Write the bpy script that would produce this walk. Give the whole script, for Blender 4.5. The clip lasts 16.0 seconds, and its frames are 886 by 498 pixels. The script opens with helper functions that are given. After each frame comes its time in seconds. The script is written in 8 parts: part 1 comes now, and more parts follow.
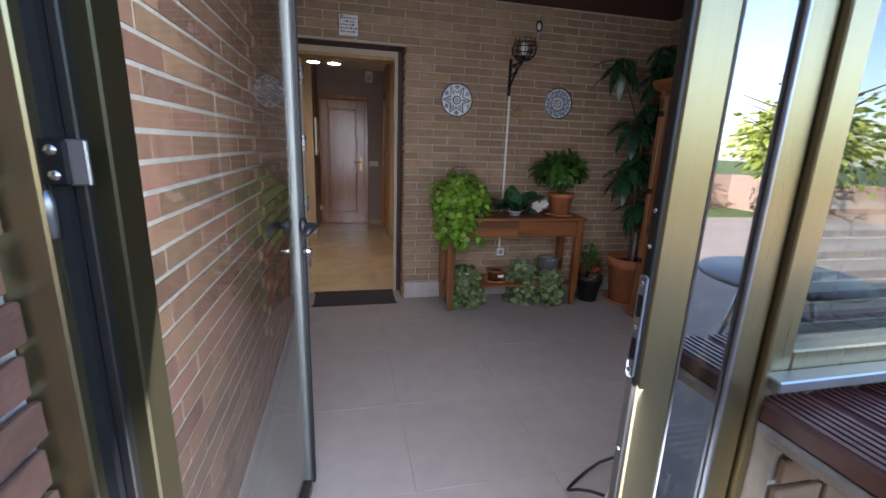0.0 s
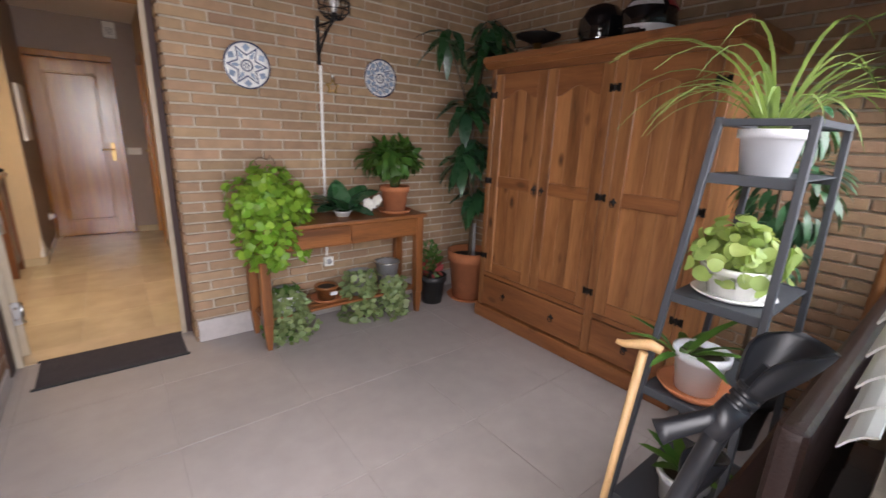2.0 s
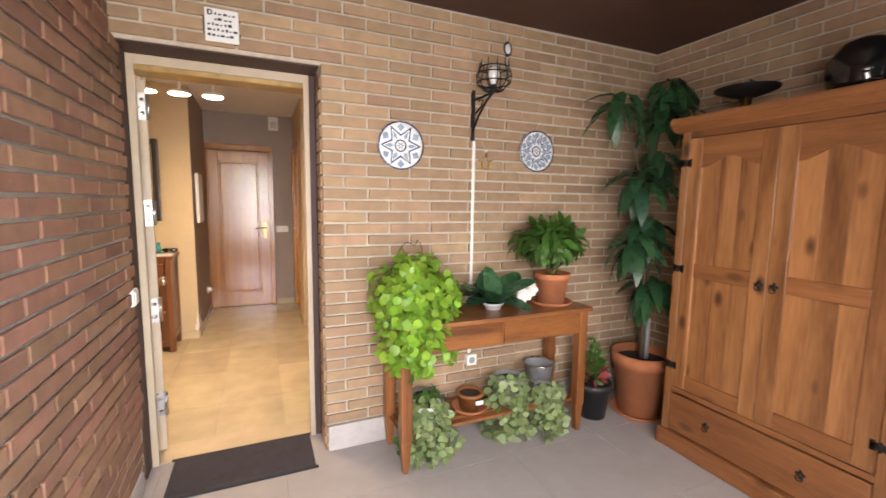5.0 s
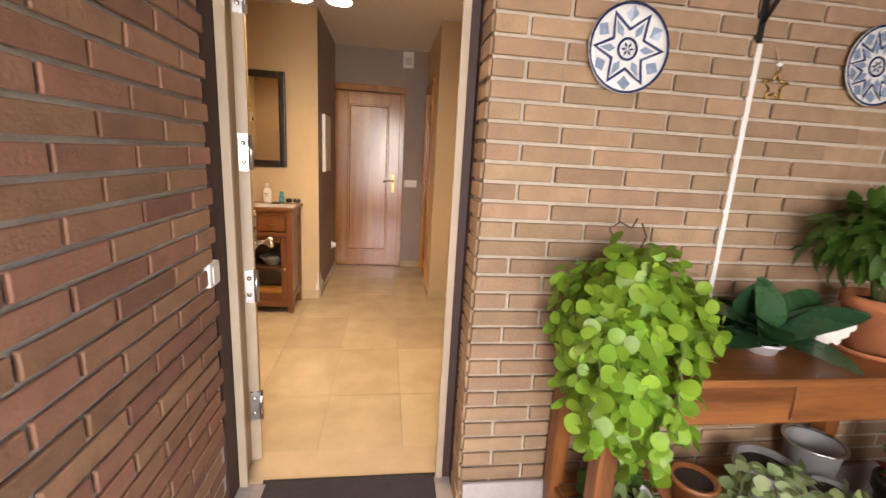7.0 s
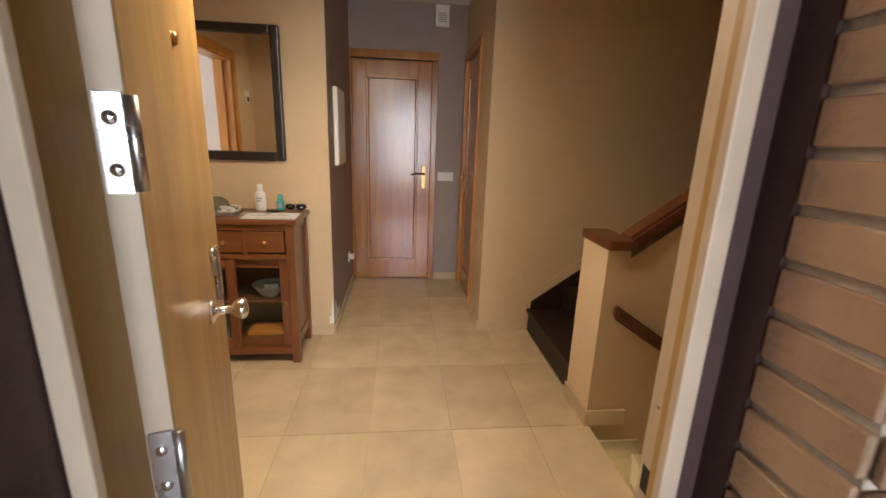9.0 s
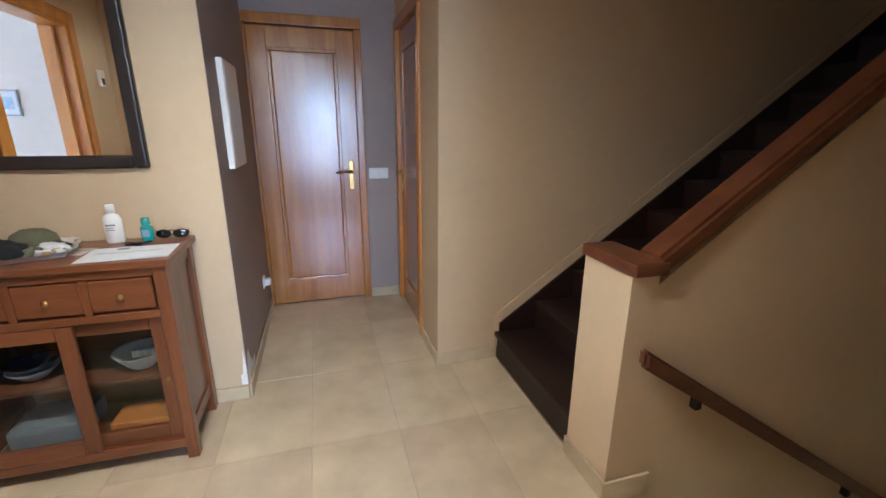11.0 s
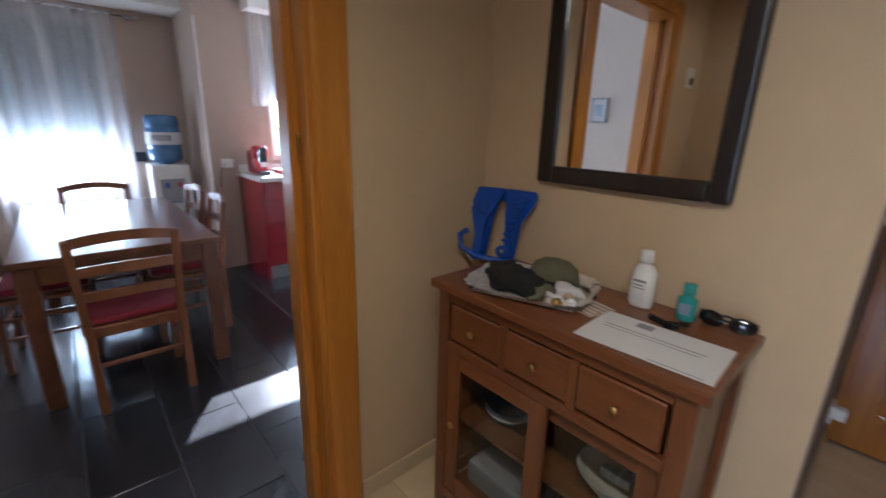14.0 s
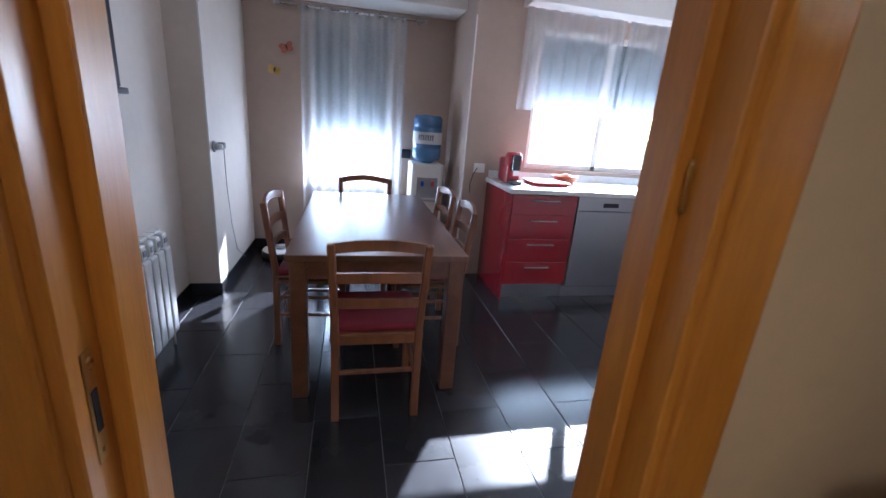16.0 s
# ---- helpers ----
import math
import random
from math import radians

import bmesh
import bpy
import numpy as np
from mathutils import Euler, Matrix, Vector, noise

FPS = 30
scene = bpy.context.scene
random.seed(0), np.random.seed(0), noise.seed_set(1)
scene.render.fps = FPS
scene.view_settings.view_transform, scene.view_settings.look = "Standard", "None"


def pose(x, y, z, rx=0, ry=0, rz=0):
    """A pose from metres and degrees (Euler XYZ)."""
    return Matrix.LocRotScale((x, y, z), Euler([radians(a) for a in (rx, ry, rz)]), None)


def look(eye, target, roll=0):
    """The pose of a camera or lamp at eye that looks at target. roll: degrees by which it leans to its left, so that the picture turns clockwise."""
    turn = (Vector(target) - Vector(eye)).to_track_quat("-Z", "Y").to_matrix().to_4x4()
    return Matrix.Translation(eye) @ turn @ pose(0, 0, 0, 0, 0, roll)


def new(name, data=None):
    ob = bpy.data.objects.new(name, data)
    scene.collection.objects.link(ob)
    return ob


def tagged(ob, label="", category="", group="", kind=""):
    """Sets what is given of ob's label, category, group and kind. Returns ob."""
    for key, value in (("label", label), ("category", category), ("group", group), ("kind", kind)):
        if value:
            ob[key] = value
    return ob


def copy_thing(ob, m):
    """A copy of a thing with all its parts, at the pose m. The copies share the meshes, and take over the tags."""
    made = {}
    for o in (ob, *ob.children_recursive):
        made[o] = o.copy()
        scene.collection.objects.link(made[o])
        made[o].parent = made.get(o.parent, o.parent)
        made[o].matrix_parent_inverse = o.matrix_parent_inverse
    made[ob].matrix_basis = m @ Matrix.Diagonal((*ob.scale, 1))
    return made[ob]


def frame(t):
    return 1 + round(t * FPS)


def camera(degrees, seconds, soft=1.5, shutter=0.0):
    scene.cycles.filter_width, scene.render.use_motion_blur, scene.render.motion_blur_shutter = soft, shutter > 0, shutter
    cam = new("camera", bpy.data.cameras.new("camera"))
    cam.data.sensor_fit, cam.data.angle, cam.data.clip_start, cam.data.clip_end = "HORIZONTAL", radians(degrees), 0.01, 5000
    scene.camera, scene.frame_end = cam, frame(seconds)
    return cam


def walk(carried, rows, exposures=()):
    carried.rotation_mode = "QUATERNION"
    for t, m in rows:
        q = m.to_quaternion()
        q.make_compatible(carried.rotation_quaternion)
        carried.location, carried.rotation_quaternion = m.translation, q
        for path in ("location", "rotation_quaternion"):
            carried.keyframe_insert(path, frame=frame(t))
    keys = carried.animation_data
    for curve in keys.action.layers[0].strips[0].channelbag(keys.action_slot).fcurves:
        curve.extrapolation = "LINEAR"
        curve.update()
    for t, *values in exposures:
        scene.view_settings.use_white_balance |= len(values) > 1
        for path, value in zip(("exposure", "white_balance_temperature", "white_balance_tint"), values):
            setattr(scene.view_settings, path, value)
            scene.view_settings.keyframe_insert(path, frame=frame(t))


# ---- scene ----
cam = camera(93.0, 16.0, shutter=0.3)
PATH = [
    (0, (0.599, 0.824, 1.359), (1.038, 2.717, 0.885), 2.1),
    (0.5, (0.585, 0.988, 1.348), (1.089, 2.862, 0.865), 2.5),
    (1, (0.642, 1.152, 1.345), (1.248, 2.991, 0.844), 2.2),
    (1.5, (0.714, 1.344, 1.37), (1.538, 3.088, 0.844), 2.3),
    (2, (0.762, 1.509, 1.38), (1.964, 3.019, 0.856), 2.3),
    (2.5, (0.797, 1.621, 1.389), (2.22, 2.925, 0.864), 2.1),
    (3, (0.851, 1.746, 1.388), (2.318, 2.996, 0.856), 1.2),
    (3.5, (0.884, 1.888, 1.386), (2.352, 3.138, 0.854), 0.2),
    (4, (0.858, 2.016, 1.423), (2.19, 3.467, 1.078), -0.7),
    (4.5, (0.815, 2.065, 1.451), (1.889, 3.74, 1.254), -0.4),
    (5, (0.76, 2.114, 1.431), (1.558, 3.934, 1.206), 0.8),
    (7.3, (0.764, 3.243, 1.377), (1.009, 5.177, 0.929), 3.0),
    (7.5, (0.742, 3.344, 1.38), (0.969, 5.278, 0.924), 2.7),
    (8, (0.682, 3.636, 1.366), (0.875, 5.571, 0.897), 2.4),
    (8.5, (0.621, 3.925, 1.38), (0.818, 5.854, 0.892), 2.2),
    (9, (0.615, 4.158, 1.369), (0.821, 6.083, 0.866), 2.0),
    (9.5, (0.59, 4.367, 1.384), (0.94, 6.265, 0.863), 3.0),
    (11.8, (0.6, 5.132, 1.374), (1.163, 6.968, 0.817), -0.2),
    (12, (0.606, 5.22, 1.383), (1.023, 7.092, 0.815), -0.2),
    (12.5, (0.586, 5.405, 1.382), (0.575, 7.324, 0.82), 0.6),
    (13, (0.469, 5.55, 1.374), (0.016, 7.418, 0.82), 1.2),
    (13.5, (0.326, 5.635, 1.375), (-0.597, 7.317, 0.812), 1.4),
    (14, (0.194, 5.725, 1.371), (-1.234, 7.01, 0.816), 1.6),
    (14.5, (0.083, 5.762, 1.377), (-1.643, 6.595, 0.804), 3.6),
    (15, (-0.108, 5.75, 1.375), (-1.929, 6.338, 0.793), 4.7),
    (15.5, (-0.259, 5.732, 1.375), (-2.098, 6.258, 0.791), 5.8),
    (16, (-0.457, 5.738, 1.376), (-2.319, 6.177, 0.793), 4.6),
]
EXPOSURES = [(0, 2.3, 5950, 18), (0.5, 2.65, 5950, 19), (1.0, 2.85, 6000, 19), (1.5, 3.2, 6500, 20), (2.0, 3.45, 6700, 20), (3.0, 3.4, 7100, 20), (3.5, 3.6, 7200, 20), (4.3, 4.3, 7300, 19), (5.0, 4.35, 7100, 18), (7.5, 4.05, 7500, 22), (9.0, 3.85, 6300, 15), (9.5, 3.9, 5700, 13), (12.0, 4.3, 4450, 8), (13.0, 3.7, 4550, 10), (13.5, 3.3, 4550, 10), (14.0, 3.0, 5000, 13), (14.5, 3.0, 5400, 16), (15.0, 3.0, 5500, 16), (16.0, 2.85, 4850, 14)]
walk(cam, [(t, look(eye, target, roll)) for t, eye, target, roll in PATH], EXPOSURES)

# ---- world and sun ----
SUN_TRAVEL = Vector((0.80, -0.46, -0.50)).normalized()
world = bpy.data.worlds.new("world")
scene.world = world
world.use_nodes = True
wn = world.node_tree
sky = wn.nodes.new("ShaderNodeTexSky")
sky.sky_type = "NISHITA"
sky.sun_disc = False
sky.sun_elevation = math.asin(-SUN_TRAVEL.z)
sky.sun_rotation = math.atan2(-SUN_TRAVEL.x, -SUN_TRAVEL.y)
wn.links.new(sky.outputs[0], wn.nodes["Background"].inputs[0])
wn.nodes["Background"].inputs[1].default_value = 0.15
sun = new("sun", bpy.data.lights.new("sun", "SUN"))
sun.data.energy, sun.data.angle, sun.data.color = 5.0, radians(0.5), (1.0, 0.93, 0.82)
sun.matrix_basis = Matrix.LocRotScale((-20, 14, 12), SUN_TRAVEL.to_track_quat("-Z", "Y"), None)


def lamp(name, x, y, z, rx, rz, w, h, watts, color):
    """Daylight entering through an opening, or a ceiling spot."""
    ob = new(name, bpy.data.lights.new(name, "AREA"))
    ob.data.shape, ob.data.size, ob.data.size_y = "RECTANGLE", w, h
    ob.data.energy, ob.data.color = watts, color
    ob.matrix_basis = pose(x, y, z, rx, 0, rz)
    return ob


DAY = (0.93, 0.97, 1.0)
lamp("daylight_porch_door", 0.72, 1.50, 1.20, 68, 0, 0.78, 1.9, 5.8, DAY)
lamp("daylight_porch_window", 2.50, 1.585, 1.35, 58, 0, 1.8, 0.8, 2.2, DAY).data.spread = radians(115)
lamp("daylight_kitchen_window", -4.93, 5.76, 0.93, 90, -90, 0.72, 0.36, 4.2, DAY)
lamp("daylight_kitchen_wide", -4.15, 8.0, 1.30, 90, -90, 1.35, 0.5, 7.5, DAY)
DOWN_X, DOWN_Y = (0.085, 0.285, 0.49), 5.60   # row of ceiling spots
for spot_x in DOWN_X:
    lamp("ceiling_spot_light", spot_x, DOWN_Y, 2.125, 0, 0, 0.10, 0.10, 0.24, (1.0, 0.71, 0.42)).data.spread = radians(150)


# ---- materials ----
def mat(name, color, rough=0.6, metal=0.0, var=0.12, scale=8.0, bump=0.0, bump_scale=60.0, stain=0.0, rand=0.0, stretch=(1, 1, 1), coat=0.0, spec=0.5, island=False):
    """A procedural surface: a base colour with fine grain, broad stains and relief."""
    m = bpy.data.materials.new(name)
    m.use_nodes = True
    nt = m.node_tree
    b = nt.nodes["Principled BSDF"]
    b.inputs["Metallic"].default_value = metal
    b.inputs["Coat Weight"].default_value = coat
    b.inputs["Specular IOR Level"].default_value = spec
    tc = nt.nodes.new("ShaderNodeTexCoord")
    mp = nt.nodes.new("ShaderNodeMapping")
    mp.inputs["Scale"].default_value = stretch
    oi = nt.nodes.new("ShaderNodeNewGeometry") if island else nt.nodes.new("ShaderNodeObjectInfo")
    rnd = oi.outputs["Random Per Island"] if island else oi.outputs["Random"]
    ge = nt.nodes.new("ShaderNodeNewGeometry")
    nt.links.new(ge.outputs["Position"], mp.inputs["Vector"])

    def nz(sc, detail=4.0, ro=0.55):
        n = nt.nodes.new("ShaderNodeTexNoise")
        n.inputs["Scale"].default_value, n.inputs["Detail"].default_value, n.inputs["Roughness"].default_value = sc, detail, ro
        nt.links.new(mp.outputs[0], n.inputs["Vector"])
        return n.outputs["Fac"]

    def rng(src, lo, hi):
        r = nt.nodes.new("ShaderNodeMapRange")
        r.inputs["From Min"].default_value, r.inputs["From Max"].default_value = 0.25, 0.75
        r.inputs["To Min"].default_value, r.inputs["To Max"].default_value = lo, hi
        nt.links.new(src, r.inputs["Value"])
        return r.outputs["Result"]

    def mul(a, c):
        x = nt.nodes.new("ShaderNodeMath")
        x.operation = "MULTIPLY"
        nt.links.new(a, x.inputs[0])
        nt.links.new(c, x.inputs[1])
        return x.outputs[0]

    v = mul(rng(nz(scale), 1 - var, 1 + var), rng(nz(scale * 0.12, 3.0), 1 - max(stain, var * 0.6), 1 + max(stain, var * 0.6) * 0.6))
    if rand:
        r = nt.nodes.new("ShaderNodeMapRange")
        r.inputs["To Min"].default_value, r.inputs["To Max"].default_value = 1 - rand, 1 + rand
        nt.links.new(rnd, r.inputs["Value"])
        v = mul(v, r.outputs["Result"])
    hsv = nt.nodes.new("ShaderNodeHueSaturation")
    hsv.inputs["Color"].default_value = (*color, 1)
    nt.links.new(v, hsv.inputs["Value"])
    if rand:
        h = nt.nodes.new("ShaderNodeMapRange")
        h.inputs["To Min"].default_value, h.inputs["To Max"].default_value = 0.5 - rand * 0.05, 0.5 + rand * 0.05
        x = nt.nodes.new("ShaderNodeMath")
        x.operation = "FRACT"
        y = nt.nodes.new("ShaderNodeMath")
        y.operation, y.inputs[1].default_value = "MULTIPLY", 7.31
        nt.links.new(rnd, y.inputs[0])
        nt.links.new(y.outputs[0], x.inputs[0])
        nt.links.new(x.outputs[0], h.inputs["Value"])
        nt.links.new(h.outputs["Result"], hsv.inputs["Hue"])
    nt.links.new(hsv.outputs[0], b.inputs["Base Color"])
    nt.links.new(rng(nz(scale * 0.5), max(0.02, rough - 0.04), min(1, rough + 0.05)), b.inputs["Roughness"])
    if bump:
        bp = nt.nodes.new("ShaderNodeBump")
        bp.inputs["Strength"].default_value, bp.inputs["Distance"].default_value = min(1, bump), 0.004
        nt.links.new(nz(bump_scale, 6.0), bp.inputs["Height"])
        nt.links.new(bp.outputs[0], b.inputs["Normal"])
    return m


def wood(name, dark, light, rough=0.4, axis=2, ring=9.0, knots=0.0, coat=0.15, rand=0.06):
    """Wood with long grain along one axis, fine pores and optional knots."""
    m = bpy.data.materials.new(name)
    m.use_nodes = True
    nt = m.node_tree
    b = nt.nodes["Principled BSDF"]
    ge = nt.nodes.new("ShaderNodeNewGeometry")
    oi = nt.nodes.new("ShaderNodeObjectInfo")
    shift = nt.nodes.new("ShaderNodeVectorMath")
    shift.operation = "MULTIPLY_ADD"
    comb = nt.nodes.new("ShaderNodeCombineXYZ")
    for k in range(3):
        nt.links.new(oi.outputs["Random"], comb.inputs[k])
    nt.links.new(comb.outputs[0], shift.inputs[0])
    shift.inputs[1].default_value = (3.7, 5.1, 2.3)
    nt.links.new(ge.outputs["Position"], shift.inputs[2])
    mp = nt.nodes.new("ShaderNodeMapping")
    sc = [1.0, 1.0, 1.0]
    sc[axis] = 0.09
    mp.inputs["Scale"].default_value = sc
    nt.links.new(shift.outputs[0], mp.inputs["Vector"])
    n1 = nt.nodes.new("ShaderNodeTexNoise")
    n1.inputs["Scale"].default_value, n1.inputs["Detail"].default_value, n1.inputs["Distortion"].default_value = ring, 6.0, 0.8
    n2 = nt.nodes.new("ShaderNodeTexNoise")
    n2.inputs["Scale"].default_value, n2.inputs["Detail"].default_value = ring * 14, 3.0
    for n in (n1, n2):
        nt.links.new(mp.outputs[0], n.inputs["Vector"])
    mixf = nt.nodes.new("ShaderNodeMath")
    mixf.operation, mixf.inputs[1].default_value = "MULTIPLY_ADD", 0.35
    nt.links.new(n2.outputs["Fac"], mixf.inputs[0])
    nt.links.new(n1.outputs["Fac"], mixf.inputs[2])
    rp = nt.nodes.new("ShaderNodeValToRGB")
    rp.color_ramp.elements[0].position, rp.color_ramp.elements[1].position = 0.45, 0.9
    rp.color_ramp.elements[0].color, rp.color_ramp.elements[1].color = (*dark, 1), (*light, 1)
    nt.links.new(mixf.outputs[0], rp.inputs["Fac"])
    col = rp.outputs["Color"]
    if knots:
        vo = nt.nodes.new("ShaderNodeTexVoronoi")
        vo.inputs["Scale"].default_value = 6.5
        mpk = nt.nodes.new("ShaderNodeMapping")
        sk = [1.0, 1.0, 1.0]
        sk[axis] = 0.5
        mpk.inputs["Scale"].default_value = sk
        nt.links.new(shift.outputs[0], mpk.inputs["Vector"])
        nt.links.new(mpk.outputs[0], vo.inputs["Vector"])
        kr = nt.nodes.new("ShaderNodeMapRange")
        kr.inputs["From Min"].default_value, kr.inputs["From Max"].default_value = 0.08, 0.19
        kr.inputs["To Min"].default_value, kr.inputs["To Max"].default_value = knots, 0.0
        nt.links.new(vo.outputs["Distance"], kr.inputs["Value"])
        mx = nt.nodes.new("ShaderNodeMix")
        mx.data_type = "RGBA"
        mx.inputs["B"].default_value = (dark[0] * 0.35, dark[1] * 0.3, dark[2] * 0.3, 1)
        nt.links.new(kr.outputs["Result"], mx.inputs["Factor"])
        nt.links.new(col, mx.inputs["A"])
        col = mx.outputs["Result"]
    hsv = nt.nodes.new("ShaderNodeHueSaturation")
    rr = nt.nodes.new("ShaderNodeMapRange")
    rr.inputs["To Min"].default_value, rr.inputs["To Max"].default_value = 1 - rand, 1 + rand
    nt.links.new(oi.outputs["Random"], rr.inputs["Value"])
    nt.links.new(rr.outputs["Result"], hsv.inputs["Value"])
    nt.links.new(col, hsv.inputs["Color"])
    nt.links.new(hsv.outputs[0], b.inputs["Base Color"])
    b.inputs["Roughness"].default_value = rough
    b.inputs["Coat Weight"].default_value = coat
    b.inputs["Coat Roughness"].default_value = 0.25
    bp = nt.nodes.new("ShaderNodeBump")
    bp.inputs["Strength"].default_value, bp.inputs["Distance"].default_value = 0.25, 0.002
    nt.links.new(n2.outputs["Fac"], bp.inputs["Height"])
    nt.links.new(bp.outputs[0], b.inputs["Normal"])
    return m


def glass(name, tint=(0.9, 0.93, 0.92), rough=0.0, mirror=0.0):
    """Thin pane: clear body with a real glassy reflection, optionally with a solar mirror film."""
    m = bpy.data.materials.new(name)
    m.use_nodes = True
    nt = m.node_tree
    nt.nodes.remove(nt.nodes["Principled BSDF"])
    out = nt.nodes["Material Output"]
    tr, gl, mx = nt.nodes.new("ShaderNodeBsdfTransparent"), nt.nodes.new("ShaderNodeBsdfGlossy"), nt.nodes.new("ShaderNodeMixShader")
    tr.inputs[0].default_value = (*tint, 1)
    gl.inputs["Roughness"].default_value = rough
    lw = nt.nodes.new("ShaderNodeLayerWeight")
    lw.inputs["Blend"].default_value = 0.5
    pw = nt.nodes.new("ShaderNodeMath")
    pw.operation, pw.inputs[1].default_value = "POWER", 4.5
    nt.links.new(lw.outputs["Facing"], pw.inputs[0])
    ad = nt.nodes.new("ShaderNodeMath")
    ad.operation, ad.inputs[1].default_value, ad.use_clamp = "ADD", 0.035 + mirror, True
    nt.links.new(pw.outputs[0], ad.inputs[0])
    nt.links.new(ad.outputs[0], mx.inputs[0])
    nt.links.new(tr.outputs[0], mx.inputs[1])
    nt.links.new(gl.outputs[0], mx.inputs[2])
    nt.links.new(mx.outputs[0], out.inputs[0])
    return m


def leafy(name, color, rand=0.3, rough=0.45, trans=0.25):
    m = mat(name, color, rough, var=0.15, scale=30, rand=rand, island=True)
    b = m.node_tree.nodes["Principled BSDF"]
    b.inputs["Transmission Weight"].default_value = 0.0
    b.inputs["Subsurface Weight"].default_value = 0.0
    nt = m.node_tree
    tl, mx, out = nt.nodes.new("ShaderNodeBsdfTranslucent"), nt.nodes.new("ShaderNodeMixShader"), nt.nodes["Material Output"]
    tl.inputs[0].default_value = (color[0] * 1.3, color[1] * 1.3, color[2] * 0.8, 1)
    mx.inputs[0].default_value = trans
    nt.links.new(b.outputs[0], mx.inputs[1])
    nt.links.new(tl.outputs[0], mx.inputs[2])
    nt.links.new(mx.outputs[0], out.inputs[0])
    return m


def sheer(name, clear=0.5, color=(0.85, 0.87, 0.9)):
    m = bpy.data.materials.new(name)
    m.use_nodes = True
    nt = m.node_tree
    nt.nodes.remove(nt.nodes["Principled BSDF"])
    tr, tl, df = nt.nodes.new("ShaderNodeBsdfTransparent"), nt.nodes.new("ShaderNodeBsdfTranslucent"), nt.nodes.new("ShaderNodeBsdfDiffuse")
    m1, m2 = nt.nodes.new("ShaderNodeMixShader"), nt.nodes.new("ShaderNodeMixShader")
    tl.inputs[0].default_value = df.inputs[0].default_value = (*color, 1)
    m1.inputs[0].default_value = 0.5
    wv = nt.nodes.new("ShaderNodeTexNoise")
    wv.inputs["Scale"].default_value = 90.0
    rr = nt.nodes.new("ShaderNodeMapRange")
    rr.inputs["To Min"].default_value, rr.inputs["To Max"].default_value = clear - 0.12, clear + 0.12
    nt.links.new(wv.outputs["Fac"], rr.inputs["Value"])
    nt.links.new(tl.outputs[0], m1.inputs[1])
    nt.links.new(df.outputs[0], m1.inputs[2])
    nt.links.new(rr.outputs["Result"], m2.inputs[0])
    nt.links.new(m1.outputs[0], m2.inputs[1])
    nt.links.new(tr.outputs[0], m2.inputs[2])
    nt.links.new(m2.outputs[0], nt.nodes["Material Output"].inputs[0])
    return m


def glow(name, color, strength):
    m = bpy.data.materials.new(name)
    m.use_nodes = True
    b = m.node_tree.nodes["Principled BSDF"]
    b.inputs["Emission Color"].default_value = (*color, 1)
    b.inputs["Emission Strength"].default_value = strength
    return m


BRICK = mat("brick", (0.336, 0.217, 0.130), 0.85, var=0.18, scale=14, bump=0.8, bump_scale=90, stain=0.1, rand=0.15)
BRICK_MANY = mat("brick_many", (0.336, 0.217, 0.130), 0.85, var=0.18, scale=14, bump=0.8, bump_scale=90, stain=0.1, rand=0.15, island=True)
BRICK_RED = mat("brick_red", (0.29, 0.15, 0.095), 0.85, var=0.2, scale=14, bump=0.8, bump_scale=90, stain=0.12, rand=0.25)
BRICK_RED_MANY = mat("brick_red_many", (0.29, 0.15, 0.095), 0.85, var=0.2, scale=14, bump=0.8, bump_scale=90, stain=0.12, rand=0.25, island=True)
MORTAR_PALE = mat("mortar_pale", (0.56, 0.52, 0.47), 0.95, var=0.15, scale=30, bump=0.7, bump_scale=160, stain=0.15)
MORTAR = mat("mortar", (0.50, 0.43, 0.34), 0.95, var=0.15, scale=30, bump=0.7, bump_scale=160, stain=0.15)
PORCH_FLOOR = mat("porch_floor", (0.34, 0.305, 0.29), 0.5, var=0.07, scale=9, bump=0.15, bump_scale=120, stain=0.12, rand=0.02)
PORCH_JOINT = mat("porch_joint", (0.29, 0.26, 0.247), 0.9)
PORCH_CEIL = mat("porch_ceiling", (0.075, 0.033, 0.022), 0.6, var=0.1, scale=12, stain=0.1)
BROWN_PAINT = mat("brown_paint", (0.055, 0.026, 0.022), 0.65, var=0.12, scale=20, bump=0.4, bump_scale=80, stain=0.2)
GREY_STONE = mat("grey_stone", (0.42, 0.38, 0.36), 0.7, var=0.1, scale=25, stain=0.15)
PLASTER = mat("plaster", (0.59, 0.445, 0.272), 0.8, var=0.03, scale=18, bump=0.25, bump_scale=200, stain=0.05)
PLASTER_GREY = mat("plaster_grey", (0.33, 0.27, 0.24), 0.7, var=0.04, scale=18, bump=0.25, bump_scale=200, stain=0.06)
# kitchen walls: darker tone on the window walls, paler on the others
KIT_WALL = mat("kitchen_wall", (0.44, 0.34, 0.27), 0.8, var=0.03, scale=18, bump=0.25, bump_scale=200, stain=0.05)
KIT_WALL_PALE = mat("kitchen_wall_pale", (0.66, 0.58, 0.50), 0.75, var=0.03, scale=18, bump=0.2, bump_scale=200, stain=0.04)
WHITE_CEIL = mat("white_ceiling", (0.78, 0.74, 0.68), 0.9, var=0.02, scale=10, bump=0.1, bump_scale=150)
WHITE_PAINT = mat("white_paint", (0.78, 0.74, 0.68), 0.5, var=0.04, scale=15, stain=0.05)
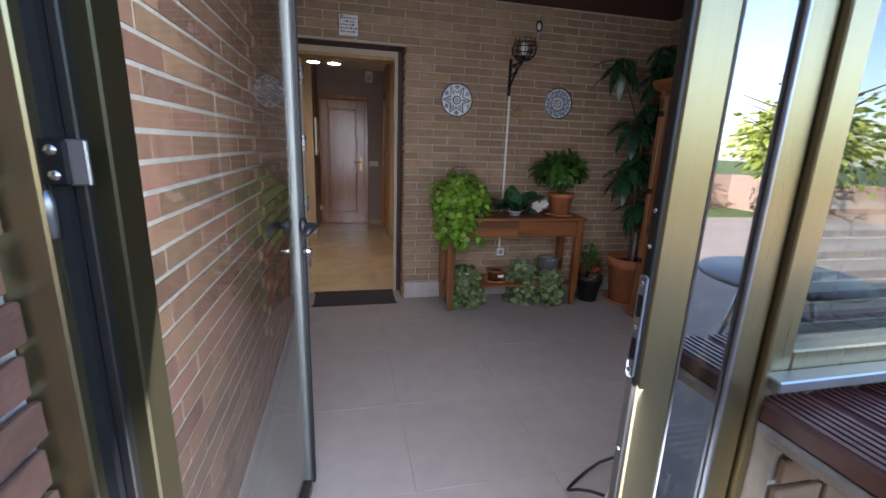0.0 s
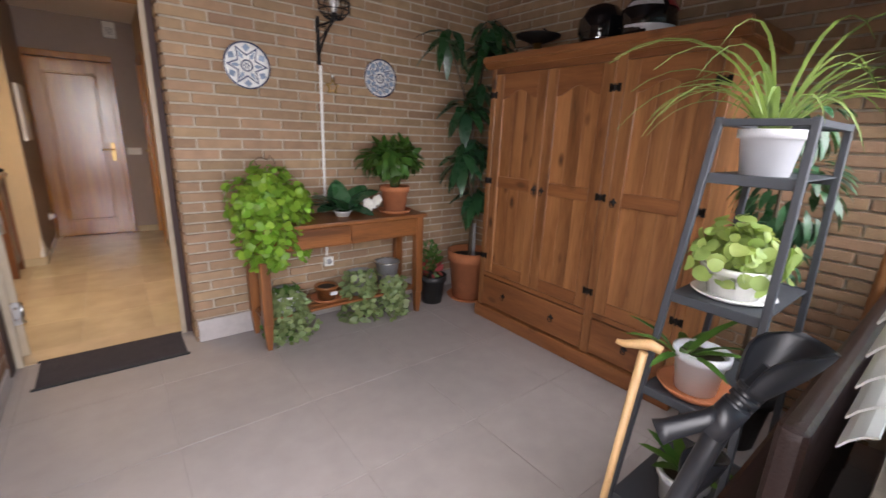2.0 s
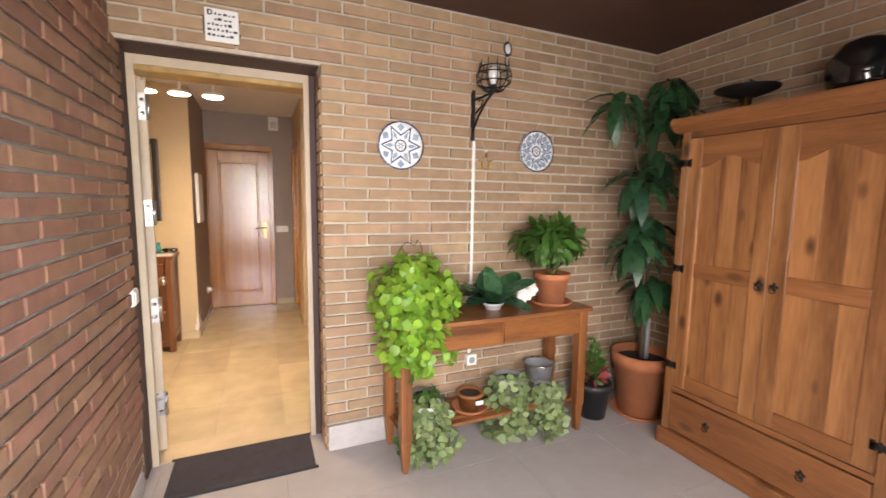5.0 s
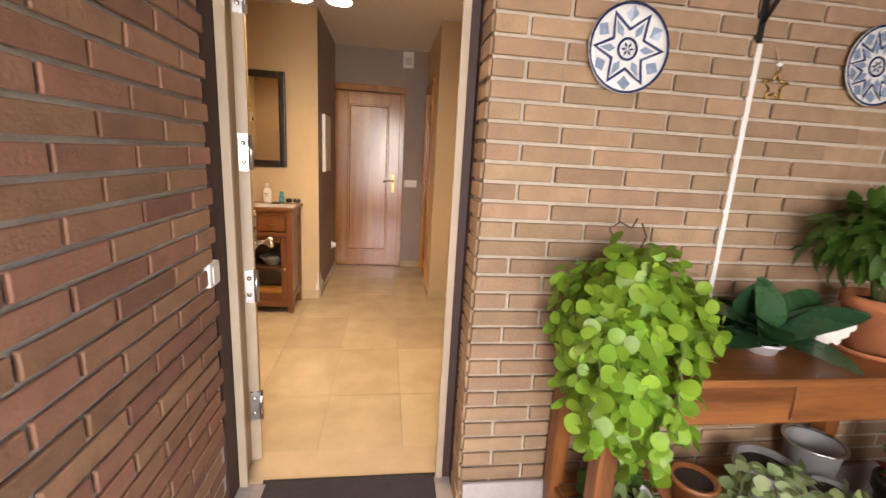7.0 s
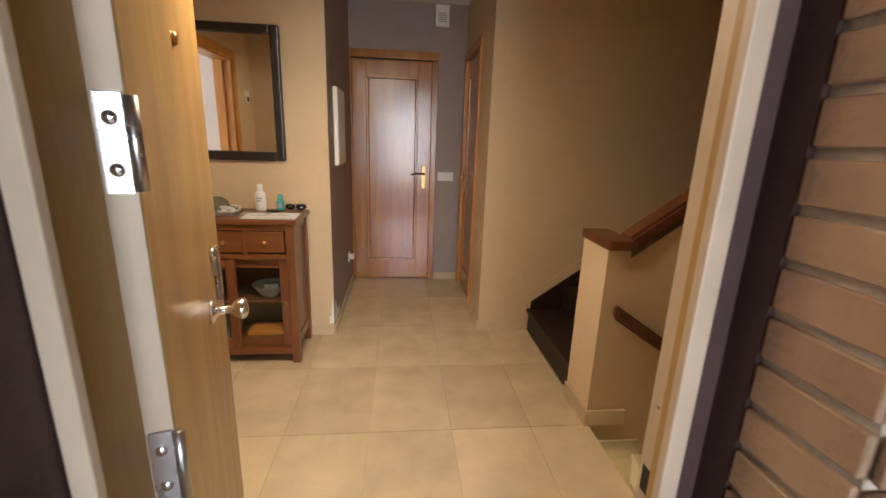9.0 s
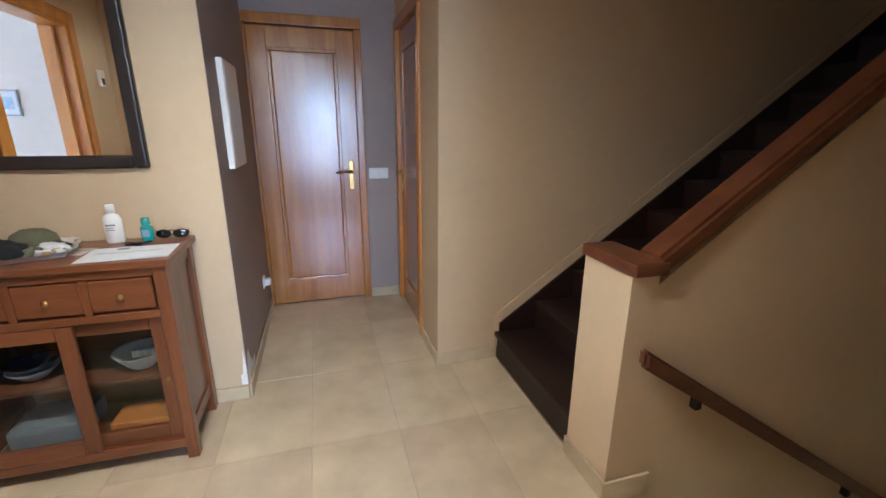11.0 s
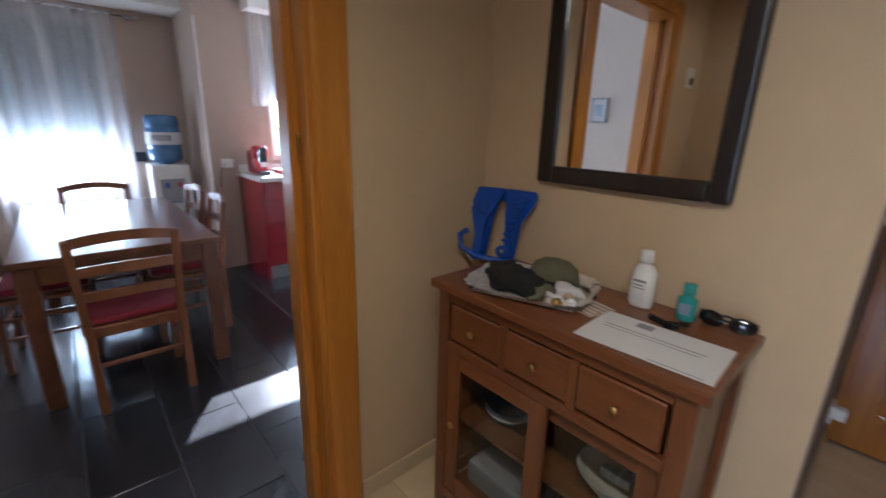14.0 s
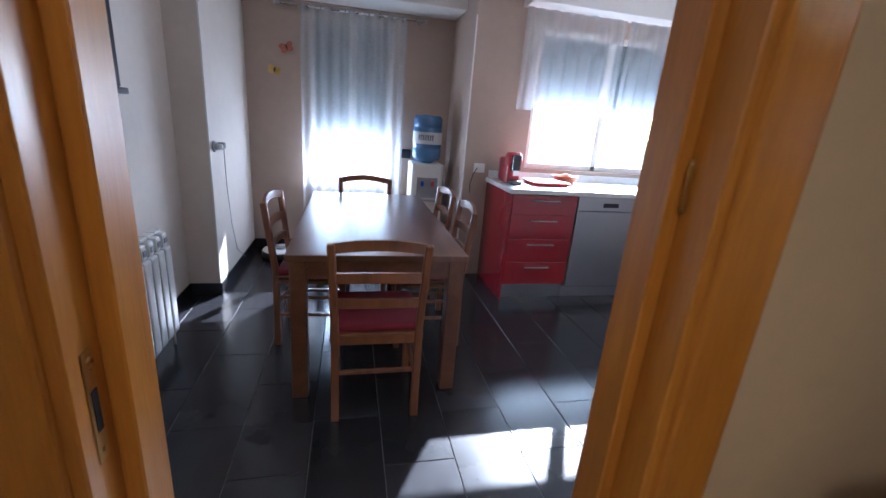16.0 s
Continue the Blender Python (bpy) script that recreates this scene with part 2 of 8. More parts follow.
CHIPPED = mat("bare_filler", (0.82, 0.80, 0.78), 0.95, var=0.1, scale=60, bump=0.8, bump_scale=120)
MARBLE = mat("marble_tile", (0.57, 0.455, 0.295), 0.14, var=0.13, scale=5, stain=0.2, rand=0.11)
MARBLE_JOINT = mat("marble_joint", (0.46, 0.375, 0.26), 0.8)
SLATE = mat("slate_tile", (0.022, 0.0215, 0.024), 0.22, var=0.12, scale=6, bump=0.03, bump_scale=60, stain=0.08, rand=0.15)
SLATE_JOINT = mat("slate_joint", (0.11, 0.105, 0.105), 0.8)
PINE = wood("pine_honey", (0.135, 0.045, 0.013), (0.42, 0.185, 0.068), 0.42, 2, 7.0, 0.95, 0.15, 0.14)
PINE_H = wood("pine_honey_level", (0.15, 0.050, 0.016), (0.30, 0.118, 0.040), 0.45, 1, 8.0, 0.6)
DOOR_EDGE = mat("door_edge_paint", (0.47, 0.375, 0.27), 0.5, var=0.08, scale=12, stain=0.12)
CONSOLE = wood("console_wood", (0.10, 0.033, 0.009), (0.32, 0.118, 0.034), 0.4, 0, 10.0, 0.3)
CONSOLE_V = wood("console_wood_upright", (0.10, 0.033, 0.009), (0.32, 0.118, 0.034), 0.4, 2, 10.0, 0.3)
SAPELE = wood("door_wood", (0.27, 0.092, 0.010), (0.48, 0.20, 0.024), 0.18, 2, 12.0, 0.0, 0.6)
OAK_LIGHT = wood("entrance_frame_wood", (0.28, 0.160, 0.045), (0.41, 0.25, 0.080), 0.4, 2, 11.0, 0.0, 0.3)
JAMB_WOOD = wood("casing_wood", (0.37, 0.135, 0.012), (0.56, 0.235, 0.022), 0.35, 2, 12.0, 0.0, 0.4)
CABINET = wood("cabinet_wood", (0.105, 0.033, 0.010), (0.21, 0.072, 0.02), 0.35, 2, 14.0, 0.0, 0.4)
CABINET_H = wood("cabinet_wood_level", (0.105, 0.033, 0.010), (0.21, 0.072, 0.02), 0.33, 0, 14.0, 0.0, 0.4)
RAIL_WOOD = wood("rail_wood", (0.075, 0.022, 0.008), (0.16, 0.052, 0.018), 0.3, 0, 12.0, 0.0, 0.5)
MIRROR_FRAME = wood("mirror_frame_wood", (0.010, 0.006, 0.005), (0.022, 0.013, 0.010), 0.35, 2, 12.0, 0.0, 0.4)
STAIR_WOOD = wood("stair_wood", (0.010, 0.004, 0.003), (0.024, 0.009, 0.005), 0.55, 1, 12.0, 0.0, 0.03)
TABLE_WOOD = wood("table_wood", (0.085, 0.030, 0.013), (0.17, 0.066, 0.030), 0.28, 0, 9.0, 0.0, 0.4)
CHAIR_WOOD = wood("chair_wood", (0.13, 0.044, 0.016), (0.25, 0.10, 0.038), 0.33, 2, 10.0, 0.0, 0.4)
PALE_WOOD = wood("cane_wood", (0.42, 0.24, 0.10), (0.58, 0.37, 0.18), 0.4, 2, 12.0)
BRONZE = mat("bronze_aluminium", (0.36, 0.295, 0.165), 0.30, metal=0.9, var=0.05, scale=6, stretch=(40, 40, 0.5))
DARK_ALU = mat("dark_aluminium", (0.045, 0.042, 0.038), 0.4, metal=0.5, var=0.08, scale=10)
GREY_ALU = mat("grey_aluminium", (0.45, 0.46, 0.48), 0.35, metal=0.9, var=0.05, scale=8)
BLACK_RUBBER = mat("black_rubber", (0.012, 0.012, 0.013), 0.7, var=0.1, scale=30)
BLACK_IRON = mat("black_iron", (0.014, 0.012, 0.012), 0.6, metal=0.4, var=0.2, scale=60, bump=0.3)
LADDER_STEEL = mat("powder_coated_steel", (0.035, 0.040, 0.048), 0.55, var=0.08, scale=30, bump=0.2, bump_scale=300)
CHROME = mat("chrome", (0.75, 0.75, 0.76), 0.12, metal=1.0, var=0.03, scale=20)
STEEL = mat("steel", (0.55, 0.54, 0.53), 0.28, metal=1.0, var=0.05, scale=20)
BRASS = mat("brass", (0.55, 0.36, 0.12), 0.3, metal=1.0, var=0.08, scale=30)
TERRACOTTA = mat("terracotta", (0.44, 0.155, 0.065), 0.85, var=0.12, scale=20, bump=0.4, bump_scale=120, stain=0.18)
WHITE_POT = mat("white_plastic_pot", (0.62, 0.63, 0.66), 0.4, var=0.03, scale=20)
BLACK_POT = mat("black_plastic_pot", (0.016, 0.016, 0.017), 0.5, var=0.1, scale=20)
GREY_POT = mat("grey_zinc_pot", (0.30, 0.30, 0.30), 0.5, metal=0.3, var=0.12, scale=20)
SOIL = mat("soil", (0.035, 0.022, 0.014), 1.0, var=0.4, scale=80, bump=1.0, bump_scale=90)
CERAMIC = mat("white_ceramic", (0.74, 0.74, 0.72), 0.2, var=0.03, scale=20, coat=0.4)
BLUE_GLAZE = mat("blue_glaze", (0.03, 0.05, 0.13), 0.25, var=0.2, scale=50, coat=0.4)
PALE_BLUE = mat("pale_blue_glaze", (0.24, 0.31, 0.42), 0.25, var=0.15, scale=60, coat=0.4)
WHITE_PLASTIC = mat("white_plastic", (0.76, 0.75, 0.72), 0.35, var=0.02, scale=20)
GREY_PLASTIC = mat("grey_plastic", (0.30, 0.30, 0.31), 0.5, var=0.05, scale=20)
BLACK_PLASTIC = mat("black_plastic", (0.012, 0.013, 0.016), 0.35, var=0.06, scale=20)
BLACK_GLOSS = mat("black_gloss", (0.006, 0.006, 0.007), 0.08, var=0.05, scale=20, coat=0.6)
RED_GLOSS = mat("red_lacquer", (0.30, 0.008, 0.018), 0.12, var=0.05, scale=6, coat=0.6)
RED_PLASTIC = mat("red_plastic", (0.42, 0.018, 0.022), 0.3, var=0.05, scale=20)
RED_FABRIC = mat("red_fabric", (0.20, 0.016, 0.028), 0.95, var=0.12, scale=60, bump=0.5, bump_scale=300)
BLUE_PLASTIC = mat("blue_plastic", (0.012, 0.075, 0.42), 0.38, var=0.06, scale=20)
MAT_FIBRE = mat("doormat_fibre", (0.045, 0.038, 0.044), 1.0, var=0.2, scale=120, bump=1.0, bump_scale=400)
LEATHER = mat("brown_leather", (0.030, 0.015, 0.013), 0.4, var=0.15, scale=40, bump=0.4, bump_scale=150)
PAPER = mat("white_paper", (0.640, 0.640, 0.648), 0.8, var=0.02, scale=20)
PAPER_TAN = mat("printed_card", (0.45, 0.34, 0.24), 0.6, var=0.3, scale=40)
INK = mat("grey_ink", (0.25, 0.25, 0.28), 0.8)
SILVER_FOIL = mat("silver_tray", (0.80, 0.78, 0.74), 0.3, metal=0.55, var=0.2, scale=40, bump=0.6, bump_scale=60)
OLIVE_CLOTH = mat("olive_cloth", (0.11, 0.105, 0.06), 0.95, var=0.15, scale=60, bump=0.5, bump_scale=250)
BLACK_CLOTH = mat("black_cloth", (0.011, 0.011, 0.011), 0.95, var=0.2, scale=60, bump=0.5, bump_scale=250)
ORANGE_BOX = mat("orange_card", (0.66, 0.23, 0.03), 0.6, var=0.06, scale=20)
BOWL = mat("cream_bowl", (0.62, 0.56, 0.46), 0.35, var=0.05, scale=20)
STONE_TOP = mat("quartz_top", (0.70, 0.68, 0.65), 0.25, var=0.05, scale=60)
STAINLESS = mat("stainless", (0.42, 0.42, 0.44), 0.3, metal=1.0, var=0.03, scale=3)
WATER_BLUE = mat("blue_bottle", (0.09, 0.19, 0.36), 0.12, var=0.1, scale=10, coat=0.4)
SLAT = mat("shutter_slat", (0.60, 0.60, 0.58), 0.5, var=0.05, scale=10)
SHUTTER = mat("roller_shutter", (0.33, 0.34, 0.36), 0.6, var=0.05, scale=10)
SCREEN = mat("dark_screen", (0.010, 0.012, 0.014), 0.15, var=0.05, scale=10)
TEAL = mat("teal_liquid", (0.05, 0.30, 0.28), 0.15, var=0.05, scale=20, coat=0.5)
RADIATOR = mat("radiator_enamel", (0.76, 0.75, 0.73), 0.3, var=0.02, scale=20)
SPINE = mat("bark", (0.10, 0.07, 0.045), 0.9, var=0.25, scale=30, bump=0.8, bump_scale=60)
STEM = mat("green_stem", (0.10, 0.13, 0.04), 0.6, var=0.1, scale=40)
GRASS = mat("lawn", (0.085, 0.13, 0.03), 0.95, var=0.3, scale=20, bump=1.0, bump_scale=60, stain=0.3)
PAVING = mat("terrace_paving", (0.33, 0.27, 0.22), 0.85, var=0.15, scale=10, stain=0.2)
TARP = mat("teal_tarp", (0.05, 0.22, 0.22), 0.6, var=0.1, scale=8)
HEDGE_WALL = mat("garden_wall", (0.34, 0.24, 0.19), 0.9, var=0.15, scale=6, stain=0.2)
GLAZED_BRICK = mat("sill_brick", (0.15, 0.065, 0.055), 0.35, var=0.25, scale=12, bump=0.5, bump_scale=40, rand=0.2)
CORAL = mat("coral_paint", (0.40, 0.13, 0.07), 0.6, var=0.1, scale=30)

LF_BRIGHT = leafy("leaf_lime", (0.205, 0.375, 0.038), 0.3)
LF_MID = leafy("leaf_mid", (0.055, 0.14, 0.022))
LF_DARK = leafy("leaf_dark", (0.026, 0.085, 0.036), 0.3, 0.28, 0.1)
LF_SAGE = leafy("leaf_variegated", (0.21, 0.28, 0.12), 0.4)
LF_PALE = leafy("leaf_pale", (0.27, 0.36, 0.10), 0.3)
LF_SPIDER = leafy("leaf_spider", (0.20, 0.29, 0.085), 0.3)
LF_TREE = leafy("leaf_tree", (0.26, 0.31, 0.05), 0.4)
LF_CONIFER = leafy("leaf_conifer", (0.09, 0.17, 0.04), 0.3)
PETAL = leafy("petal_white", (0.80, 0.79, 0.76), 0.04)
PETAL_RED = leafy("leaf_crimson", (0.30, 0.05, 0.05), 0.2)

GLASS = glass("clear_glass")
# dark bronze of the chain; on the door stile it paints in shade
SHADED_DARK_BRONZE = mat("shaded_dark_bronze", (0.075, 0.062, 0.030), 0.4, metal=0.6, var=0.06, scale=8)
MID_ALU = mat("mid_grey_aluminium", (0.22, 0.23, 0.22), 0.45, metal=0.6, var=0.05, scale=6, stretch=(40, 40, 0.5))
GLASS_WINDOW = glass("window_glass", (0.50, 0.53, 0.50), 0.0, 0.14)
GLASS_SOLAR = glass("solar_glass", (0.50, 0.52, 0.50), 0.0, 0.42)
GLASS_CAB = glass("cabinet_glass", (0.8, 0.85, 0.85), 0.0, 0.0)
MIRROR = mat("mirror_silver", (0.92, 0.93, 0.93), 0.0, metal=1.0, var=0.0)
MIRROR.node_tree.nodes["Principled BSDF"].inputs["Roughness"].default_value = 0.0
for link in list(MIRROR.node_tree.links):
    if link.to_socket.name == "Roughness":
        MIRROR.node_tree.links.remove(link)
SHEER = sheer("sheer_curtain", 0.62)
LAMP_GLOW = glow("lamp_glow", (1.0, 0.86, 0.62), 14.0)


# ---- geometry helpers ----
def box(bm, x0, x1, y0, y1, z0, z1, bevel=0.0, seg=1):
    vs = [bm.verts.new((x, y, z)) for x in (x0, x1) for y in (y0, y1) for z in (z0, z1)]
    fs = [bm.faces.new([vs[i] for i in q]) for q in ((0, 1, 3, 2), (4, 6, 7, 5), (0, 4, 5, 1), (2, 3, 7, 6), (0, 2, 6, 4), (1, 5, 7, 3))]
    if bevel:
        es = list({e for f in fs for e in f.edges})
        bmesh.ops.bevel(bm, geom=es, offset=bevel, segments=seg, affect="EDGES", profile=0.6)
    return bm


def bx(x0, x1, y0, y1, z0, z1, bevel=0.0, seg=1):
    return box(bmesh.new(), x0, x1, y0, y1, z0, z1, bevel, seg)


def lathe(bm, profile, n=28, at=(0, 0, 0), smooth=True, frm=None):
    """A turned body from (radius, height) pairs, about z or about the frame's own axis."""
    frm = frm or Matrix.Translation(at)
    rings = []
    for r, z in profile:
        if r < 1e-5:
            rings.append([bm.verts.new(frm @ Vector((0, 0, z)))])
        else:
            rings.append([bm.verts.new(frm @ Vector((r * math.cos(2 * math.pi * k / n), r * math.sin(2 * math.pi * k / n), z))) for k in range(n)])
    for a, b in zip(rings, rings[1:]):
        for k in range(n):
            j = (k + 1) % n
            if len(a) == 1 and len(b) == 1:
                continue
            q = [a[0], b[j], b[k]] if len(a) == 1 else [a[k], a[j], b[0]] if len(b) == 1 else [a[k], a[j], b[j], b[k]]
            f = bm.faces.new(q)
            f.smooth = smooth
    return bm


def tube(bm, pts, r, n=8, cap=True, smooth=True):
    """A round bar along points; r may be one radius or one for each point."""
    pts = [Vector(p) for p in pts]
    rs = r if isinstance(r, (list, tuple)) else [r] * len(pts)
    rings = []
    side = None
    for i, p in enumerate(pts):
        d = (pts[min(i + 1, len(pts) - 1)] - pts[max(i - 1, 0)]).normalized()
        side = d.orthogonal().normalized() if side is None else (side - d * side.dot(d)).normalized()
        up = d.cross(side)
        rings.append([bm.verts.new(p + (side * math.cos(2 * math.pi * k / n) + up * math.sin(2 * math.pi * k / n)) * rs[i]) for k in range(n)])
    for a, b in zip(rings, rings[1:]):
        for k in range(n):
            f = bm.faces.new([a[k], a[(k + 1) % n], b[(k + 1) % n], b[k]])
            f.smooth = smooth
    if cap:
        bm.faces.new(rings[0][::-1])
        bm.faces.new(rings[-1])
    return bm


def prism(bm, outline, axis, a, b):
    """A solid from an outline of 2D points, drawn out along an axis from a to b."""
    def v(p, h):
        c = list(p)
        c.insert(axis, h)
        return bm.verts.new(c)
    lo, hi = [v(p, a) for p in outline], [v(p, b) for p in outline]
    n = len(outline)
    bm.faces.new(lo)
    bm.faces.new(hi[::-1])
    for k in range(n):
        bm.faces.new([lo[k], hi[k], hi[(k + 1) % n], lo[(k + 1) % n]])
    bmesh.ops.recalc_face_normals(bm, faces=bm.faces[:])
    return bm


def bar(bm, p, q, w, d, bevel=0.0):
    """A squared bar from p to q, w wide and d deep."""
    p, q = Vector(p), Vector(q)
    z = (q - p).normalized()
    x = (Vector((0, 1, 0)) if abs(z.y) < 0.9 else Vector((1, 0, 0))).cross(z).normalized()
    y = z.cross(x)
    m = Matrix((x, y, z)).transposed().to_4x4()
    m.translation = p
    old = set(bm.verts)
    box(bm, -w / 2, w / 2, -d / 2, d / 2, 0, (q - p).length, bevel)
    for v in bm.verts:
        if v not in old:
            v.co = m @ v.co
    return bm


def link_mesh(name, bm, material):
    me = bpy.data.meshes.new(name)
    bm.to_mesh(me)
    bm.free()
    me.materials.append(material)
    return new(name, me)


def part(name, bm, material, parent, label=""):
    ob = link_mesh(name, bm, material)
    ob.parent = parent
    return tagged(ob, label)


def thing(name, label, category, m=None, group="", kind=""):
    ob = new(name)
    ob.empty_display_size = 0.05
    ob.matrix_basis = m or Matrix()
    return tagged(ob, label, category, group, kind)


def solid(name, bm, material, label, category, group="", kind="", m=None):
    ob = link_mesh(name, bm, material)
    ob.matrix_basis = m or Matrix()
    return tagged(ob, label, category, group, kind)


def structure(name, bm, material, label, category):
    return solid(name, bm, material, label, category, kind="structure")


def joined(*bms):
    out = bmesh.new()
    for b in bms:
        me = bpy.data.meshes.new("tmp")
        b.to_mesh(me)
        b.free()
        out.from_mesh(me)
        bpy.data.meshes.remove(me)
    return out


# ---- large structure ----
XL, YF, XR, YW = 0.19, 1.50, 3.50, 4.46        # porch: left wall, facade, right wall, house wall
XH, YM, XP, YE, XC, YS = -0.95, 6.97, 0.16, 8.20, 1.20, 7.01   # hall: left wall, mirror wall, pillar corner, end wall, corridor right, stair wall
HP, HH, HK = 2.53, 2.51, 2.50                  # ceilings

# house wall between porch and hall, with its doorway
wall_house = structure("wall_house", joined(
    bx(XL, 1.079, 4.4625, 4.85, 2.125, 2.72), bx(1.0795, 1.19, 4.753, 4.85, 2.125, 2.72), bx(1.08, 4.6, 4.4625, 4.752, -1.6, 5.2), bx(1.13, 4.6, 4.7525, 4.80, -1.6, 5.2), bx(1.19, 4.6, 4.8005, 4.85, -1.6, 5.2), bx(-1.07, XL - 0.012, 4.545, 4.85, 0, 2.72)), MORTAR, "brick house wall with pale mortar joints", "wall")
lining = structure("wall_hall_front", joined(bx(1.19, 4.5, 4.851, 4.862, -1.6, 5.0), bx(XH, 0.185, 4.851, 4.862, 0, HH), bx(0.185, 1.19, 4.851, 4.862, 2.125, HH)), PLASTER, "cream painted plaster wall of the hall", "wall")
wall_left = structure("wall_porch_side", bx(-0.1, XL - 0.003, -4.0, 4.541, -0.1, 2.9), MORTAR_PALE, "brick side wall with pale mortar joints", "wall")
wall_outside = structure("wall_outside", bx(XL, 0.2145, -4.0, 1.3725, -0.1, 2.9), MORTAR_PALE, "outer brick wall face in front of the porch door", "wall")
wall_right = structure("wall_porch_end", bx(XR + 0.003, XR + 0.25, 1.3, 4.7, -0.1, 2.72), MORTAR, "tan brick wall behind the wardrobe", "wall")
structure("ceiling_porch", bx(XL - 0.3, XR + 0.3, 1.30, 4.466, HP, HP + 0.2), PORCH_CEIL, "dark brown painted porch ceiling", "ceiling")
structure("skirting_house_wall", bx(1.085, XR, 4.435, 4.452, 0.0, 0.148, 0.003), GREY_STONE, "pale grey stone skirting", "skirting")
structure("skirting_side_wall", bx(XL + 0.002, XL + 0.015, 1.6, 4.45, 0.0, 0.10, 0.003), GREY_STONE, "pale grey stone skirting", "skirting")
structure("reveal_left", bx(XL - 0.011, XL + 0.005, 4.544, 4.66, 0.0, 2.12), BROWN_PAINT, "dark brown painted door reveal", "reveal")
structure("reveal_right", joined(bx(1.0695, 1.079, 4.60, 4.66, 0.0, 2.12), bx(1.0375, 1.0693, 4.651, 4.66, 0.0, 2.12)), BROWN_PAINT, "dark brown painted door reveal", "reveal")
structure("reveal_top", bx(XL + 0.007, 1.069, 4.47, 4.66, 2.117, 2.1245), BROWN_PAINT, "dark brown painted underside of the lintel", "reveal")

# porch floor slabs
porch_floor = structure("floor_porch", bx(-0.1, XR + 0.2, 1.30, 4.79, -0.15, -0.003), PORCH_JOINT, "grey-brown slab floor with thin joints", "floor")
threshold = structure("door_sill", bx(0.2, 1.078, 4.662, 4.85, -0.1, 0.004, 0.002), MARBLE, "pale stone threshold", "threshold")

# hall and corridor
hall_floor = structure("floor_hall", bx(XH, 1.56, 4.85, YE + 0.1, -0.12, -0.003), MARBLE_JOINT, "polished cream stone tile floor", "floor")
structure("wall_hall_left", joined(bx(-1.07, XH, 4.85, 5.40, 0, HH), bx(-1.07, XH, 6.27, YM, 0, HH), bx(-1.07, XH, 5.40, 6.27, 2.06, HH)), PLASTER, "cream painted plaster wall beside the kitchen doorway", "wall")
structure("wall_mirror", bx(-1.07, XP, YM, YM + 0.12, 0, HH), PLASTER, "cream painted plaster wall", "wall")
structure("wall_corridor_left", bx(XP - 0.12, XP + 0.002, YM + 0.003, YE, 0, HH), PLASTER_GREY, "taupe painted corridor wall with chipped base", "wall")
structure("wall_corridor_end", joined(bx(XP - 0.12, 0.17, YE, YE + 0.12, 0, HH), bx(0.90, XC + 0.12, YE, YE + 0.12, 0, HH), bx(0.17, 0.90, YE, YE + 0.12, 2.06, HH)), PLASTER_GREY, "taupe painted end wall", "wall")
structure("wall_corridor_right", joined(bx(XC, XC + 0.12, YS, 7.43, 0, HH), bx(XC, XC + 0.12, 8.12, YE, 0, HH), bx(XC, XC + 0.12, 7.43, 8.12, 2.06, HH)), PLASTER, "cream painted corridor wall", "wall")
structure("wall_stairs", bx(XC + 0.002, 4.6, YS - 0.002, YS + 0.12, -1.6, 5.0), PLASTER, "cream painted wall beside the stairs", "wall")
structure("wall_stairs_end", bx(4.5, 4.62, 4.4, 7.2, -1.6, 5.2), PLASTER, "cream painted stairwell wall", "wall")
structure("ceiling_hall", joined(bx(-1.07, 2.2, 4.85, YM + 0.12, HH, HH + 0.2), bx(XP - 0.12, XC + 0.12, YM + 0.12, YE + 0.12, HH, HH + 0.2), bx(1.32, 2.2, YM + 0.12, YM + 0.2, HH, HH + 0.2)), WHITE_CEIL, "white plaster hall ceiling", "ceiling")
structure("ceiling_stairwell", bx(2.0, 4.62, 4.4, 7.2, 5.0, 5.15), WHITE_CEIL, "white stairwell ceiling", "ceiling")
structure("wall_stairwell_upper", bx(2.08, 2.2, 4.4, 7.2, HH + 0.22, 5.1), PLASTER, "cream painted upper stairwell wall", "wall")
structure("wall_behind_corridor", joined(bx(-0.1, 1.6, YE + 0.7, YE + 0.8, 0, HH), bx(1.9, 2.0, 7.13, YE + 0.8, 0, HH)), PLASTER_GREY, "plain wall behind the closed doors", "wall")

# skirtings of the hall
sk = [("skirting_mirror_wall", XH + 0.012, XP, YM - 0.012, YM - 0.001), ("skirting_stair_wall", XC - 0.011, 1.555, YS - 0.014, YS - 0.003),
      ("skirting_end_wall", 0.955, XC, YE - 0.012, YE - 0.001)]
for nm, x0, x1, y0, y1 in sk:
    structure(nm, bx(x0, x1, y0, y1, 0, 0.075, 0.002), MARBLE, "cream stone skirting", "skirting")
for nm, x0, x1, y0, y1 in [("skirting_hall_left", XH + 0.001, XH + 0.012, 6.375, YM - 0.012), ("skirting_corridor_left", XP + 0.003, XP + 0.014, YM, YE - 0.012), ("skirting_corridor_right", XC - 0.012, XC - 0.001, YS - 0.003, 7.40)]:
    structure(nm, bx(x0, x1, y0, y1, 0, 0.075, 0.002), MARBLE, "cream stone skirting", "skirting")

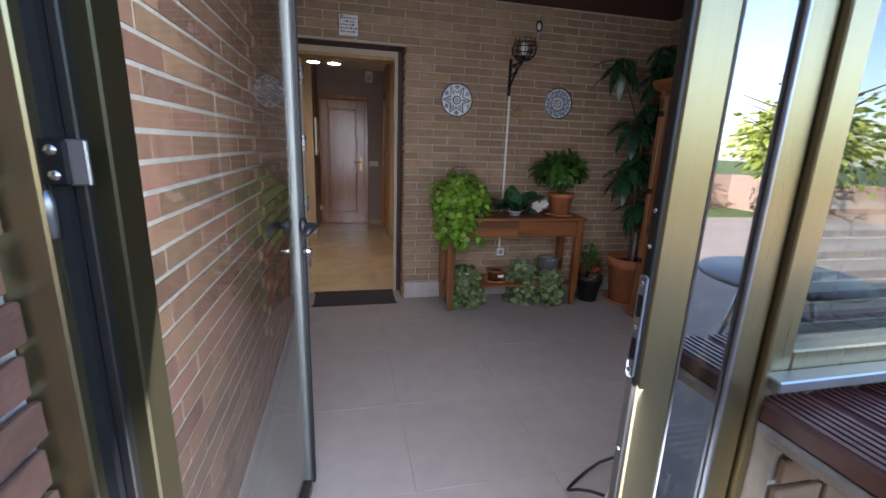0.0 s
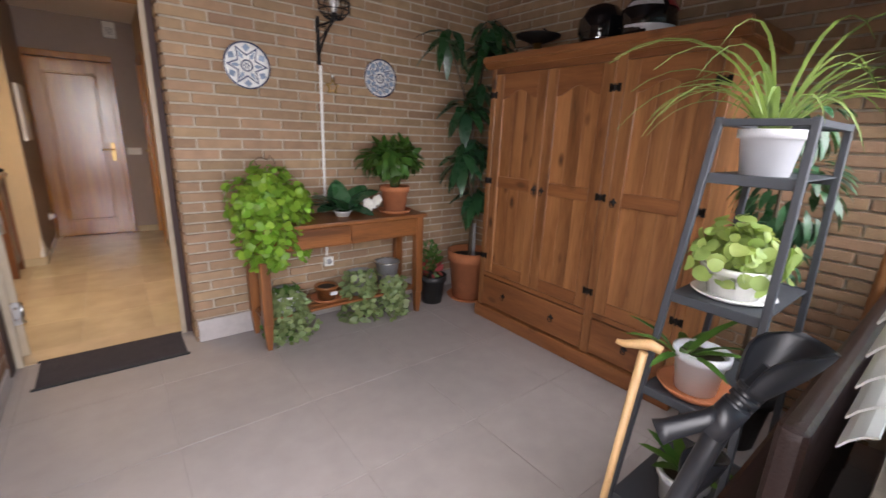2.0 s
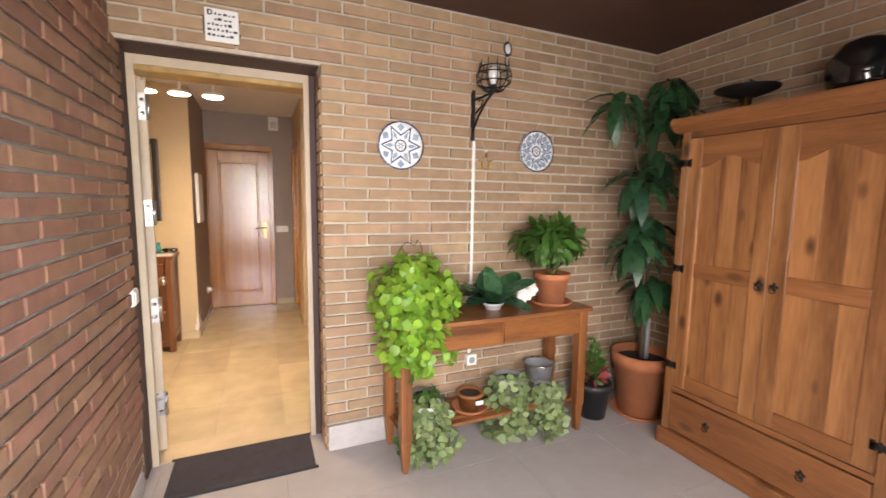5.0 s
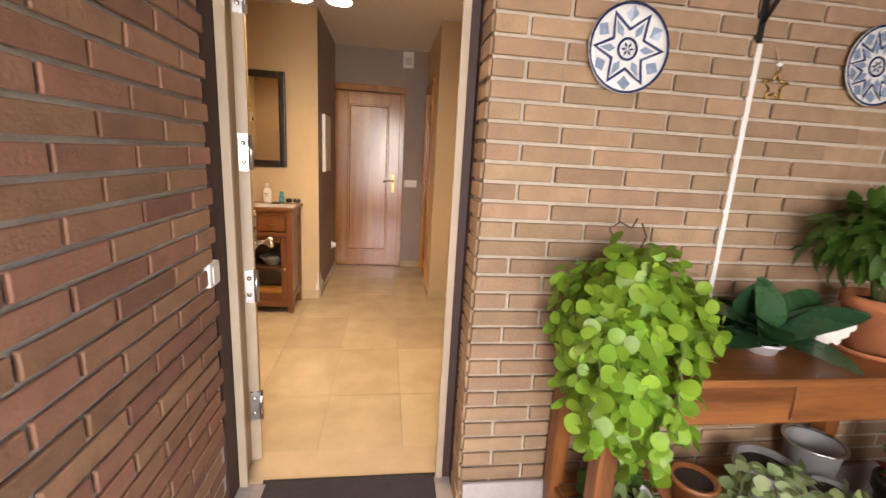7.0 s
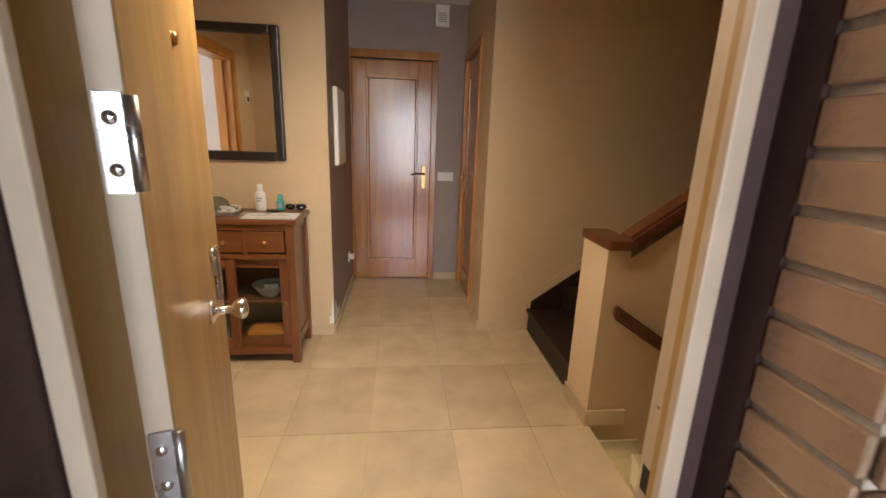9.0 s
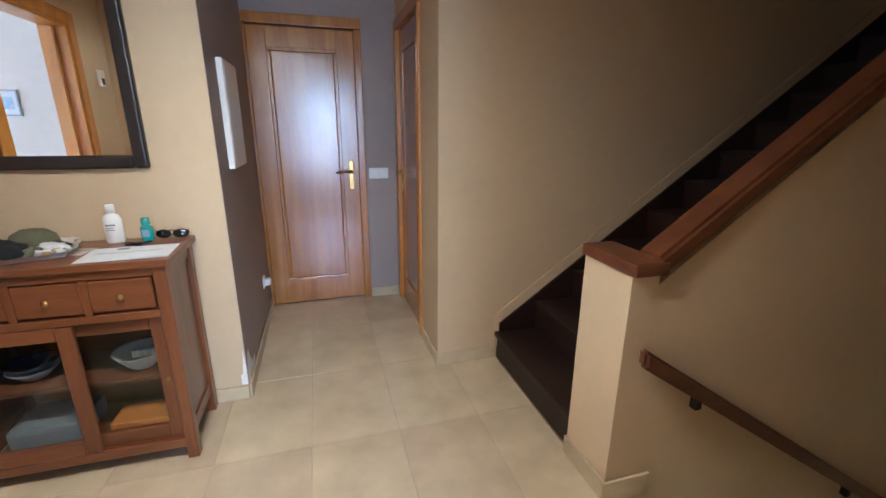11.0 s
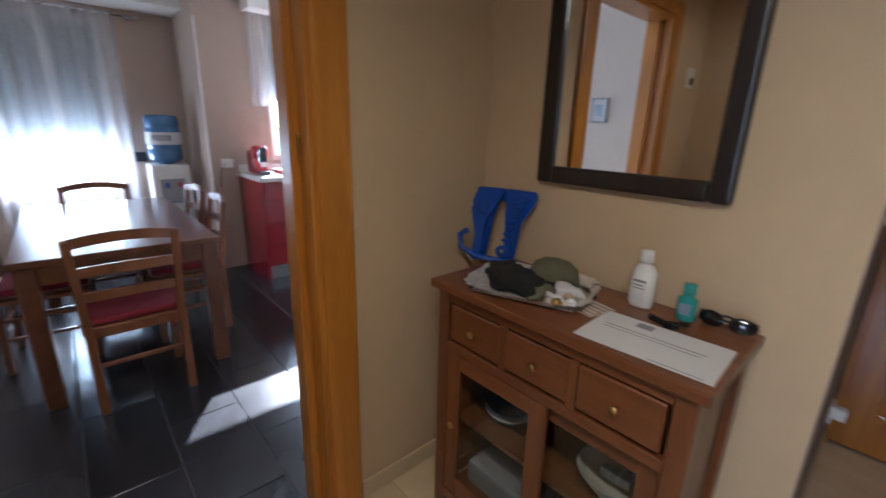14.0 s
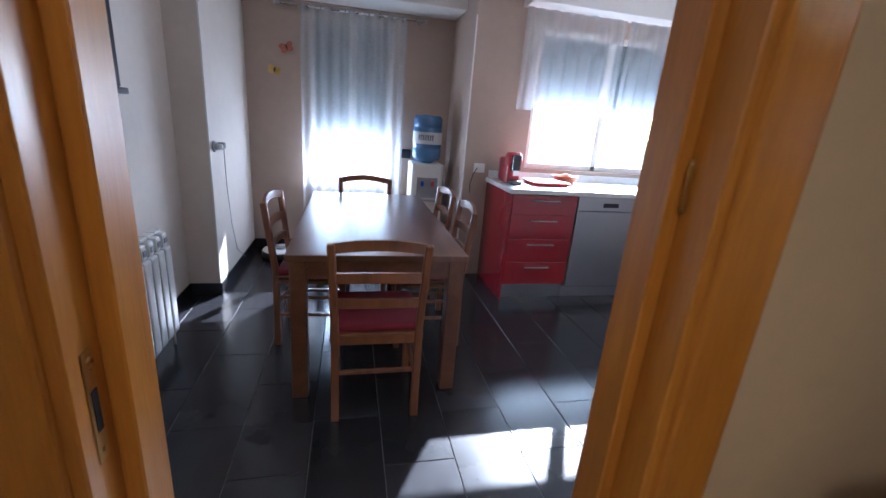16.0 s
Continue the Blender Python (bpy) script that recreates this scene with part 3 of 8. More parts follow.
# bare filler patch at the foot of the corridor corner
bm = bmesh.new()
random.seed(3)
for (fx, ln, hgt) in [(0, 0.03, 0.26), (1, 0.10, 0.22)]:
    n = 14
    lower, upper = [], []
    for k in range(n + 1):
        u = k / n
        hh = 0.09 + (hgt - 0.05) * (0.25 + 0.75 * math.exp(-((u - 0.25) / 0.25) ** 2)) * random.uniform(0.75, 1.0)
        for lst, z in ((lower, 0.082), (upper, hh)):
            p = (XP - ln * u, YM - 0.0025, z) if fx == 0 else (XP + 0.0045, YM + ln * 2.4 * u, z)
            lst.append(bm.verts.new(p))
    for k in range(n):
        bm.faces.new([lower[k], lower[k + 1], upper[k + 1], upper[k]])
solid("peeling_paint", bm, CHIPPED, "white flaking filler where the taupe paint has peeled off", "peeled paint", kind="structure")

# stairs: flight up
stairs_up = thing("staircase_up", "dark-stained wooden stairs climbing beside the cream wall", "stairs", kind="structure")
for k in range(12):
    x = 1.57 + 0.25 * k
    part("riser", bx(x + (0.008 if k == 0 else 0), x + 0.022, 6.172 if k == 0 else 6.002, YS - 0.004, 0.178 * k, 0.178 * (k + 1) - 0.03, 0.002), STAIR_WOOD, stairs_up)
    part("tread", bx(x - 0.012, x + 0.272, 6.172 if k == 0 else 6.002, YS - 0.004, 0.178 * (k + 1) - 0.03, 0.178 * (k + 1), 0.006, 2), STAIR_WOOD, stairs_up)
part("underside", prism(bmesh.new(), [(1.6, -0.05), (4.5, -0.05), (4.5, 2.02), (1.6, -0.01)], 1, 6.18, YS - 0.01), PLASTER, stairs_up)
skirt = bmesh.new()
prism(skirt, [(1.556, 0.076), (1.556, 0.285), (4.4, 0.285 + 2.844 * 0.712), (4.4, 2.15), (1.584, 0.15), (1.584, 0.076)], 1, YS - 0.016, YS - 0.0035)
part("wall_string", prism(bmesh.new(), [(1.585, 0.005), (1.585, 0.233), (4.4, 2.238), (4.4, 1.55), (2.2, 0.005)], 1, YS - 0.030, YS - 0.0165), STAIR_WOOD, stairs_up, "dark stained wall string")
structure("skirting_stairs", skirt, PLASTER, "raised cream border along the stair wall", "skirting")

# flight down
stairs_down = thing("staircase_down", "cream stone stairs descending below the hall", "stairs", kind="structure")
for k in range(8):
    x, z = 1.57 + 0.27 * k, -0.178 * k
    part("tread", bx(x - (0.02 if k else 0.0), x + 0.29, 4.866, 5.905, z - 0.03 - (0.178 if k == 99 else 0), z - 0.002, 0.005), MARBLE, stairs_down) if k else None
    part("riser", bx(x, x + 0.02, 4.866, 5.905, z - 0.178, z - 0.03), MARBLE, stairs_down)
for k in range(1, 8):
    x, z = 1.57 + 0.27 * k, -0.178 * k
    part("side_tile", bx(x - 0.27, x + 0.01, 5.893, 5.906, z - 0.03, z + 0.085, 0.002), MARBLE, stairs_down)
structure("floor_basement", bx(1.5, 4.6, 4.4, 7.1, -1.7, -1.43), MARBLE, "cream basement landing", "floor")

# parapet between the flights, with wooden cap and rail
parapet = thing("stair_parapet", "cream plastered stair parapet with a dark wooden cap and handrail", "parapet", kind="structure")
part("newel", bx(1.555, 1.665, 5.91, 6.17, -1.5, 0.91), PLASTER, parapet)
part("wall", prism(bmesh.new(), [(1.666, -1.5), (4.5, -1.5), (4.5, 2.92), (1.666, 0.872)], 1, 5.912, 6.0), PLASTER, parapet)
part("base_tile", bx(1.543, 1.554, 5.898, 6.175, 0, 0.085, 0.002), MARBLE, parapet)
part("base_tile", bx(1.543, 1.75, 5.896, 5.908, 0, 0.085, 0.002), MARBLE, parapet)
part("cap", bx(1.543, 1.680, 5.885, 6.185, 0.912, 0.958, 0.012, 2), RAIL_WOOD, parapet, "polished dark wooden newel cap")
bm = bmesh.new()
prism(bm, [(1.660, 0.897), (4.5, 2.925), (4.5, 3.01), (1.640, 0.968)], 1, 5.895, 6.01)
bmesh.ops.bevel(bm, geom=bm.edges[:], offset=0.014, segments=2, affect="EDGES")
part("handrail", bm, RAIL_WOOD, parapet, "polished dark wooden handrail")
bm = bmesh.new()
prism(bm, [(1.60, 0.597), (4.4, -1.27), (4.4, -1.20), (1.60, 0.667)], 1, 5.845, 5.89)
bmesh.ops.bevel(bm, geom=bm.edges[:], offset=0.012, segments=2, affect="EDGES")
part("lower_handrail", bm, RAIL_WOOD, parapet, "dark wooden handrail descending along the wall")
for x in (1.9, 3.0):
    part("bracket", bx(x, x + 0.03, 5.88, 5.912, 0.53 - (x - 1.7) * 0.667 - 0.05, 0.53 - (x - 1.7) * 0.667 + 0.01, 0.003), BLACK_IRON, parapet)

# kitchen shell
KX, KX2, KYS, KYL, KYL2, KYN = -4.86, -4.08, 6.72, 4.60, 4.81, 9.2
kitchen_floor = structure("floor_kitchen", bx(KX, -0.951, 4.5, KYN, -0.12, -0.004), SLATE_JOINT, "glossy black slate-look tile floor", "floor")
structure("wall_kitchen_left", bx(-3.65, -1.07, 4.48, KYL, 0, HK), KIT_WALL_PALE, "pale beige painted kitchen wall", "wall")
structure("wall_kitchen_duct", bx(KX, -3.65, 4.45, KYL2, 0, HK), KIT_WALL_PALE, "pale beige boxed-out wall section", "wall")
# the two walls that hold the windows take the darker tone
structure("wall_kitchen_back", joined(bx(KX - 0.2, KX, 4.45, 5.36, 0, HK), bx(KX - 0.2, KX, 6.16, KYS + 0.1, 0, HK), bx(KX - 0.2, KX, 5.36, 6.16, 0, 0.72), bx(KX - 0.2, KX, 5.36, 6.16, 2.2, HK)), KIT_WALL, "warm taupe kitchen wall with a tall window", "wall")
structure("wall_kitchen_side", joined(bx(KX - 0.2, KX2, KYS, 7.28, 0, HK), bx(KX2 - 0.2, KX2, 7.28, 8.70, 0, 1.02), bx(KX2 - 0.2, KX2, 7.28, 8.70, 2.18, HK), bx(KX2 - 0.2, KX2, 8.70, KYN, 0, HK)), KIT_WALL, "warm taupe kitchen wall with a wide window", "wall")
structure("wall_kitchen_north", bx(KX2 - 0.2, -0.9, KYN, KYN + 0.15, 0, HK), KIT_WALL_PALE, "pale beige kitchen wall", "wall")
structure("wall_kitchen_inner", joined(bx(-1.075, -1.0705, 6.27, KYN, 0, HK), bx(-1.075, -1.0705, KYL, 5.40, 0, HK), bx(-1.2, -1.0705, YM + 0.12, KYN, 0, HK)), KIT_WALL_PALE, "pale beige kitchen wall around the doorway", "wall")
structure("ceiling_kitchen", bx(KX - 0.2, -0.95, 4.45, KYN + 0.15, HK, HK + 0.2), WHITE_CEIL, "white plaster kitchen ceiling", "ceiling")
structure("curtain_soffit", bx(KX + 0.001, -4.42, KYL2, KYS, 2.30, HK - 0.001, 0.004), WHITE_CEIL, "white boxed soffit above the window", "soffit")
structure("curtain_soffit_side", bx(KX2 + 0.001, -3.85, 7.10, KYN, 2.30, HK - 0.001, 0.004), WHITE_CEIL, "white boxed soffit above the wide window", "soffit")
for nm, x0, x1, y0, y1 in [("skirting_kitchen_left", -3.648, -1.075, KYL + 0.001, KYL + 0.012), ("skirting_kitchen_duct", KX + 0.012, -3.64, KYL2 + 0.001, KYL2 + 0.012), ("skirting_kitchen_back", KX + 0.001, KX + 0.012, KYL2, KYS),
                           ("skirting_kitchen_side", KX + 0.012, KX2 + 0.012, KYS - 0.012, KYS - 0.001), ("skirting_duct_end", -3.649, -3.638, KYL + 0.012, KYL2 + 0.012)]:
    structure(nm, bx(x0, x1, y0, y1, 0, 0.09, 0.002), SLATE, "black tile skirting", "skirting")
structure("corner_bead_duct", bx(-3.652, -3.644, KYL2 - 0.006, KYL2 + 0.003, 0.09, 2.4), WHITE_PLASTIC, "white corner bead", "trim")
structure("corner_bead_side", bx(KX2 - 0.008, KX2 + 0.003, KYS - 0.003, KYS + 0.006, 0.09, 2.2), WHITE_PLASTIC, "white corner bead", "trim")

# roof slab over the house
structure("roof", bx(-5.6, 4.8, 4.3, 9.5, 5.15, 5.4), MORTAR, "flat roof over the house", "roof")
structure("upper_wall", joined(bx(-5.06, 2.0, 4.3, 9.35, 2.72, 5.15)), MORTAR, "upper storey of the house", "wall")
structure("outer_wall_north", bx(-1.0, 4.8, 9.0, 9.3, -1.6, 5.15), MORTAR, "rear house wall", "wall")
structure("roof_porch", bx(-0.35, 4.0, 1.33, 4.3, 2.74, 2.95), MORTAR, "porch roof", "roof")

# ---- porch facade: bronze aluminium door and windows ----
ground = structure("ground", bx(-300, 300, -300, 300, -1.9, -1.75), GRASS, "green lawn reaching into the distance", "ground")
structure("terrace", bx(-6, 12, -6, 1.30, -1.74, -0.006), PAVING, "tan paved terrace in front of the porch", "terrace")

facade = thing("porch_door_frame", "bronze anodised aluminium door frame of the porch", "door frame", kind="structure")
part("post", bx(XL - 0.004, 0.268, 1.375, 1.465, 0, HP, 0.003), BRONZE, facade)
part("gasket", bx(0.268, 0.282, 1.395, 1.475, 0, HP - 0.1), BLACK_RUBBER, facade)
part("post", bx(0.282, 0.296, 1.408, 1.470, 0, HP - 0.1, 0.002), DARK_ALU, facade)
part("header", bx(0.268, 1.36, 1.385, 1.465, 2.28, HP, 0.003), BRONZE, facade)
part("sill_rail", bx(0.268, 1.36, 1.385, 1.465, -0.02, 0.012, 0.003), DARK_ALU, facade)
part("hinge", bx(0.262, 0.294, 1.383, 1.394, 1.30, 1.352, 0.003), BLACK_IRON, facade, "dark hinge block")
part("hinge_leaf", bx(0.290, 0.312, 1.388, 1.395, 1.30, 1.352, 0.002), GREY_ALU, facade, "grey hinge leaf")
part("hinge_pin", lathe(bmesh.new(), [(0, 0), (0.007, 0), (0.008, 0.04), (0.005, 0.055), (0, 0.055)], 12, (0.266, 1.386, 1.24)), GREY_ALU, facade)
for z in (1.312, 1.340):
    part("screw", lathe(bmesh.new(), [(0, 0), (0.006, 0), (0.006, 0.003), (0, 0.003)], 10, frm=pose(0.281, 1.383, z, 90)), CHROME, facade)

# open glazed leaf, hinged on the side-wall post
leaf = thing("porch_glass_door", "open bronze aluminium glass door standing along the brick wall", "glass door", pose(0.300, 1.425, 0.02, 0, 0, 81.8))
LW, LH = 0.92, 2.22
# hinge stile: the frame's bronze, coloured dark for its shaded side
part("stile", bx(0, 0.055, -0.02, 0.02, 0, LH, 0.003), SHADED_DARK_BRONZE, leaf)
part("stile", bx(LW - 0.045, LW - 0.012, -0.013, 0.013, 0, LH, 0.003), MID_ALU, leaf, "grey closing stile")
part("gasket", bx(LW - 0.012, LW + 0.012, -0.022, 0.022, 0, LH, 0.002), BLACK_RUBBER, leaf)
part("rail", bx(0.055, LW - 0.045, -0.02, 0.02, 0, 0.045, 0.003), DARK_ALU, leaf)
part("rail", bx(0.055, LW - 0.045, -0.02, 0.02, LH - 0.08, LH, 0.003), BRONZE, leaf)
pane = part("pane", bx(0.055, LW - 0.045, -0.003, 0.003, 0.045, LH - 0.08), GLASS, leaf, "clear glass pane")
pane.visible_shadow = False
for sgn in (-1, 1):
    h = bmesh.new()
    lathe(h, [(0, 0), (0.026, 0), (0.026, 0.012), (0.012, 0.016), (0.012, 0.045), (0, 0.045)], 16, frm=pose(LW - 0.035, 0.02 * sgn, 1.06, -90 * sgn))
    tube(h, [(LW - 0.035, 0.062 * sgn, 1.06), (LW - 0.075, 0.066 * sgn, 1.065), (LW - 0.135, 0.058 * sgn, 1.05)], [0.011, 0.012, 0.008], 10)
    part("handle", h, BLACK_PLASTIC, leaf, "black lever handle")
part("lock_cylinder", lathe(bmesh.new(), [(0, 0), (0.011, 0), (0.011, 0.03), (0, 0.03)], 12, frm=pose(LW - 0.03, -0.02, 0.97, 90)), CHROME, leaf)

# narrow second leaf, closed
side_leaf = thing("porch_side_door", "narrow closed bronze aluminium glass leaf with a lock plate", "glass door", pose(1.098, 1.405, 0.02))
part("stile", bx(0, 0.075, -0.006, 0.018, 0, 2.24, 0.003), BRONZE, side_leaf)
part("stile", bx(0.198, 0.256, -0.006, 0.03, 0, 2.24, 0.003), BRONZE, side_leaf)
part("rail", bx(0.075, 0.198, -0.006, 0.018, 0, 0.10, 0.003), BRONZE, side_leaf)
part("rail", bx(0.075, 0.198, -0.006, 0.018, 2.15, 2.24, 0.003), BRONZE, side_leaf)
part("edge", bx(-0.010, 0.0, -0.004, 0.016, 0, 2.24, 0.002), DARK_ALU, side_leaf)
part("glazing_bead", bx(0.190, 0.198, -0.010, -0.001, 0.10, 2.15, 0.002), GREY_ALU, side_leaf)
part("glazing_bead", bx(0.075, 0.079, -0.009, -0.001, 0.10, 2.15, 0.002), GREY_ALU, side_leaf)
p2 = part("pane", bx(0.075, 0.198, 0.0, 0.005, 0.10, 2.15), GLASS_SOLAR, side_leaf, "reflecting solar glass pane")
p2.visible_shadow = False
part("lock_plate", bx(-0.0125, -0.0095, -0.003, 0.015, 0.95, 1.14, 0.004), GREY_PLASTIC, side_leaf, "grey metal lock plate")
for z in (0.965, 1.045, 1.125):
    part("screw", lathe(bmesh.new(), [(0, 0), (0.006, 0), (0.005, 0.003), (0, 0.003)], 10, frm=pose(-0.0125, 0.006, z, 0, -90)), CHROME, side_leaf)
for z in (1.005, 1.085):
    part("latch_slot", bx(-0.0135, -0.012, 0.001, 0.011, z - 0.02, z + 0.02, 0.002), BLACK_PLASTIC, side_leaf)
for z in (0.80, 1.19, 1.25):
    part("bolt", lathe(bmesh.new(), [(0, 0), (0.005, 0), (0.004, 0.003), (0, 0.003)], 10, frm=pose(-0.010, 0.006, z, 0, -90)), CHROME, side_leaf)

# brick parapet of the facade with a brick sill
facade_wall = structure("wall_facade", joined(bx(1.375, XR + 0.3, 1.345, 1.505, -0.1, 0.845), bx(1.375, XR + 0.3, 1.345, 1.505, 2.32, HP)), MORTAR, "low brick facade wall under the windows", "wall")
sill = thing("brick_sill", "ribbed glazed brick window sill, roughly mortared", "window sill", kind="structure")
part("bedding", bx(1.372, XR + 0.2, 1.175, 1.415, 0.828, 0.858, 0.008), MORTAR, sill)
random.seed(5)
for k in range(17):
    x = 1.378 + 0.128 * k
    b = bmesh.new()
    box(b, x, x + 0.116, 1.145 + random.uniform(-0.01, 0.01), 1.405, 0.859, 0.902, 0.006)
    for j in range(6):
        box(b, x + 0.008 + j * 0.018, x + 0.018 + j * 0.018, 1.150, 1.400, 0.902, 0.906)
    part("brick", b, GLAZED_BRICK, sill)

def facade_window(name, x0, x1, z0, z1):
    w = thing(name, "bronze aluminium window with reflecting glass", "window", kind="structure")
    for nm, a in (("frame_bar", (x0, x0 + 0.07, 1.405, 1.475, z0, z1)), ("frame_bar", (x1 - 0.05, x1, 1.405, 1.475, z0, z1)), ("frame_bar", (x0 + 0.07, x1 - 0.05, 1.405, 1.475, z0, z0 + 0.06)), ("frame_bar", (x0 + 0.07, x1 - 0.05, 1.405, 1.475, z1 - 0.06, z1))):
        part(nm, bx(*a, 0.004), BRONZE, w)
    part("outer_rail", bx(x0, x1, 1.365, 1.405, z0 - 0.004, z0 + 0.02, 0.003), GREY_ALU, w)
    p = part("pane", bx(x0 + 0.07, x1 - 0.05, 1.437, 1.443, z0 + 0.06, z1 - 0.06), GLASS_WINDOW, w, "clear reflecting glass pane")
    p.visible_shadow = False
    return w

facade_window("window_porch", 1.376, 2.42, 0.935, 2.32)
facade_window("window_porch_far", 2.425, 3.50, 0.935, 2.32)
structure("window_post", bx(1.3585, 1.3745, 1.385, 1.475, -0.02, HP, 0.003), BRONZE, "bronze aluminium post", "post")

blind = thing("slatted_blind", "off-white slatted blind hanging inside the porch window", "blind")
for k in range(28):
    z = 0.955 + 0.05 * k
    b = bmesh.new()
    prism(b, [(1.518, z + 0.041), (1.531, z + 0.034), (1.546, z + 0.018), (1.556, z + 0.000), (1.554, z - 0.002), (1.544, z + 0.015), (1.529, z + 0.031), (1.516, z + 0.038)], 0, 1.56, 3.40)
    part("slat", b, SLAT, blind)
part("head_rail", bx(1.555, 3.41, 1.505, 1.57, 2.345, 2.40, 0.004), SLAT, blind)
for x in (1.72, 2.5, 3.25):
    part("cord", tube(bmesh.new(), [(x, 1.54, 0.98), (x, 1.54, 2.36)], 0.002, 6), GREY_PLASTIC, blind)

# ---- entrance door: frame and leaf ----
door_frame = thing("door_frame_entrance", "light oak entrance door frame", "door frame", kind="structure")
part("jamb", bx(XL + 0.007, 0.204, 4.661, 4.872, 0, 2.10, 0.004), OAK_LIGHT, door_frame)
part("jamb", bx(1.030, 1.0795, 4.661, 4.704, 0, 2.10, 0.004), OAK_LIGHT, door_frame)
part("head", bx(0.204, 1.030, 4.661, 4.80, 2.045, 2.10, 0.004), OAK_LIGHT, door_frame)
part("casing", bx(0.198, 0.230, 4.643, 4.660, 0, 2.116, 0.003, 2), DOOR_EDGE, door_frame, "cream painted casing strip")
part("casing", bx(1.008, 1.037, 4.643, 4.660, 0, 2.116, 0.003, 2), DOOR_EDGE, door_frame, "cream painted casing strip")
part("casing", bx(0.230, 1.008, 4.643, 4.660, 2.07, 2.116, 0.003, 2), DOOR_EDGE, door_frame)
part("strike_edge", bx(1.046, 1.0795, 4.7045, 4.7515, 0, 2.09, 0.002), DOOR_EDGE, door_frame, "pale painted rebate with strike plates")
for z, hgt in ((0.64, 0.075), (0.78, 0.05)):
    part("strike_slot", bx(1.0442, 1.0465, 4.718, 4.740, z, z + hgt, 0.001), BLACK_IRON, door_frame, "dark strike slot")
for z in (0.60, 0.75, 0.95, 1.75):
    part("screw", lathe(bmesh.new(), [(0, 0), (0.004, 0), (0.003, 0.002), (0, 0.002)], 10, frm=pose(1.046, 4.729, z, 0, -90)), CHROME, door_frame)
for nm, x0, x1, y0, y1, z0, z1 in [("casing", 0.12, 0.20, 4.863, 4.885, 0, 2.19), ("casing", 1.192, 1.26, 4.863, 4.885, 0, 2.19), ("casing", 0.20, 1.192, 4.863, 4.885, 2.126, 2.19)]:
    part(nm, bx(x0, x1, y0, y1, z0, z1, 0.005), OAK_LIGHT, door_frame)

entrance = thing("entrance_door", "open honey oak entrance door with steel hinges and lever handle", "door", pose(0.244, 4.805, 0.008, 0, 0, 106.4))
part("slab", bx(0.0, 0.80, 0.0, 0.046, 0, 2.02, 0.003), OAK_LIGHT, entrance)
part("edge_strip", bx(-0.004, 0.0, 0.002, 0.044, 0, 2.02, 0.001), DOOR_EDGE, entrance, "pale painted hinge edge")
for z in (0.20, 0.74, 1.27, 1.82):
    part("hinge", joined(bx(-0.0075, -0.004, 0.004, 0.040, z, z + 0.14, 0.002), lathe(bmesh.new(), [(0, 0), (0.009, 0), (0.009, 0.13), (0, 0.13)], 12, (-0.006, -0.004, z + 0.005))), STEEL, entrance, "bright steel hinge")
    for dz in (0.035, 0.105):
        part("screw", lathe(bmesh.new(), [(0, 0), (0.010, 0), (0.008, 0.004), (0, 0.004)], 12, frm=pose(-0.0075, 0.022, z + dz, 0, -90)), CHROME, entrance)
part("handle", lathe(bmesh.new(), [(0, 0), (0.034, 0), (0.034, 0.006), (0.020, 0.014), (0.011, 0.022), (0.011, 0.052), (0.022, 0.060), (0.030, 0.074), (0.029, 0.086), (0.016, 0.094), (0, 0.095)], 22, frm=pose(0.50, 0.0, 0.885, 90)), CHROME, entrance, "chrome turned door knob")
part("keyhole_plate", lathe(bmesh.new(), [(0, 0), (0.022, 0), (0.02, 0.010), (0.012, 0.016), (0, 0.016)], 16, frm=pose(0.60, 0.0, 1.02, 90)), CHROME, entrance)
part("lock_case", bx(0.64, 0.72, -0.012, 0.0, 0.86, 1.02, 0.004), STEEL, entrance, "dull steel lock case")
part("peephole", lathe(bmesh.new(), [(0, 0), (0.014, 0), (0.012, 0.008), (0, 0.008)], 16, frm=pose(0.40, 0.0, 1.55, 90)), BRASS, entrance)

# ---- inner doors ----
def panel_door(name, label, w, m, hinge_left=True):
    d = thing(name, label, "door", m)
    part("stile", bx(0, 0.12, 0, 0.04, 0, 2.03, 0.002), SAPELE, d)
    part("stile", bx(w - 0.12, w, 0, 0.04, 0, 2.03, 0.002), SAPELE, d)
    part("rail", bx(0.12, w - 0.12, 0, 0.04, 0, 0.18, 0.002), SAPELE, d)
    part("rail", bx(0.12, w - 0.12, 0, 0.04, 1.90, 2.03, 0.002), SAPELE, d)
    b = bmesh.new()
    for a in ((0.12, w - 0.12, 0.18, 0.205), (0.12, w - 0.12, 1.875, 1.90), (0.12, 0.145, 0.205, 1.875), (w - 0.145, w - 0.12, 0.205, 1.875)):
        box(b, a[0], a[1], -0.006, 0.034, a[2], a[3], 0.006, 2)
    part("moulding", b, SAPELE, d)
    part("panel", bx(0.145, w - 0.145, 0.004, 0.036, 0.205, 1.875, 0.004), SAPELE, d)
    hx = w - 0.06 if hinge_left else 0.06
    s = -1 if hinge_left else 1
    part("handle_plate", bx(hx - 0.018, hx + 0.018, -0.006, 0.0, 0.90, 1.12, 0.005), BRASS, d, "brass handle plate")
    hb = bmesh.new()
    lathe(hb, [(0, 0), (0.011, 0), (0.010, 0.045), (0, 0.045)], 12, frm=pose(hx, -0.004, 1.04, 90))
    tube(hb, [(hx, -0.047, 1.04), (hx + s * 0.06, -0.052, 1.042), (hx + s * 0.115, -0.045, 1.032)], [0.010, 0.009, 0.007], 10)
    part("handle", hb, BRASS, d, "brass lever handle")
    return d

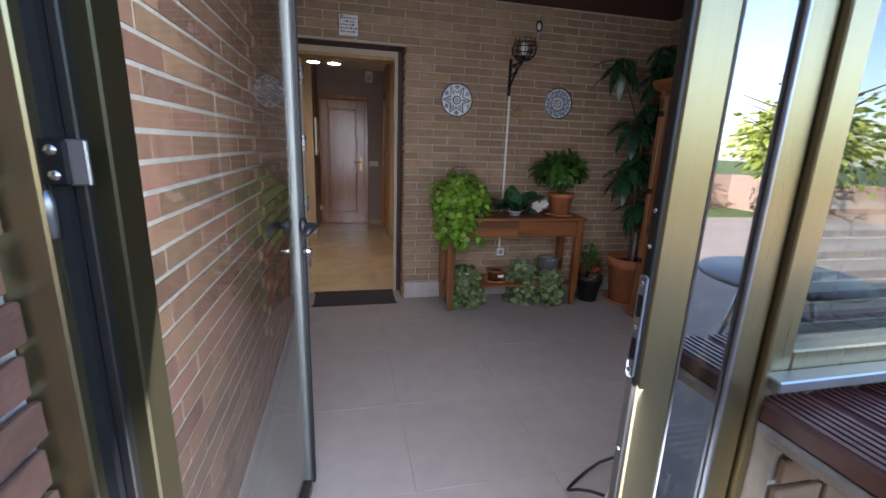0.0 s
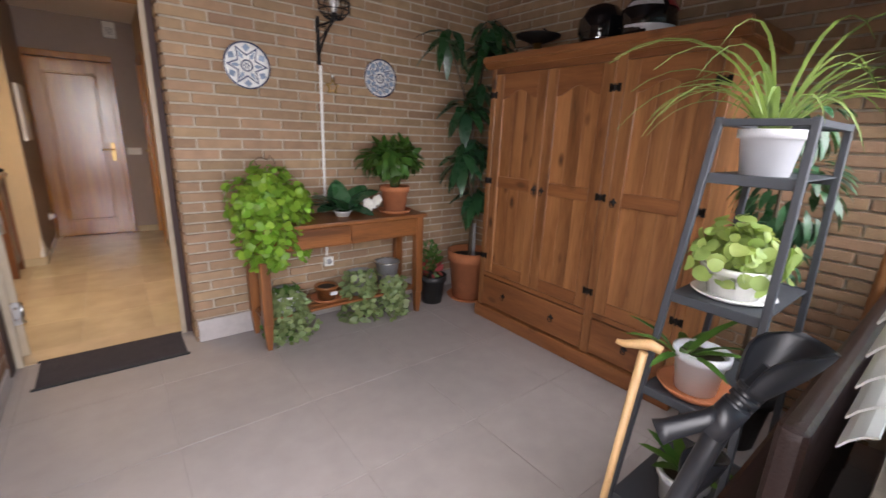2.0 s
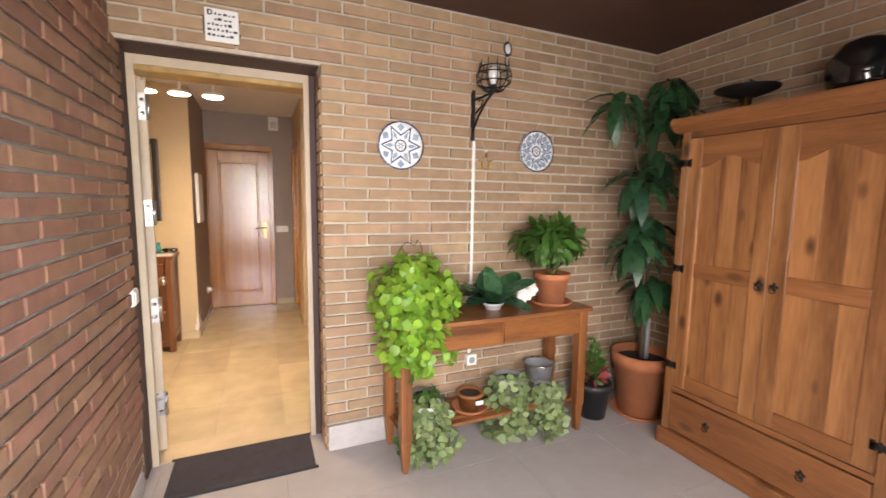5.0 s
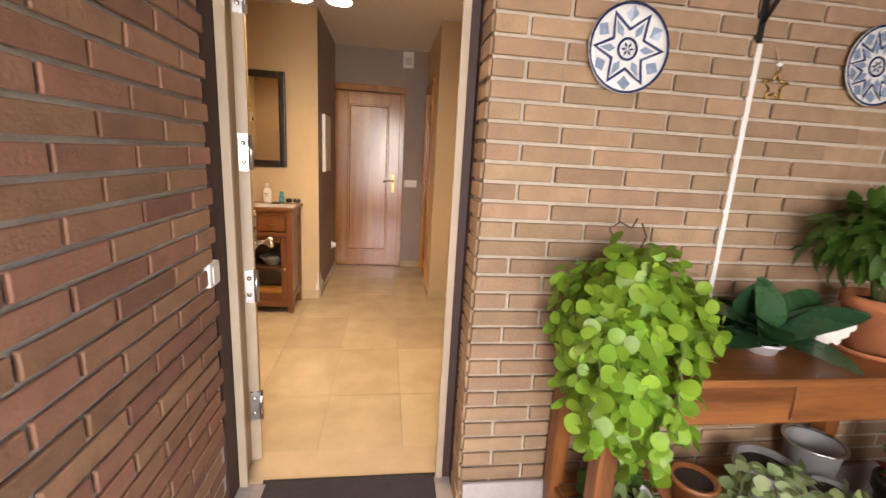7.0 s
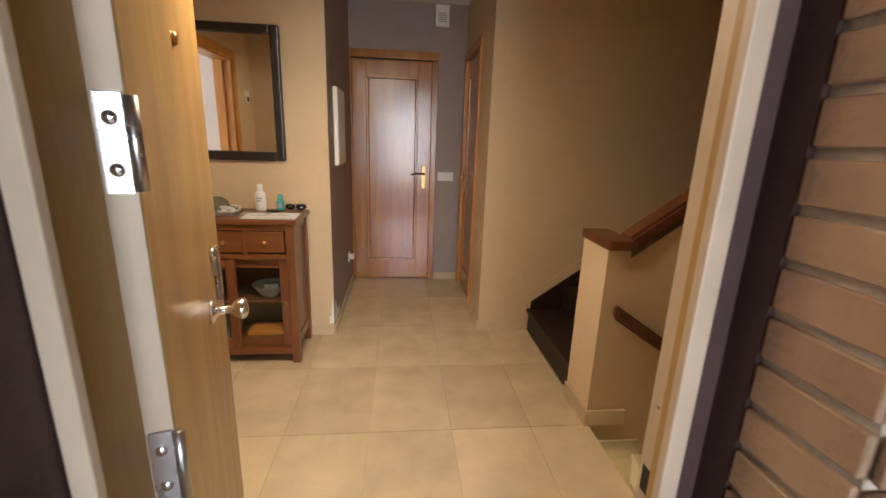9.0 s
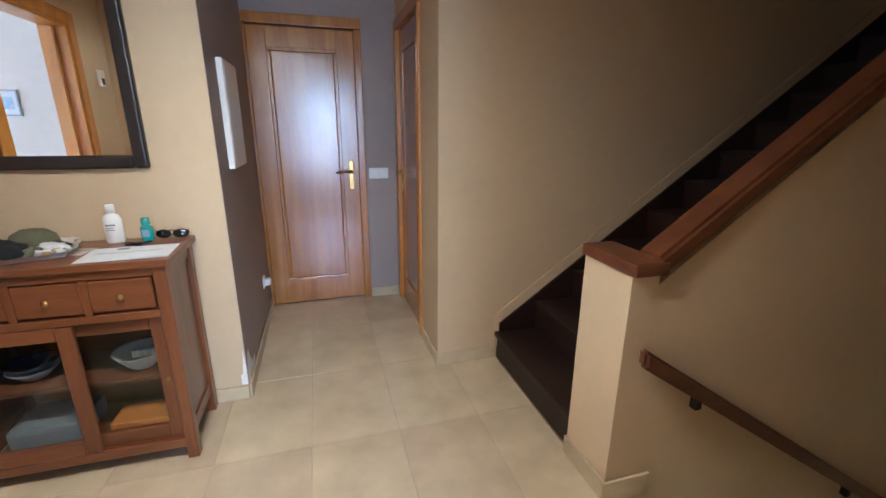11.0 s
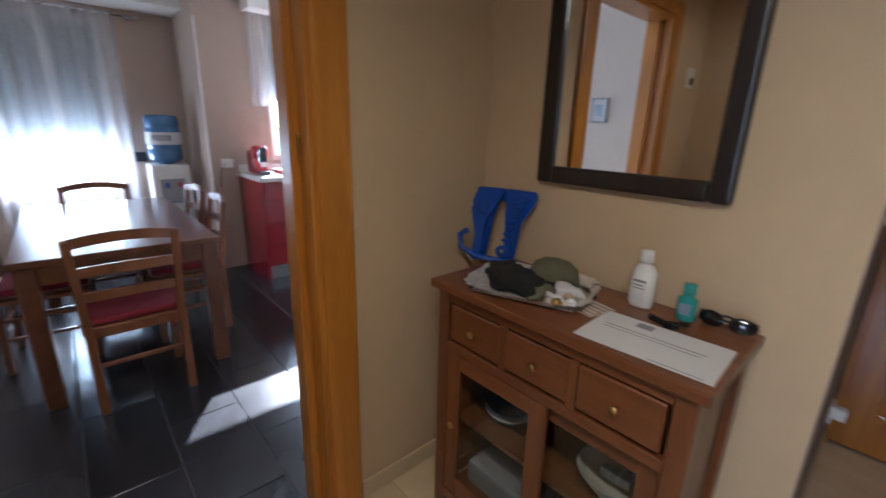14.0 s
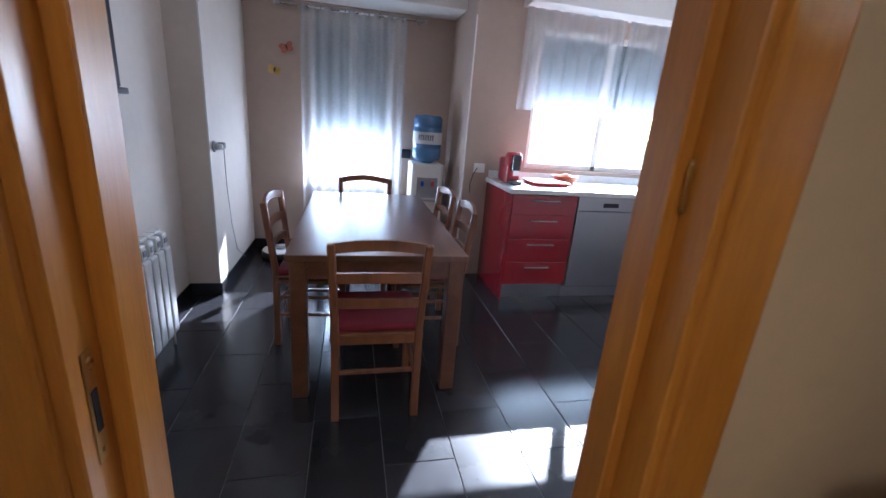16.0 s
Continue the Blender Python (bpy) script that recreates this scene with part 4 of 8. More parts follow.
panel_door("corridor_door", "closed varnished wooden panel door at the corridor end", 0.71, pose(0.185, YE + 0.012, 0.008))
door_case = thing("door_frame_corridor", "varnished wooden door casing", "door frame", kind="structure")
for a in ((0.105, 0.185, YE - 0.016, YE + 0.06, 0, 2.045), (0.895, 0.95, YE - 0.016, YE + 0.06, 0, 2.045), (0.105, 0.95, YE - 0.016, YE + 0.06, 2.046, 2.115)):
    part("casing", bx(max(a[0], XP + 0.004), *a[1:], 0.006, 2), SAPELE, door_case)
panel_door("side_door", "closed honey wooden panel door in the corridor side wall", 0.69, pose(XC + 0.012, 8.12, 0.008, 0, 0, -90), False)
side_case = thing("door_frame_side", "honey wooden door casing", "door frame", kind="structure")
for a in ((7.40, 7.435), (8.115, 8.19)):
    part("casing", bx(XC - 0.016, XC + 0.06, a[0], a[1], 0, 2.045, 0.006, 2), JAMB_WOOD, side_case)
part("casing", bx(XC - 0.016, XC + 0.06, 7.40, 8.19, 2.046, 2.115, 0.006, 2), JAMB_WOOD, side_case)

kit_case = thing("door_frame_kitchen", "honey varnished kitchen doorway casing with hinges and strike plate", "door frame", kind="structure")
for y0, y1 in ((5.402, 5.43), (6.24, 6.268)):
    part("jamb", bx(-1.085, -0.94, y0, y1, 0, 2.03, 0.003), JAMB_WOOD, kit_case)
part("jamb", bx(-1.085, -0.94, 5.43, 6.24, 2.002, 2.03, 0.003), JAMB_WOOD, kit_case)
for x0, x1 in ((XH + 0.001, XH + 0.022), (-1.098, -1.0765)):
    for y0, y1 in ((5.325, 5.412), (6.258, 6.365)):
        part("casing", bx(x0, x1, y0, y1, 0, 2.10, 0.008, 2), JAMB_WOOD, kit_case)
    part("casing", bx(x0, x1, 5.412, 6.258, 2.02, 2.10, 0.008, 2), JAMB_WOOD, kit_case)
part("stop", bx(-1.084, -1.006, 5.43, 5.458, 0, 2.002, 0.003), JAMB_WOOD, kit_case)
part("stop", bx(-1.084, -1.006, 6.212, 6.24, 0, 2.002, 0.003), JAMB_WOOD, kit_case)
part("strike_plate", bx(-0.990, -0.966, 5.43, 5.432, 0.92, 1.08, 0.001), BRASS, kit_case, "brass strike plate")
part("latch_hole", bx(-0.984, -0.972, 5.432, 5.433, 0.965, 1.025), BLACK_IRON, kit_case)
for z in (0.965, 1.055):
    part("screw", lathe(bmesh.new(), [(0, 0), (0.004, 0), (0.003, 0.002), (0, 0.002)], 10, frm=pose(-0.978, 5.432, z - 0.028 if z < 1 else z + 0.012, -90)), BRASS, kit_case)
for z in (0.25, 1.27, 1.80):
    part("hinge", lathe(bmesh.new(), [(0, 0), (0.005, 0), (0.005, 0.07), (0.003, 0.08), (0, 0.08)], 10, (-0.999, 6.234, z)), BRASS, kit_case, "brass hinge")


# ---- plants ----
def leaf_shape(bm, base, way, up, length, width, kind="oval", fold=0.15, droop=0.3):
    """One leaf: a folded blade that starts at base, runs along way and droops."""
    way, up = Vector(way).normalized(), Vector(up)
    side = way.cross(up)
    side = side.normalized() if side.length > 1e-4 else way.orthogonal().normalized()
    nrm = side.cross(way).normalized()
    st = {"oval": ((0.0, 0.12), (0.3, 0.85), (0.6, 0.9), (0.85, 0.5), (1.0, 0.0)), "round": ((0.0, 0.25), (0.14, 0.75), (0.4, 1.0), (0.68, 0.95), (0.9, 0.6), (1.0, 0.18)),
          "lance": ((0.0, 0.15), (0.35, 0.9), (0.65, 0.75), (1.0, 0.0)), "strap": ((0.0, 0.6), (0.3, 1.0), (0.6, 0.9), (0.85, 0.6), (1.0, 0.0))}[kind]
    rows = []
    for u, w in st:
        c = Vector(base) + way * (length * u) - nrm * (droop * length * u * u)
        hw = width * 0.5 * w
        rows.append((bm.verts.new(c - side * hw + nrm * hw * fold), bm.verts.new(c), bm.verts.new(c + side * hw + nrm * hw * fold)))
    for a, b in zip(rows, rows[1:]):
        for k in (0, 1):
            f = bm.faces.new([a[k], a[k + 1], b[k + 1], b[k]])
            f.smooth = True


def rand_dir(lo=-1.0, hi=1.0):
    a, z = random.uniform(0, 2 * math.pi), random.uniform(lo, hi)
    r = math.sqrt(max(0, 1 - z * z))
    return Vector((r * math.cos(a), r * math.sin(a), z))


def pot_body(r_top, r_bot, h, rim=0.012):
    return lathe(bmesh.new(), [(0, 0), (r_bot, 0), (r_bot + (r_top - r_bot) * 0.8, h * 0.8), (r_top + rim * 0.5, h * 0.8), (r_top + rim * 0.6, h), (r_top - rim * 0.4, h), (r_top - rim, h * 0.86), (0, h * 0.86)])


def potted(name, label, m, r_top, r_bot, h, pot_mat, saucer=None, pot_label=""):
    t = thing(name, label, "potted plant", m)
    z0 = 0.0
    if saucer:
        part("saucer", lathe(bmesh.new(), [(0, 0), (r_bot + 0.03, 0), (r_bot + 0.05, 0.022), (r_bot + 0.044, 0.022), (r_bot + 0.026, 0.006), (0, 0.006)]), saucer, t)
        z0 = 0.007
    b = pot_body(r_top, r_bot, h)
    bmesh.ops.translate(b, verts=b.verts, vec=(0, 0, z0))
    part("pot", b, pot_mat, t, pot_label)
    part("soil", lathe(bmesh.new(), [(0, h * 0.87 + z0), (r_top * 0.5, h * 0.885 + z0), (r_top * 0.93, h * 0.865 + z0)], 20), SOIL, t)
    return t


def bush(n, centre, radii, size, kind="round", bias=(0, 0, 0.2), shell=0.55, droop=0.3, keep=None):
    """A crown of many leaves spread through an uneven ellipsoid."""
    bm = bmesh.new()
    made = 0
    while made < n:
        d = rand_dir()
        rr = shell + (1 - shell) * random.random()
        rr *= 0.8 + 0.35 * noise.noise(d * 2.3 + Vector(centre))
        p = Vector(centre) + Vector((d.x * radii[0], d.y * radii[1], d.z * radii[2])) * rr
        if keep and not keep(p):
            continue
        w = (d + Vector(bias) + rand_dir() * 0.6).normalized()
        face = d + Vector((0, 0, 0.8)) + rand_dir() * 0.4
        if kind == "round":
            w = (rand_dir() + Vector((0, 0, -0.5)) + Vector(bias) * 0.3).normalized()
            face = d * 1.3 + Vector((0, 0, 0.6)) + rand_dir() * 0.35
        s = random.uniform(size[0], size[1])
        leaf_shape(bm, p, w, face, s, s * (1.05 if kind == "round" else 0.45), kind, 0.2, droop)
        made += 1
    return bm


def vines(bm, stem, n, origin, spread, drop, leaf, step, kind="round", back=None, forward=False):
    """Trailing shoots that run out over a rim and hang."""
    for k in range(n):
        a = random.uniform(math.pi * 0.95, math.pi * 2.05) if forward else random.uniform(0, 2 * math.pi)
        p = Vector(origin) + Vector((math.cos(a), math.sin(a), 0)) * spread[0] * random.random()
        v = Vector((math.cos(a) * spread[1], math.sin(a) * spread[1], random.uniform(0.05, 0.35)))
        pts = [p.copy()]
        ln = random.uniform(*drop)
        run = 0.0
        while run < ln:
            v = (v + Vector((random.uniform(-.1, .1), random.uniform(-.1, .1), -0.16))).normalized() * step
            p = p + v
            if back is not None and p.y > back:
                p.y = back
            run += step
            pts.append(p.copy())
            for s in (1, -1):
                d = Vector((random.uniform(-1, 1), random.uniform(-1, 1), random.uniform(-0.2, 0.6)))
                sz = random.uniform(*leaf)
                out = Vector((math.cos(a), math.sin(a), 0.7)) + rand_dir() * 0.4
                leaf_shape(bm, p, d, out, sz, sz * (1.05 if kind == "round" else 0.8), kind, 0.15, 0.2)
        if len(pts) > 2:
            tube(stem, pts, 0.0018, 5, False)


random.seed(11)
# console table against the house wall
CX0, CX1, CY0, CY1, CT = 1.40, 2.60, 4.07, 4.42, 0.80
console = thing("console_table", "reddish-brown wooden console table with two drawers and a low slatted shelf", "console table", pose(0, 0, 0))
part("top", bx(CX0 - 0.02, CX1 + 0.02, CY0 - 0.02, CY1 + 0.005, CT - 0.025, CT, 0.005, 2), CONSOLE, console)
part("apron", joined(bx(CX0 + 0.05, CX1 - 0.05, CY0 + 0.012, CY0 + 0.03, CT - 0.165, CT - 0.025), bx(CX0 + 0.05, CX1 - 0.05, CY1 - 0.03, CY1 - 0.012, CT - 0.165, CT - 0.025), bx(CX0 + 0.012, CX0 + 0.03, CY0 + 0.05, CY1 - 0.05, CT - 0.165, CT - 0.025), bx(CX1 - 0.03, CX1 - 0.012, CY0 + 0.05, CY1 - 0.05, CT - 0.165, CT - 0.025)), CONSOLE, console)
for x0, x1 in ((CX0 + 0.06, 1.995), (2.005, CX1 - 0.06)):
    part("drawer", bx(x0, x1, CY0 + 0.002, CY0 + 0.012, CT - 0.155, CT - 0.032, 0.003), CONSOLE, console)
for x in (CX0 + 0.028, CX1 - 0.028):
    for y in (CY0 + 0.028, CY1 - 0.028):
        b = bmesh.new()
        box(b, x - 0.03, x + 0.03, y - 0.03, y + 0.03, 0.17, CT - 0.025, 0.004)
        prism(b, [(x - 0.028, 0.17), (x + 0.028, 0.17), (x + 0.014, 0.0), (x - 0.014, 0.0)], 1, y - 0.02, y + 0.02)
        part("leg", b, CONSOLE_V, console)
for k in range(5):
    y = CY0 + 0.04 + 0.065 * k
    part("shelf_slat", bx(CX0 + 0.03, CX1 - 0.03, y, y + 0.045, 0.185, 0.203, 0.003), CONSOLE, console)
for x in (CX0 + 0.02, CX1 - 0.045):
    part("shelf_rail", bx(x, x + 0.025, CY0 + 0.04, CY1 - 0.04, 0.165, 0.185, 0.002), CONSOLE, console)

# big lime-green trailing plant on the console
t = potted("trailing_green_plant", "bushy lime-green trailing plant spilling over the console table", pose(1.50, 4.24, CT), 0.11, 0.08, 0.16, TERRACOTTA)
part("foliage", bush(820, (0.02, -0.04, 0.14), (0.31, 0.20, 0.27), (0.032, 0.056), "round", (0, -0.3, 0), 0.5, 0.06, lambda p: p.y < 0.19), LF_BRIGHT, t)
b, st = bmesh.new(), bmesh.new()
vines(b, st, 64, (0.01, -0.06, 0.14), (0.20, 1.0), (0.22, 0.46), (0.032, 0.056), 0.036, "round", 0.17)
part("trailing_foliage", b, LF_BRIGHT, t)
tagged(part("stem_tangle", st, STEM, t), kind="stuff")
st = bmesh.new()
tube(st, [(0.02, 0.08, 0.30), (-0.02, 0.10, 0.38), (0.02, 0.11, 0.40), (0.07, 0.12, 0.38), (0.09, 0.13, 0.41)], 0.003, 6)
tube(st, [(0.05, 0.05, 0.28), (0.10, 0.08, 0.36), (0.09, 0.10, 0.40)], 0.003, 6)
part("bare_twig", st, SPINE, t, "bare brown twig")

# orchid in a white bowl
t = potted("orchid", "broad dark-leaved orchid with white flowers in a white dish", pose(2.02, 4.24, CT), 0.06, 0.045, 0.04, WHITE_POT)
b = bmesh.new()
for k in range(22):
    a = k * 0.72
    leaf_shape(b, (0.02 * math.cos(a), 0.02 * math.sin(a), 0.045), (math.cos(a), math.sin(a) * 0.7, random.uniform(0.3, 1.8)), (math.cos(a) * 0.5, math.sin(a) * 0.5, 1), random.uniform(0.17, 0.235), 0.13, "round", 0.12, 0.6)
part("leaves", b, LF_DARK, t)
b, st = bmesh.new(), bmesh.new()
tube(st, [(0.02, 0, 0.04), (0.08, -0.04, 0.10), (0.16, -0.05, 0.09), (0.26, -0.04, 0.08)], 0.0025, 6)
part("flower_stem", st, STEM, t)
for c in ((0.16, -0.06, 0.09), (0.21, -0.05, 0.085), (0.25, -0.04, 0.105), (0.19, -0.03, 0.06)):
    for k in range(5):
        a = k * 2 * math.pi / 5
        leaf_shape(b, c, (math.cos(a), -0.35, math.sin(a)), (0, -1, 0.2), 0.042, 0.036, "round", 0.1, 0.1)
part("flowers", b, PETAL, t, "white orchid flowers")

# terracotta pot with a ferny crown
t = potted("terracotta_potted_plant", "leafy green plant in a terracotta pot with saucer on the console", pose(2.44, 4.23, CT), 0.105, 0.08, 0.19, TERRACOTTA, TERRACOTTA)
st = bmesh.new()
for k in range(9):
    a = k * 0.7
    tube(st, [(0.02 * math.cos(a), 0.02 * math.sin(a), 0.17), (0.05 * math.cos(a), 0.05 * math.sin(a), 0.28), (0.13 * math.cos(a), 0.11 * math.sin(a), 0.38)], [0.006, 0.004, 0.003], 6)
tagged(part("stem_tangle", st, STEM, t), kind="stuff")
part("foliage", bush(520, (-0.02, 0, 0.40), (0.27, 0.18, 0.13), (0.065, 0.105), "oval", (0, 0, -0.25), 0.35, 0.45, lambda p: p.y < 0.20), LF_MID, t)

# things on the console's lower shelf
def shelf_plant(x, y, pm, rt, rb, h, name, label, lm, n, drop):
    t = potted(name, label, pose(x, y, 0.203), rt, rb, h, pm)
    b, st = bmesh.new(), bmesh.new()
    vines(b, st, n, (0, -0.02, h * 0.95), (rt * 0.9, 1.0), drop, (0.034, 0.06), 0.036, "oval", 0.14, True)
    part("foliage", b, lm, t)
    tagged(part("stem_tangle", st, STEM, t), kind="stuff")
    return t
shelf_plant(1.58, 4.18, WHITE_POT, 0.075, 0.055, 0.12, "variegated_ivy", "variegated trailing ivy in a pale pot on the low shelf", LF_SAGE, 22, (0.20, 0.40))
t = shelf_plant(1.60, 4.30, GREY_POT, 0.07, 0.05, 0.12, "green_ivy", "green trailing plant on the low shelf", LF_MID, 28, (0.2, 0.36))
t = potted("small_brown_pot", "small brown pot with a white label on the low shelf", pose(1.88, 4.24, 0.203), 0.075, 0.06, 0.10, CONSOLE, TERRACOTTA)
part("label_tag", bx(0.0, 0.05, -0.078, -0.074, 0.05, 0.075), PAPER, t, "white paper label")
shelf_plant(2.14, 4.22, GREY_POT, 0.095, 0.07, 0.17, "grey_pot_creeper", "grey-green trailing creeper in a grey pot on the low shelf", LF_SAGE, 20, (0.25, 0.50))
shelf_plant(2.36, 4.16, GREY_POT, 0.06, 0.05, 0.10, "hanging_creeper", "grey-green creeper hanging over the shelf edge", LF_SAGE, 15, (0.24, 0.42))
b = lathe(bmesh.new(), [(0, 0), (0.07, 0), (0.09, 0.17), (0.098, 0.175), (0.098, 0.185), (0.086, 0.18), (0.068, 0.01), (0, 0.01)])
zinc = thing("zinc_bucket", "empty grey zinc flower bucket on the low shelf", "bucket", pose(2.42, 4.30, 0.203))
part("body", b, GREY_POT, zinc)
part("rim", lathe(bmesh.new(), [(0.094, 0.178), (0.102, 0.182), (0.102, 0.19), (0.094, 0.19)]), STEEL, zinc)

# black floor pot beside the console
t = potted("black_pot_plant", "crimson-leaved plant in a black plastic pot on the floor", pose(2.80, 4.20, 0), 0.115, 0.085, 0.24, BLACK_POT)
part("red_leaves", bush(26, (-0.02, -0.02, 0.28), (0.10, 0.09, 0.07), (0.05, 0.09), "oval", (0, 0, 0.4), 0.3), PETAL_RED, t, "crimson leaves")
part("foliage", bush(150, (0.0, 0.02, 0.37), (0.09, 0.09, 0.16), (0.04, 0.07), "lance", (0, 0, 0.5), 0.2), LF_MID, t)

# tall rubber plant in the corner
t = potted("tall_rubber_plant", "tall dark-leaved rubber plant in a terracotta pot in the corner", pose(3.14, 4.12, 0), 0.185, 0.135, 0.42, TERRACOTTA, TERRACOTTA)
trunk = [(0, 0, 0.36), (0.01, 0.01, 0.7), (-0.04, 0.01, 1.1), (-0.02, 0.02, 1.5), (0.06, 0.02, 2.0)]
st = bmesh.new()
tube(st, trunk, [0.017, 0.015, 0.013, 0.011, 0.008], 8)
tube(st, [(-0.03, 0.015, 1.45), (-0.18, 0.0, 1.75), (-0.34, -0.02, 2.03)], [0.010, 0.008, 0.005], 8)
tube(st, [(-0.03, 0.01, 0.95), (-0.10, 0.0, 1.05), (-0.16, -0.02, 1.16)], [0.009, 0.007, 0.005], 8)
part("trunk", st, SPINE, t)
part("cane", tube(bmesh.new(), [(0.02, -0.02, 0.38), (0.02, -0.02, 0.66)], 0.014, 8), GREY_PLASTIC, t, "pale support stake")
b = bmesh.new()
for (cx, cy, cz, n) in ((0.02, -0.02, 0.92, 20), (-0.15, -0.03, 1.20, 24), (-0.02, 0.0, 1.30, 14), (-0.14, -0.02, 1.60, 20), (0.04, 0.0, 1.74, 10), (0.07, 0.0, 2.02, 18), (0.08, 0.0, 2.20, 14), (-0.33, -0.02, 2.06, 13)):
    for k in range(n):
        a = k * 2.4 + cz * 3
        tip = random.uniform(-0.55, 0.35)
        leaf_shape(b, (cx + 0.02 * math.cos(a), cy + 0.02 * math.sin(a), cz + random.uniform(-0.06, 0.05)), (math.cos(a) * 0.8, math.sin(a) * 0.65 - 0.15, tip), (0, 0, 1), random.uniform(0.17, 0.25), random.uniform(0.075, 0.10), "oval", 0.12, 0.8)
for v in b.verts:
    v.co.y = min(v.co.y, 0.315)
    v.co.x = min(v.co.x, 0.34)
part("leaves", b, LF_DARK, t)

# ---- things on the house wall ----
def wall_plate(name, label, x, z, r, points):
    t = thing(name, label, "decorative plate", pose(x, YW - 0.004, z, 90))
    part("dish", lathe(bmesh.new(), [(0, 0.012), (r * 0.62, 0.012), (r * 0.72, 0.016), (r, 0.03), (r, 0.034), (r * 0.72, 0.021), (0, 0.0165)], 40), CERAMIC, t)
    b = bmesh.new()
    lathe(b, [(r * 0.935, 0.0335), (r * 0.995, 0.0356), (r * 0.935, 0.0345)], 40)
    part("rim_band", b, BLUE_GLAZE, t, "blue glazed rim")
    b, b2 = bmesh.new(), bmesh.new()
    for k in range(points):
        a0 = 2 * math.pi * k / points
        def P(rad, ang, h=0.0225):
            hh = h + max(0, rad / r - 0.72) / 0.28 * 0.0135
            return Vector((rad * math.cos(ang), rad * math.sin(ang), hh))
        da = math.pi / points
        for s in (-1, 1):
            q = [P(r * 0.90, a0), P(r * 0.78, a0), P(r * 0.39, a0 + s * da), P(r * 0.47, a0 + s * da)]
            vs = [b.verts.new(v) for v in q]
            b.faces.new(vs)
        vs = [b2.verts.new(P(r * f, a0 + da + d, 0.0222)) for f, d in ((0.58, 0), (0.78, -0.22), (0.92, 0), (0.78, 0.22))]
        b2.faces.new(vs)
        vs = [b2.verts.new(P(r * f, a0 + d, 0.0221)) for f, d in ((0.30, 0), (0.45, -0.2), (0.70, 0), (0.45, 0.2))]
        b2.faces.new(vs)
    tagged(part("star_motif", b, BLUE_GLAZE, t, "blue painted star"), kind="stuff")
    tagged(part("petal_motif", b2, PALE_BLUE, t, "pale blue painted petals"), kind="stuff")
    b = bmesh.new()
    lathe(b, [(r * 0.20, 0.0225), (r * 0.26, 0.0228), (r * 0.20, 0.0227)], 24)
    for k in range(6):
        a = k * 1.05
        vs = [b.verts.new((rr * r * math.cos(a + d), rr * r * math.sin(a + d), 0.0226)) for rr, d in ((0.02, 0), (0.10, -0.3), (0.17, 0), (0.10, 0.3))]
        b.faces.new(vs)
    part("centre_motif", b, BLUE_GLAZE, t)
wall_plate("wall_plate", "white ceramic plate with a blue six-pointed star on the brick wall", 1.507, 1.74, 0.135, 6)
wall_plate("wall_plate", "white ceramic plate with a fine blue rosette on the brick wall", 2.43, 1.762, 0.132, 10)

t = thing("wall_lantern", "black wrought-iron wall lantern with a wire basket and white bulb", "wall lamp", pose(1.97, YW - 0.004, 1.80))
part("backplate", bx(-0.014, 0.014, -0.012, 0.0, 0.0, 0.30, 0.003), BLACK_IRON, t)
b = bmesh.new()
tube(b, [(0, -0.012, 0.06), (0.015, -0.05, 0.14), (0.03, -0.12, 0.22), (0.05, -0.16, 0.26)], 0.007, 8)
tube(b, [(0, -0.012, 0.24), (0.02, -0.08, 0.245), (0.05, -0.16, 0.26)], 0.007, 8)
tube(b, [(0.01, -0.02, 0.16), (0.03, -0.06, 0.20), (0.02, -0.09, 0.23), (0.005, -0.06, 0.225)], 0.005, 8)
part("arm", b, BLACK_IRON, t)
b = bmesh.new()
for rr, zz in ((0.055, 0.27), (0.095, 0.31), (0.10, 0.355), (0.085, 0.39)):
    tube(b, [(0.05 + rr * math.cos(a), -0.16 + rr * math.sin(a), zz) for a in [k * math.pi / 12 for k in range(25)]], 0.0035, 5, False)
for k in range(10):
    a = k * math.pi / 5
    tube(b, [(0.05 + rr * math.cos(a), -0.16 + rr * math.sin(a), zz) for rr, zz in ((0.01, 0.262), (0.055, 0.27), (0.095, 0.31), (0.10, 0.355), (0.085, 0.39), (0.08, 0.43))], 0.003, 5)
tagged(part("basket", b, BLACK_IRON, t), kind="stuff")
part("bulb_holder", lathe(bmesh.new(), [(0, 0.26), (0.02, 0.26), (0.02, 0.30), (0, 0.30)], 14, (0.05, -0.16, 0)), BLACK_PLASTIC, t)
part("bulb", lathe(bmesh.new(), [(0.014, 0.30), (0.022, 0.32), (0.033, 0.355), (0.028, 0.385), (0.012, 0.40), (0, 0.402)], 16, (0.05, -0.16, 0)), CERAMIC, t, "white frosted bulb")

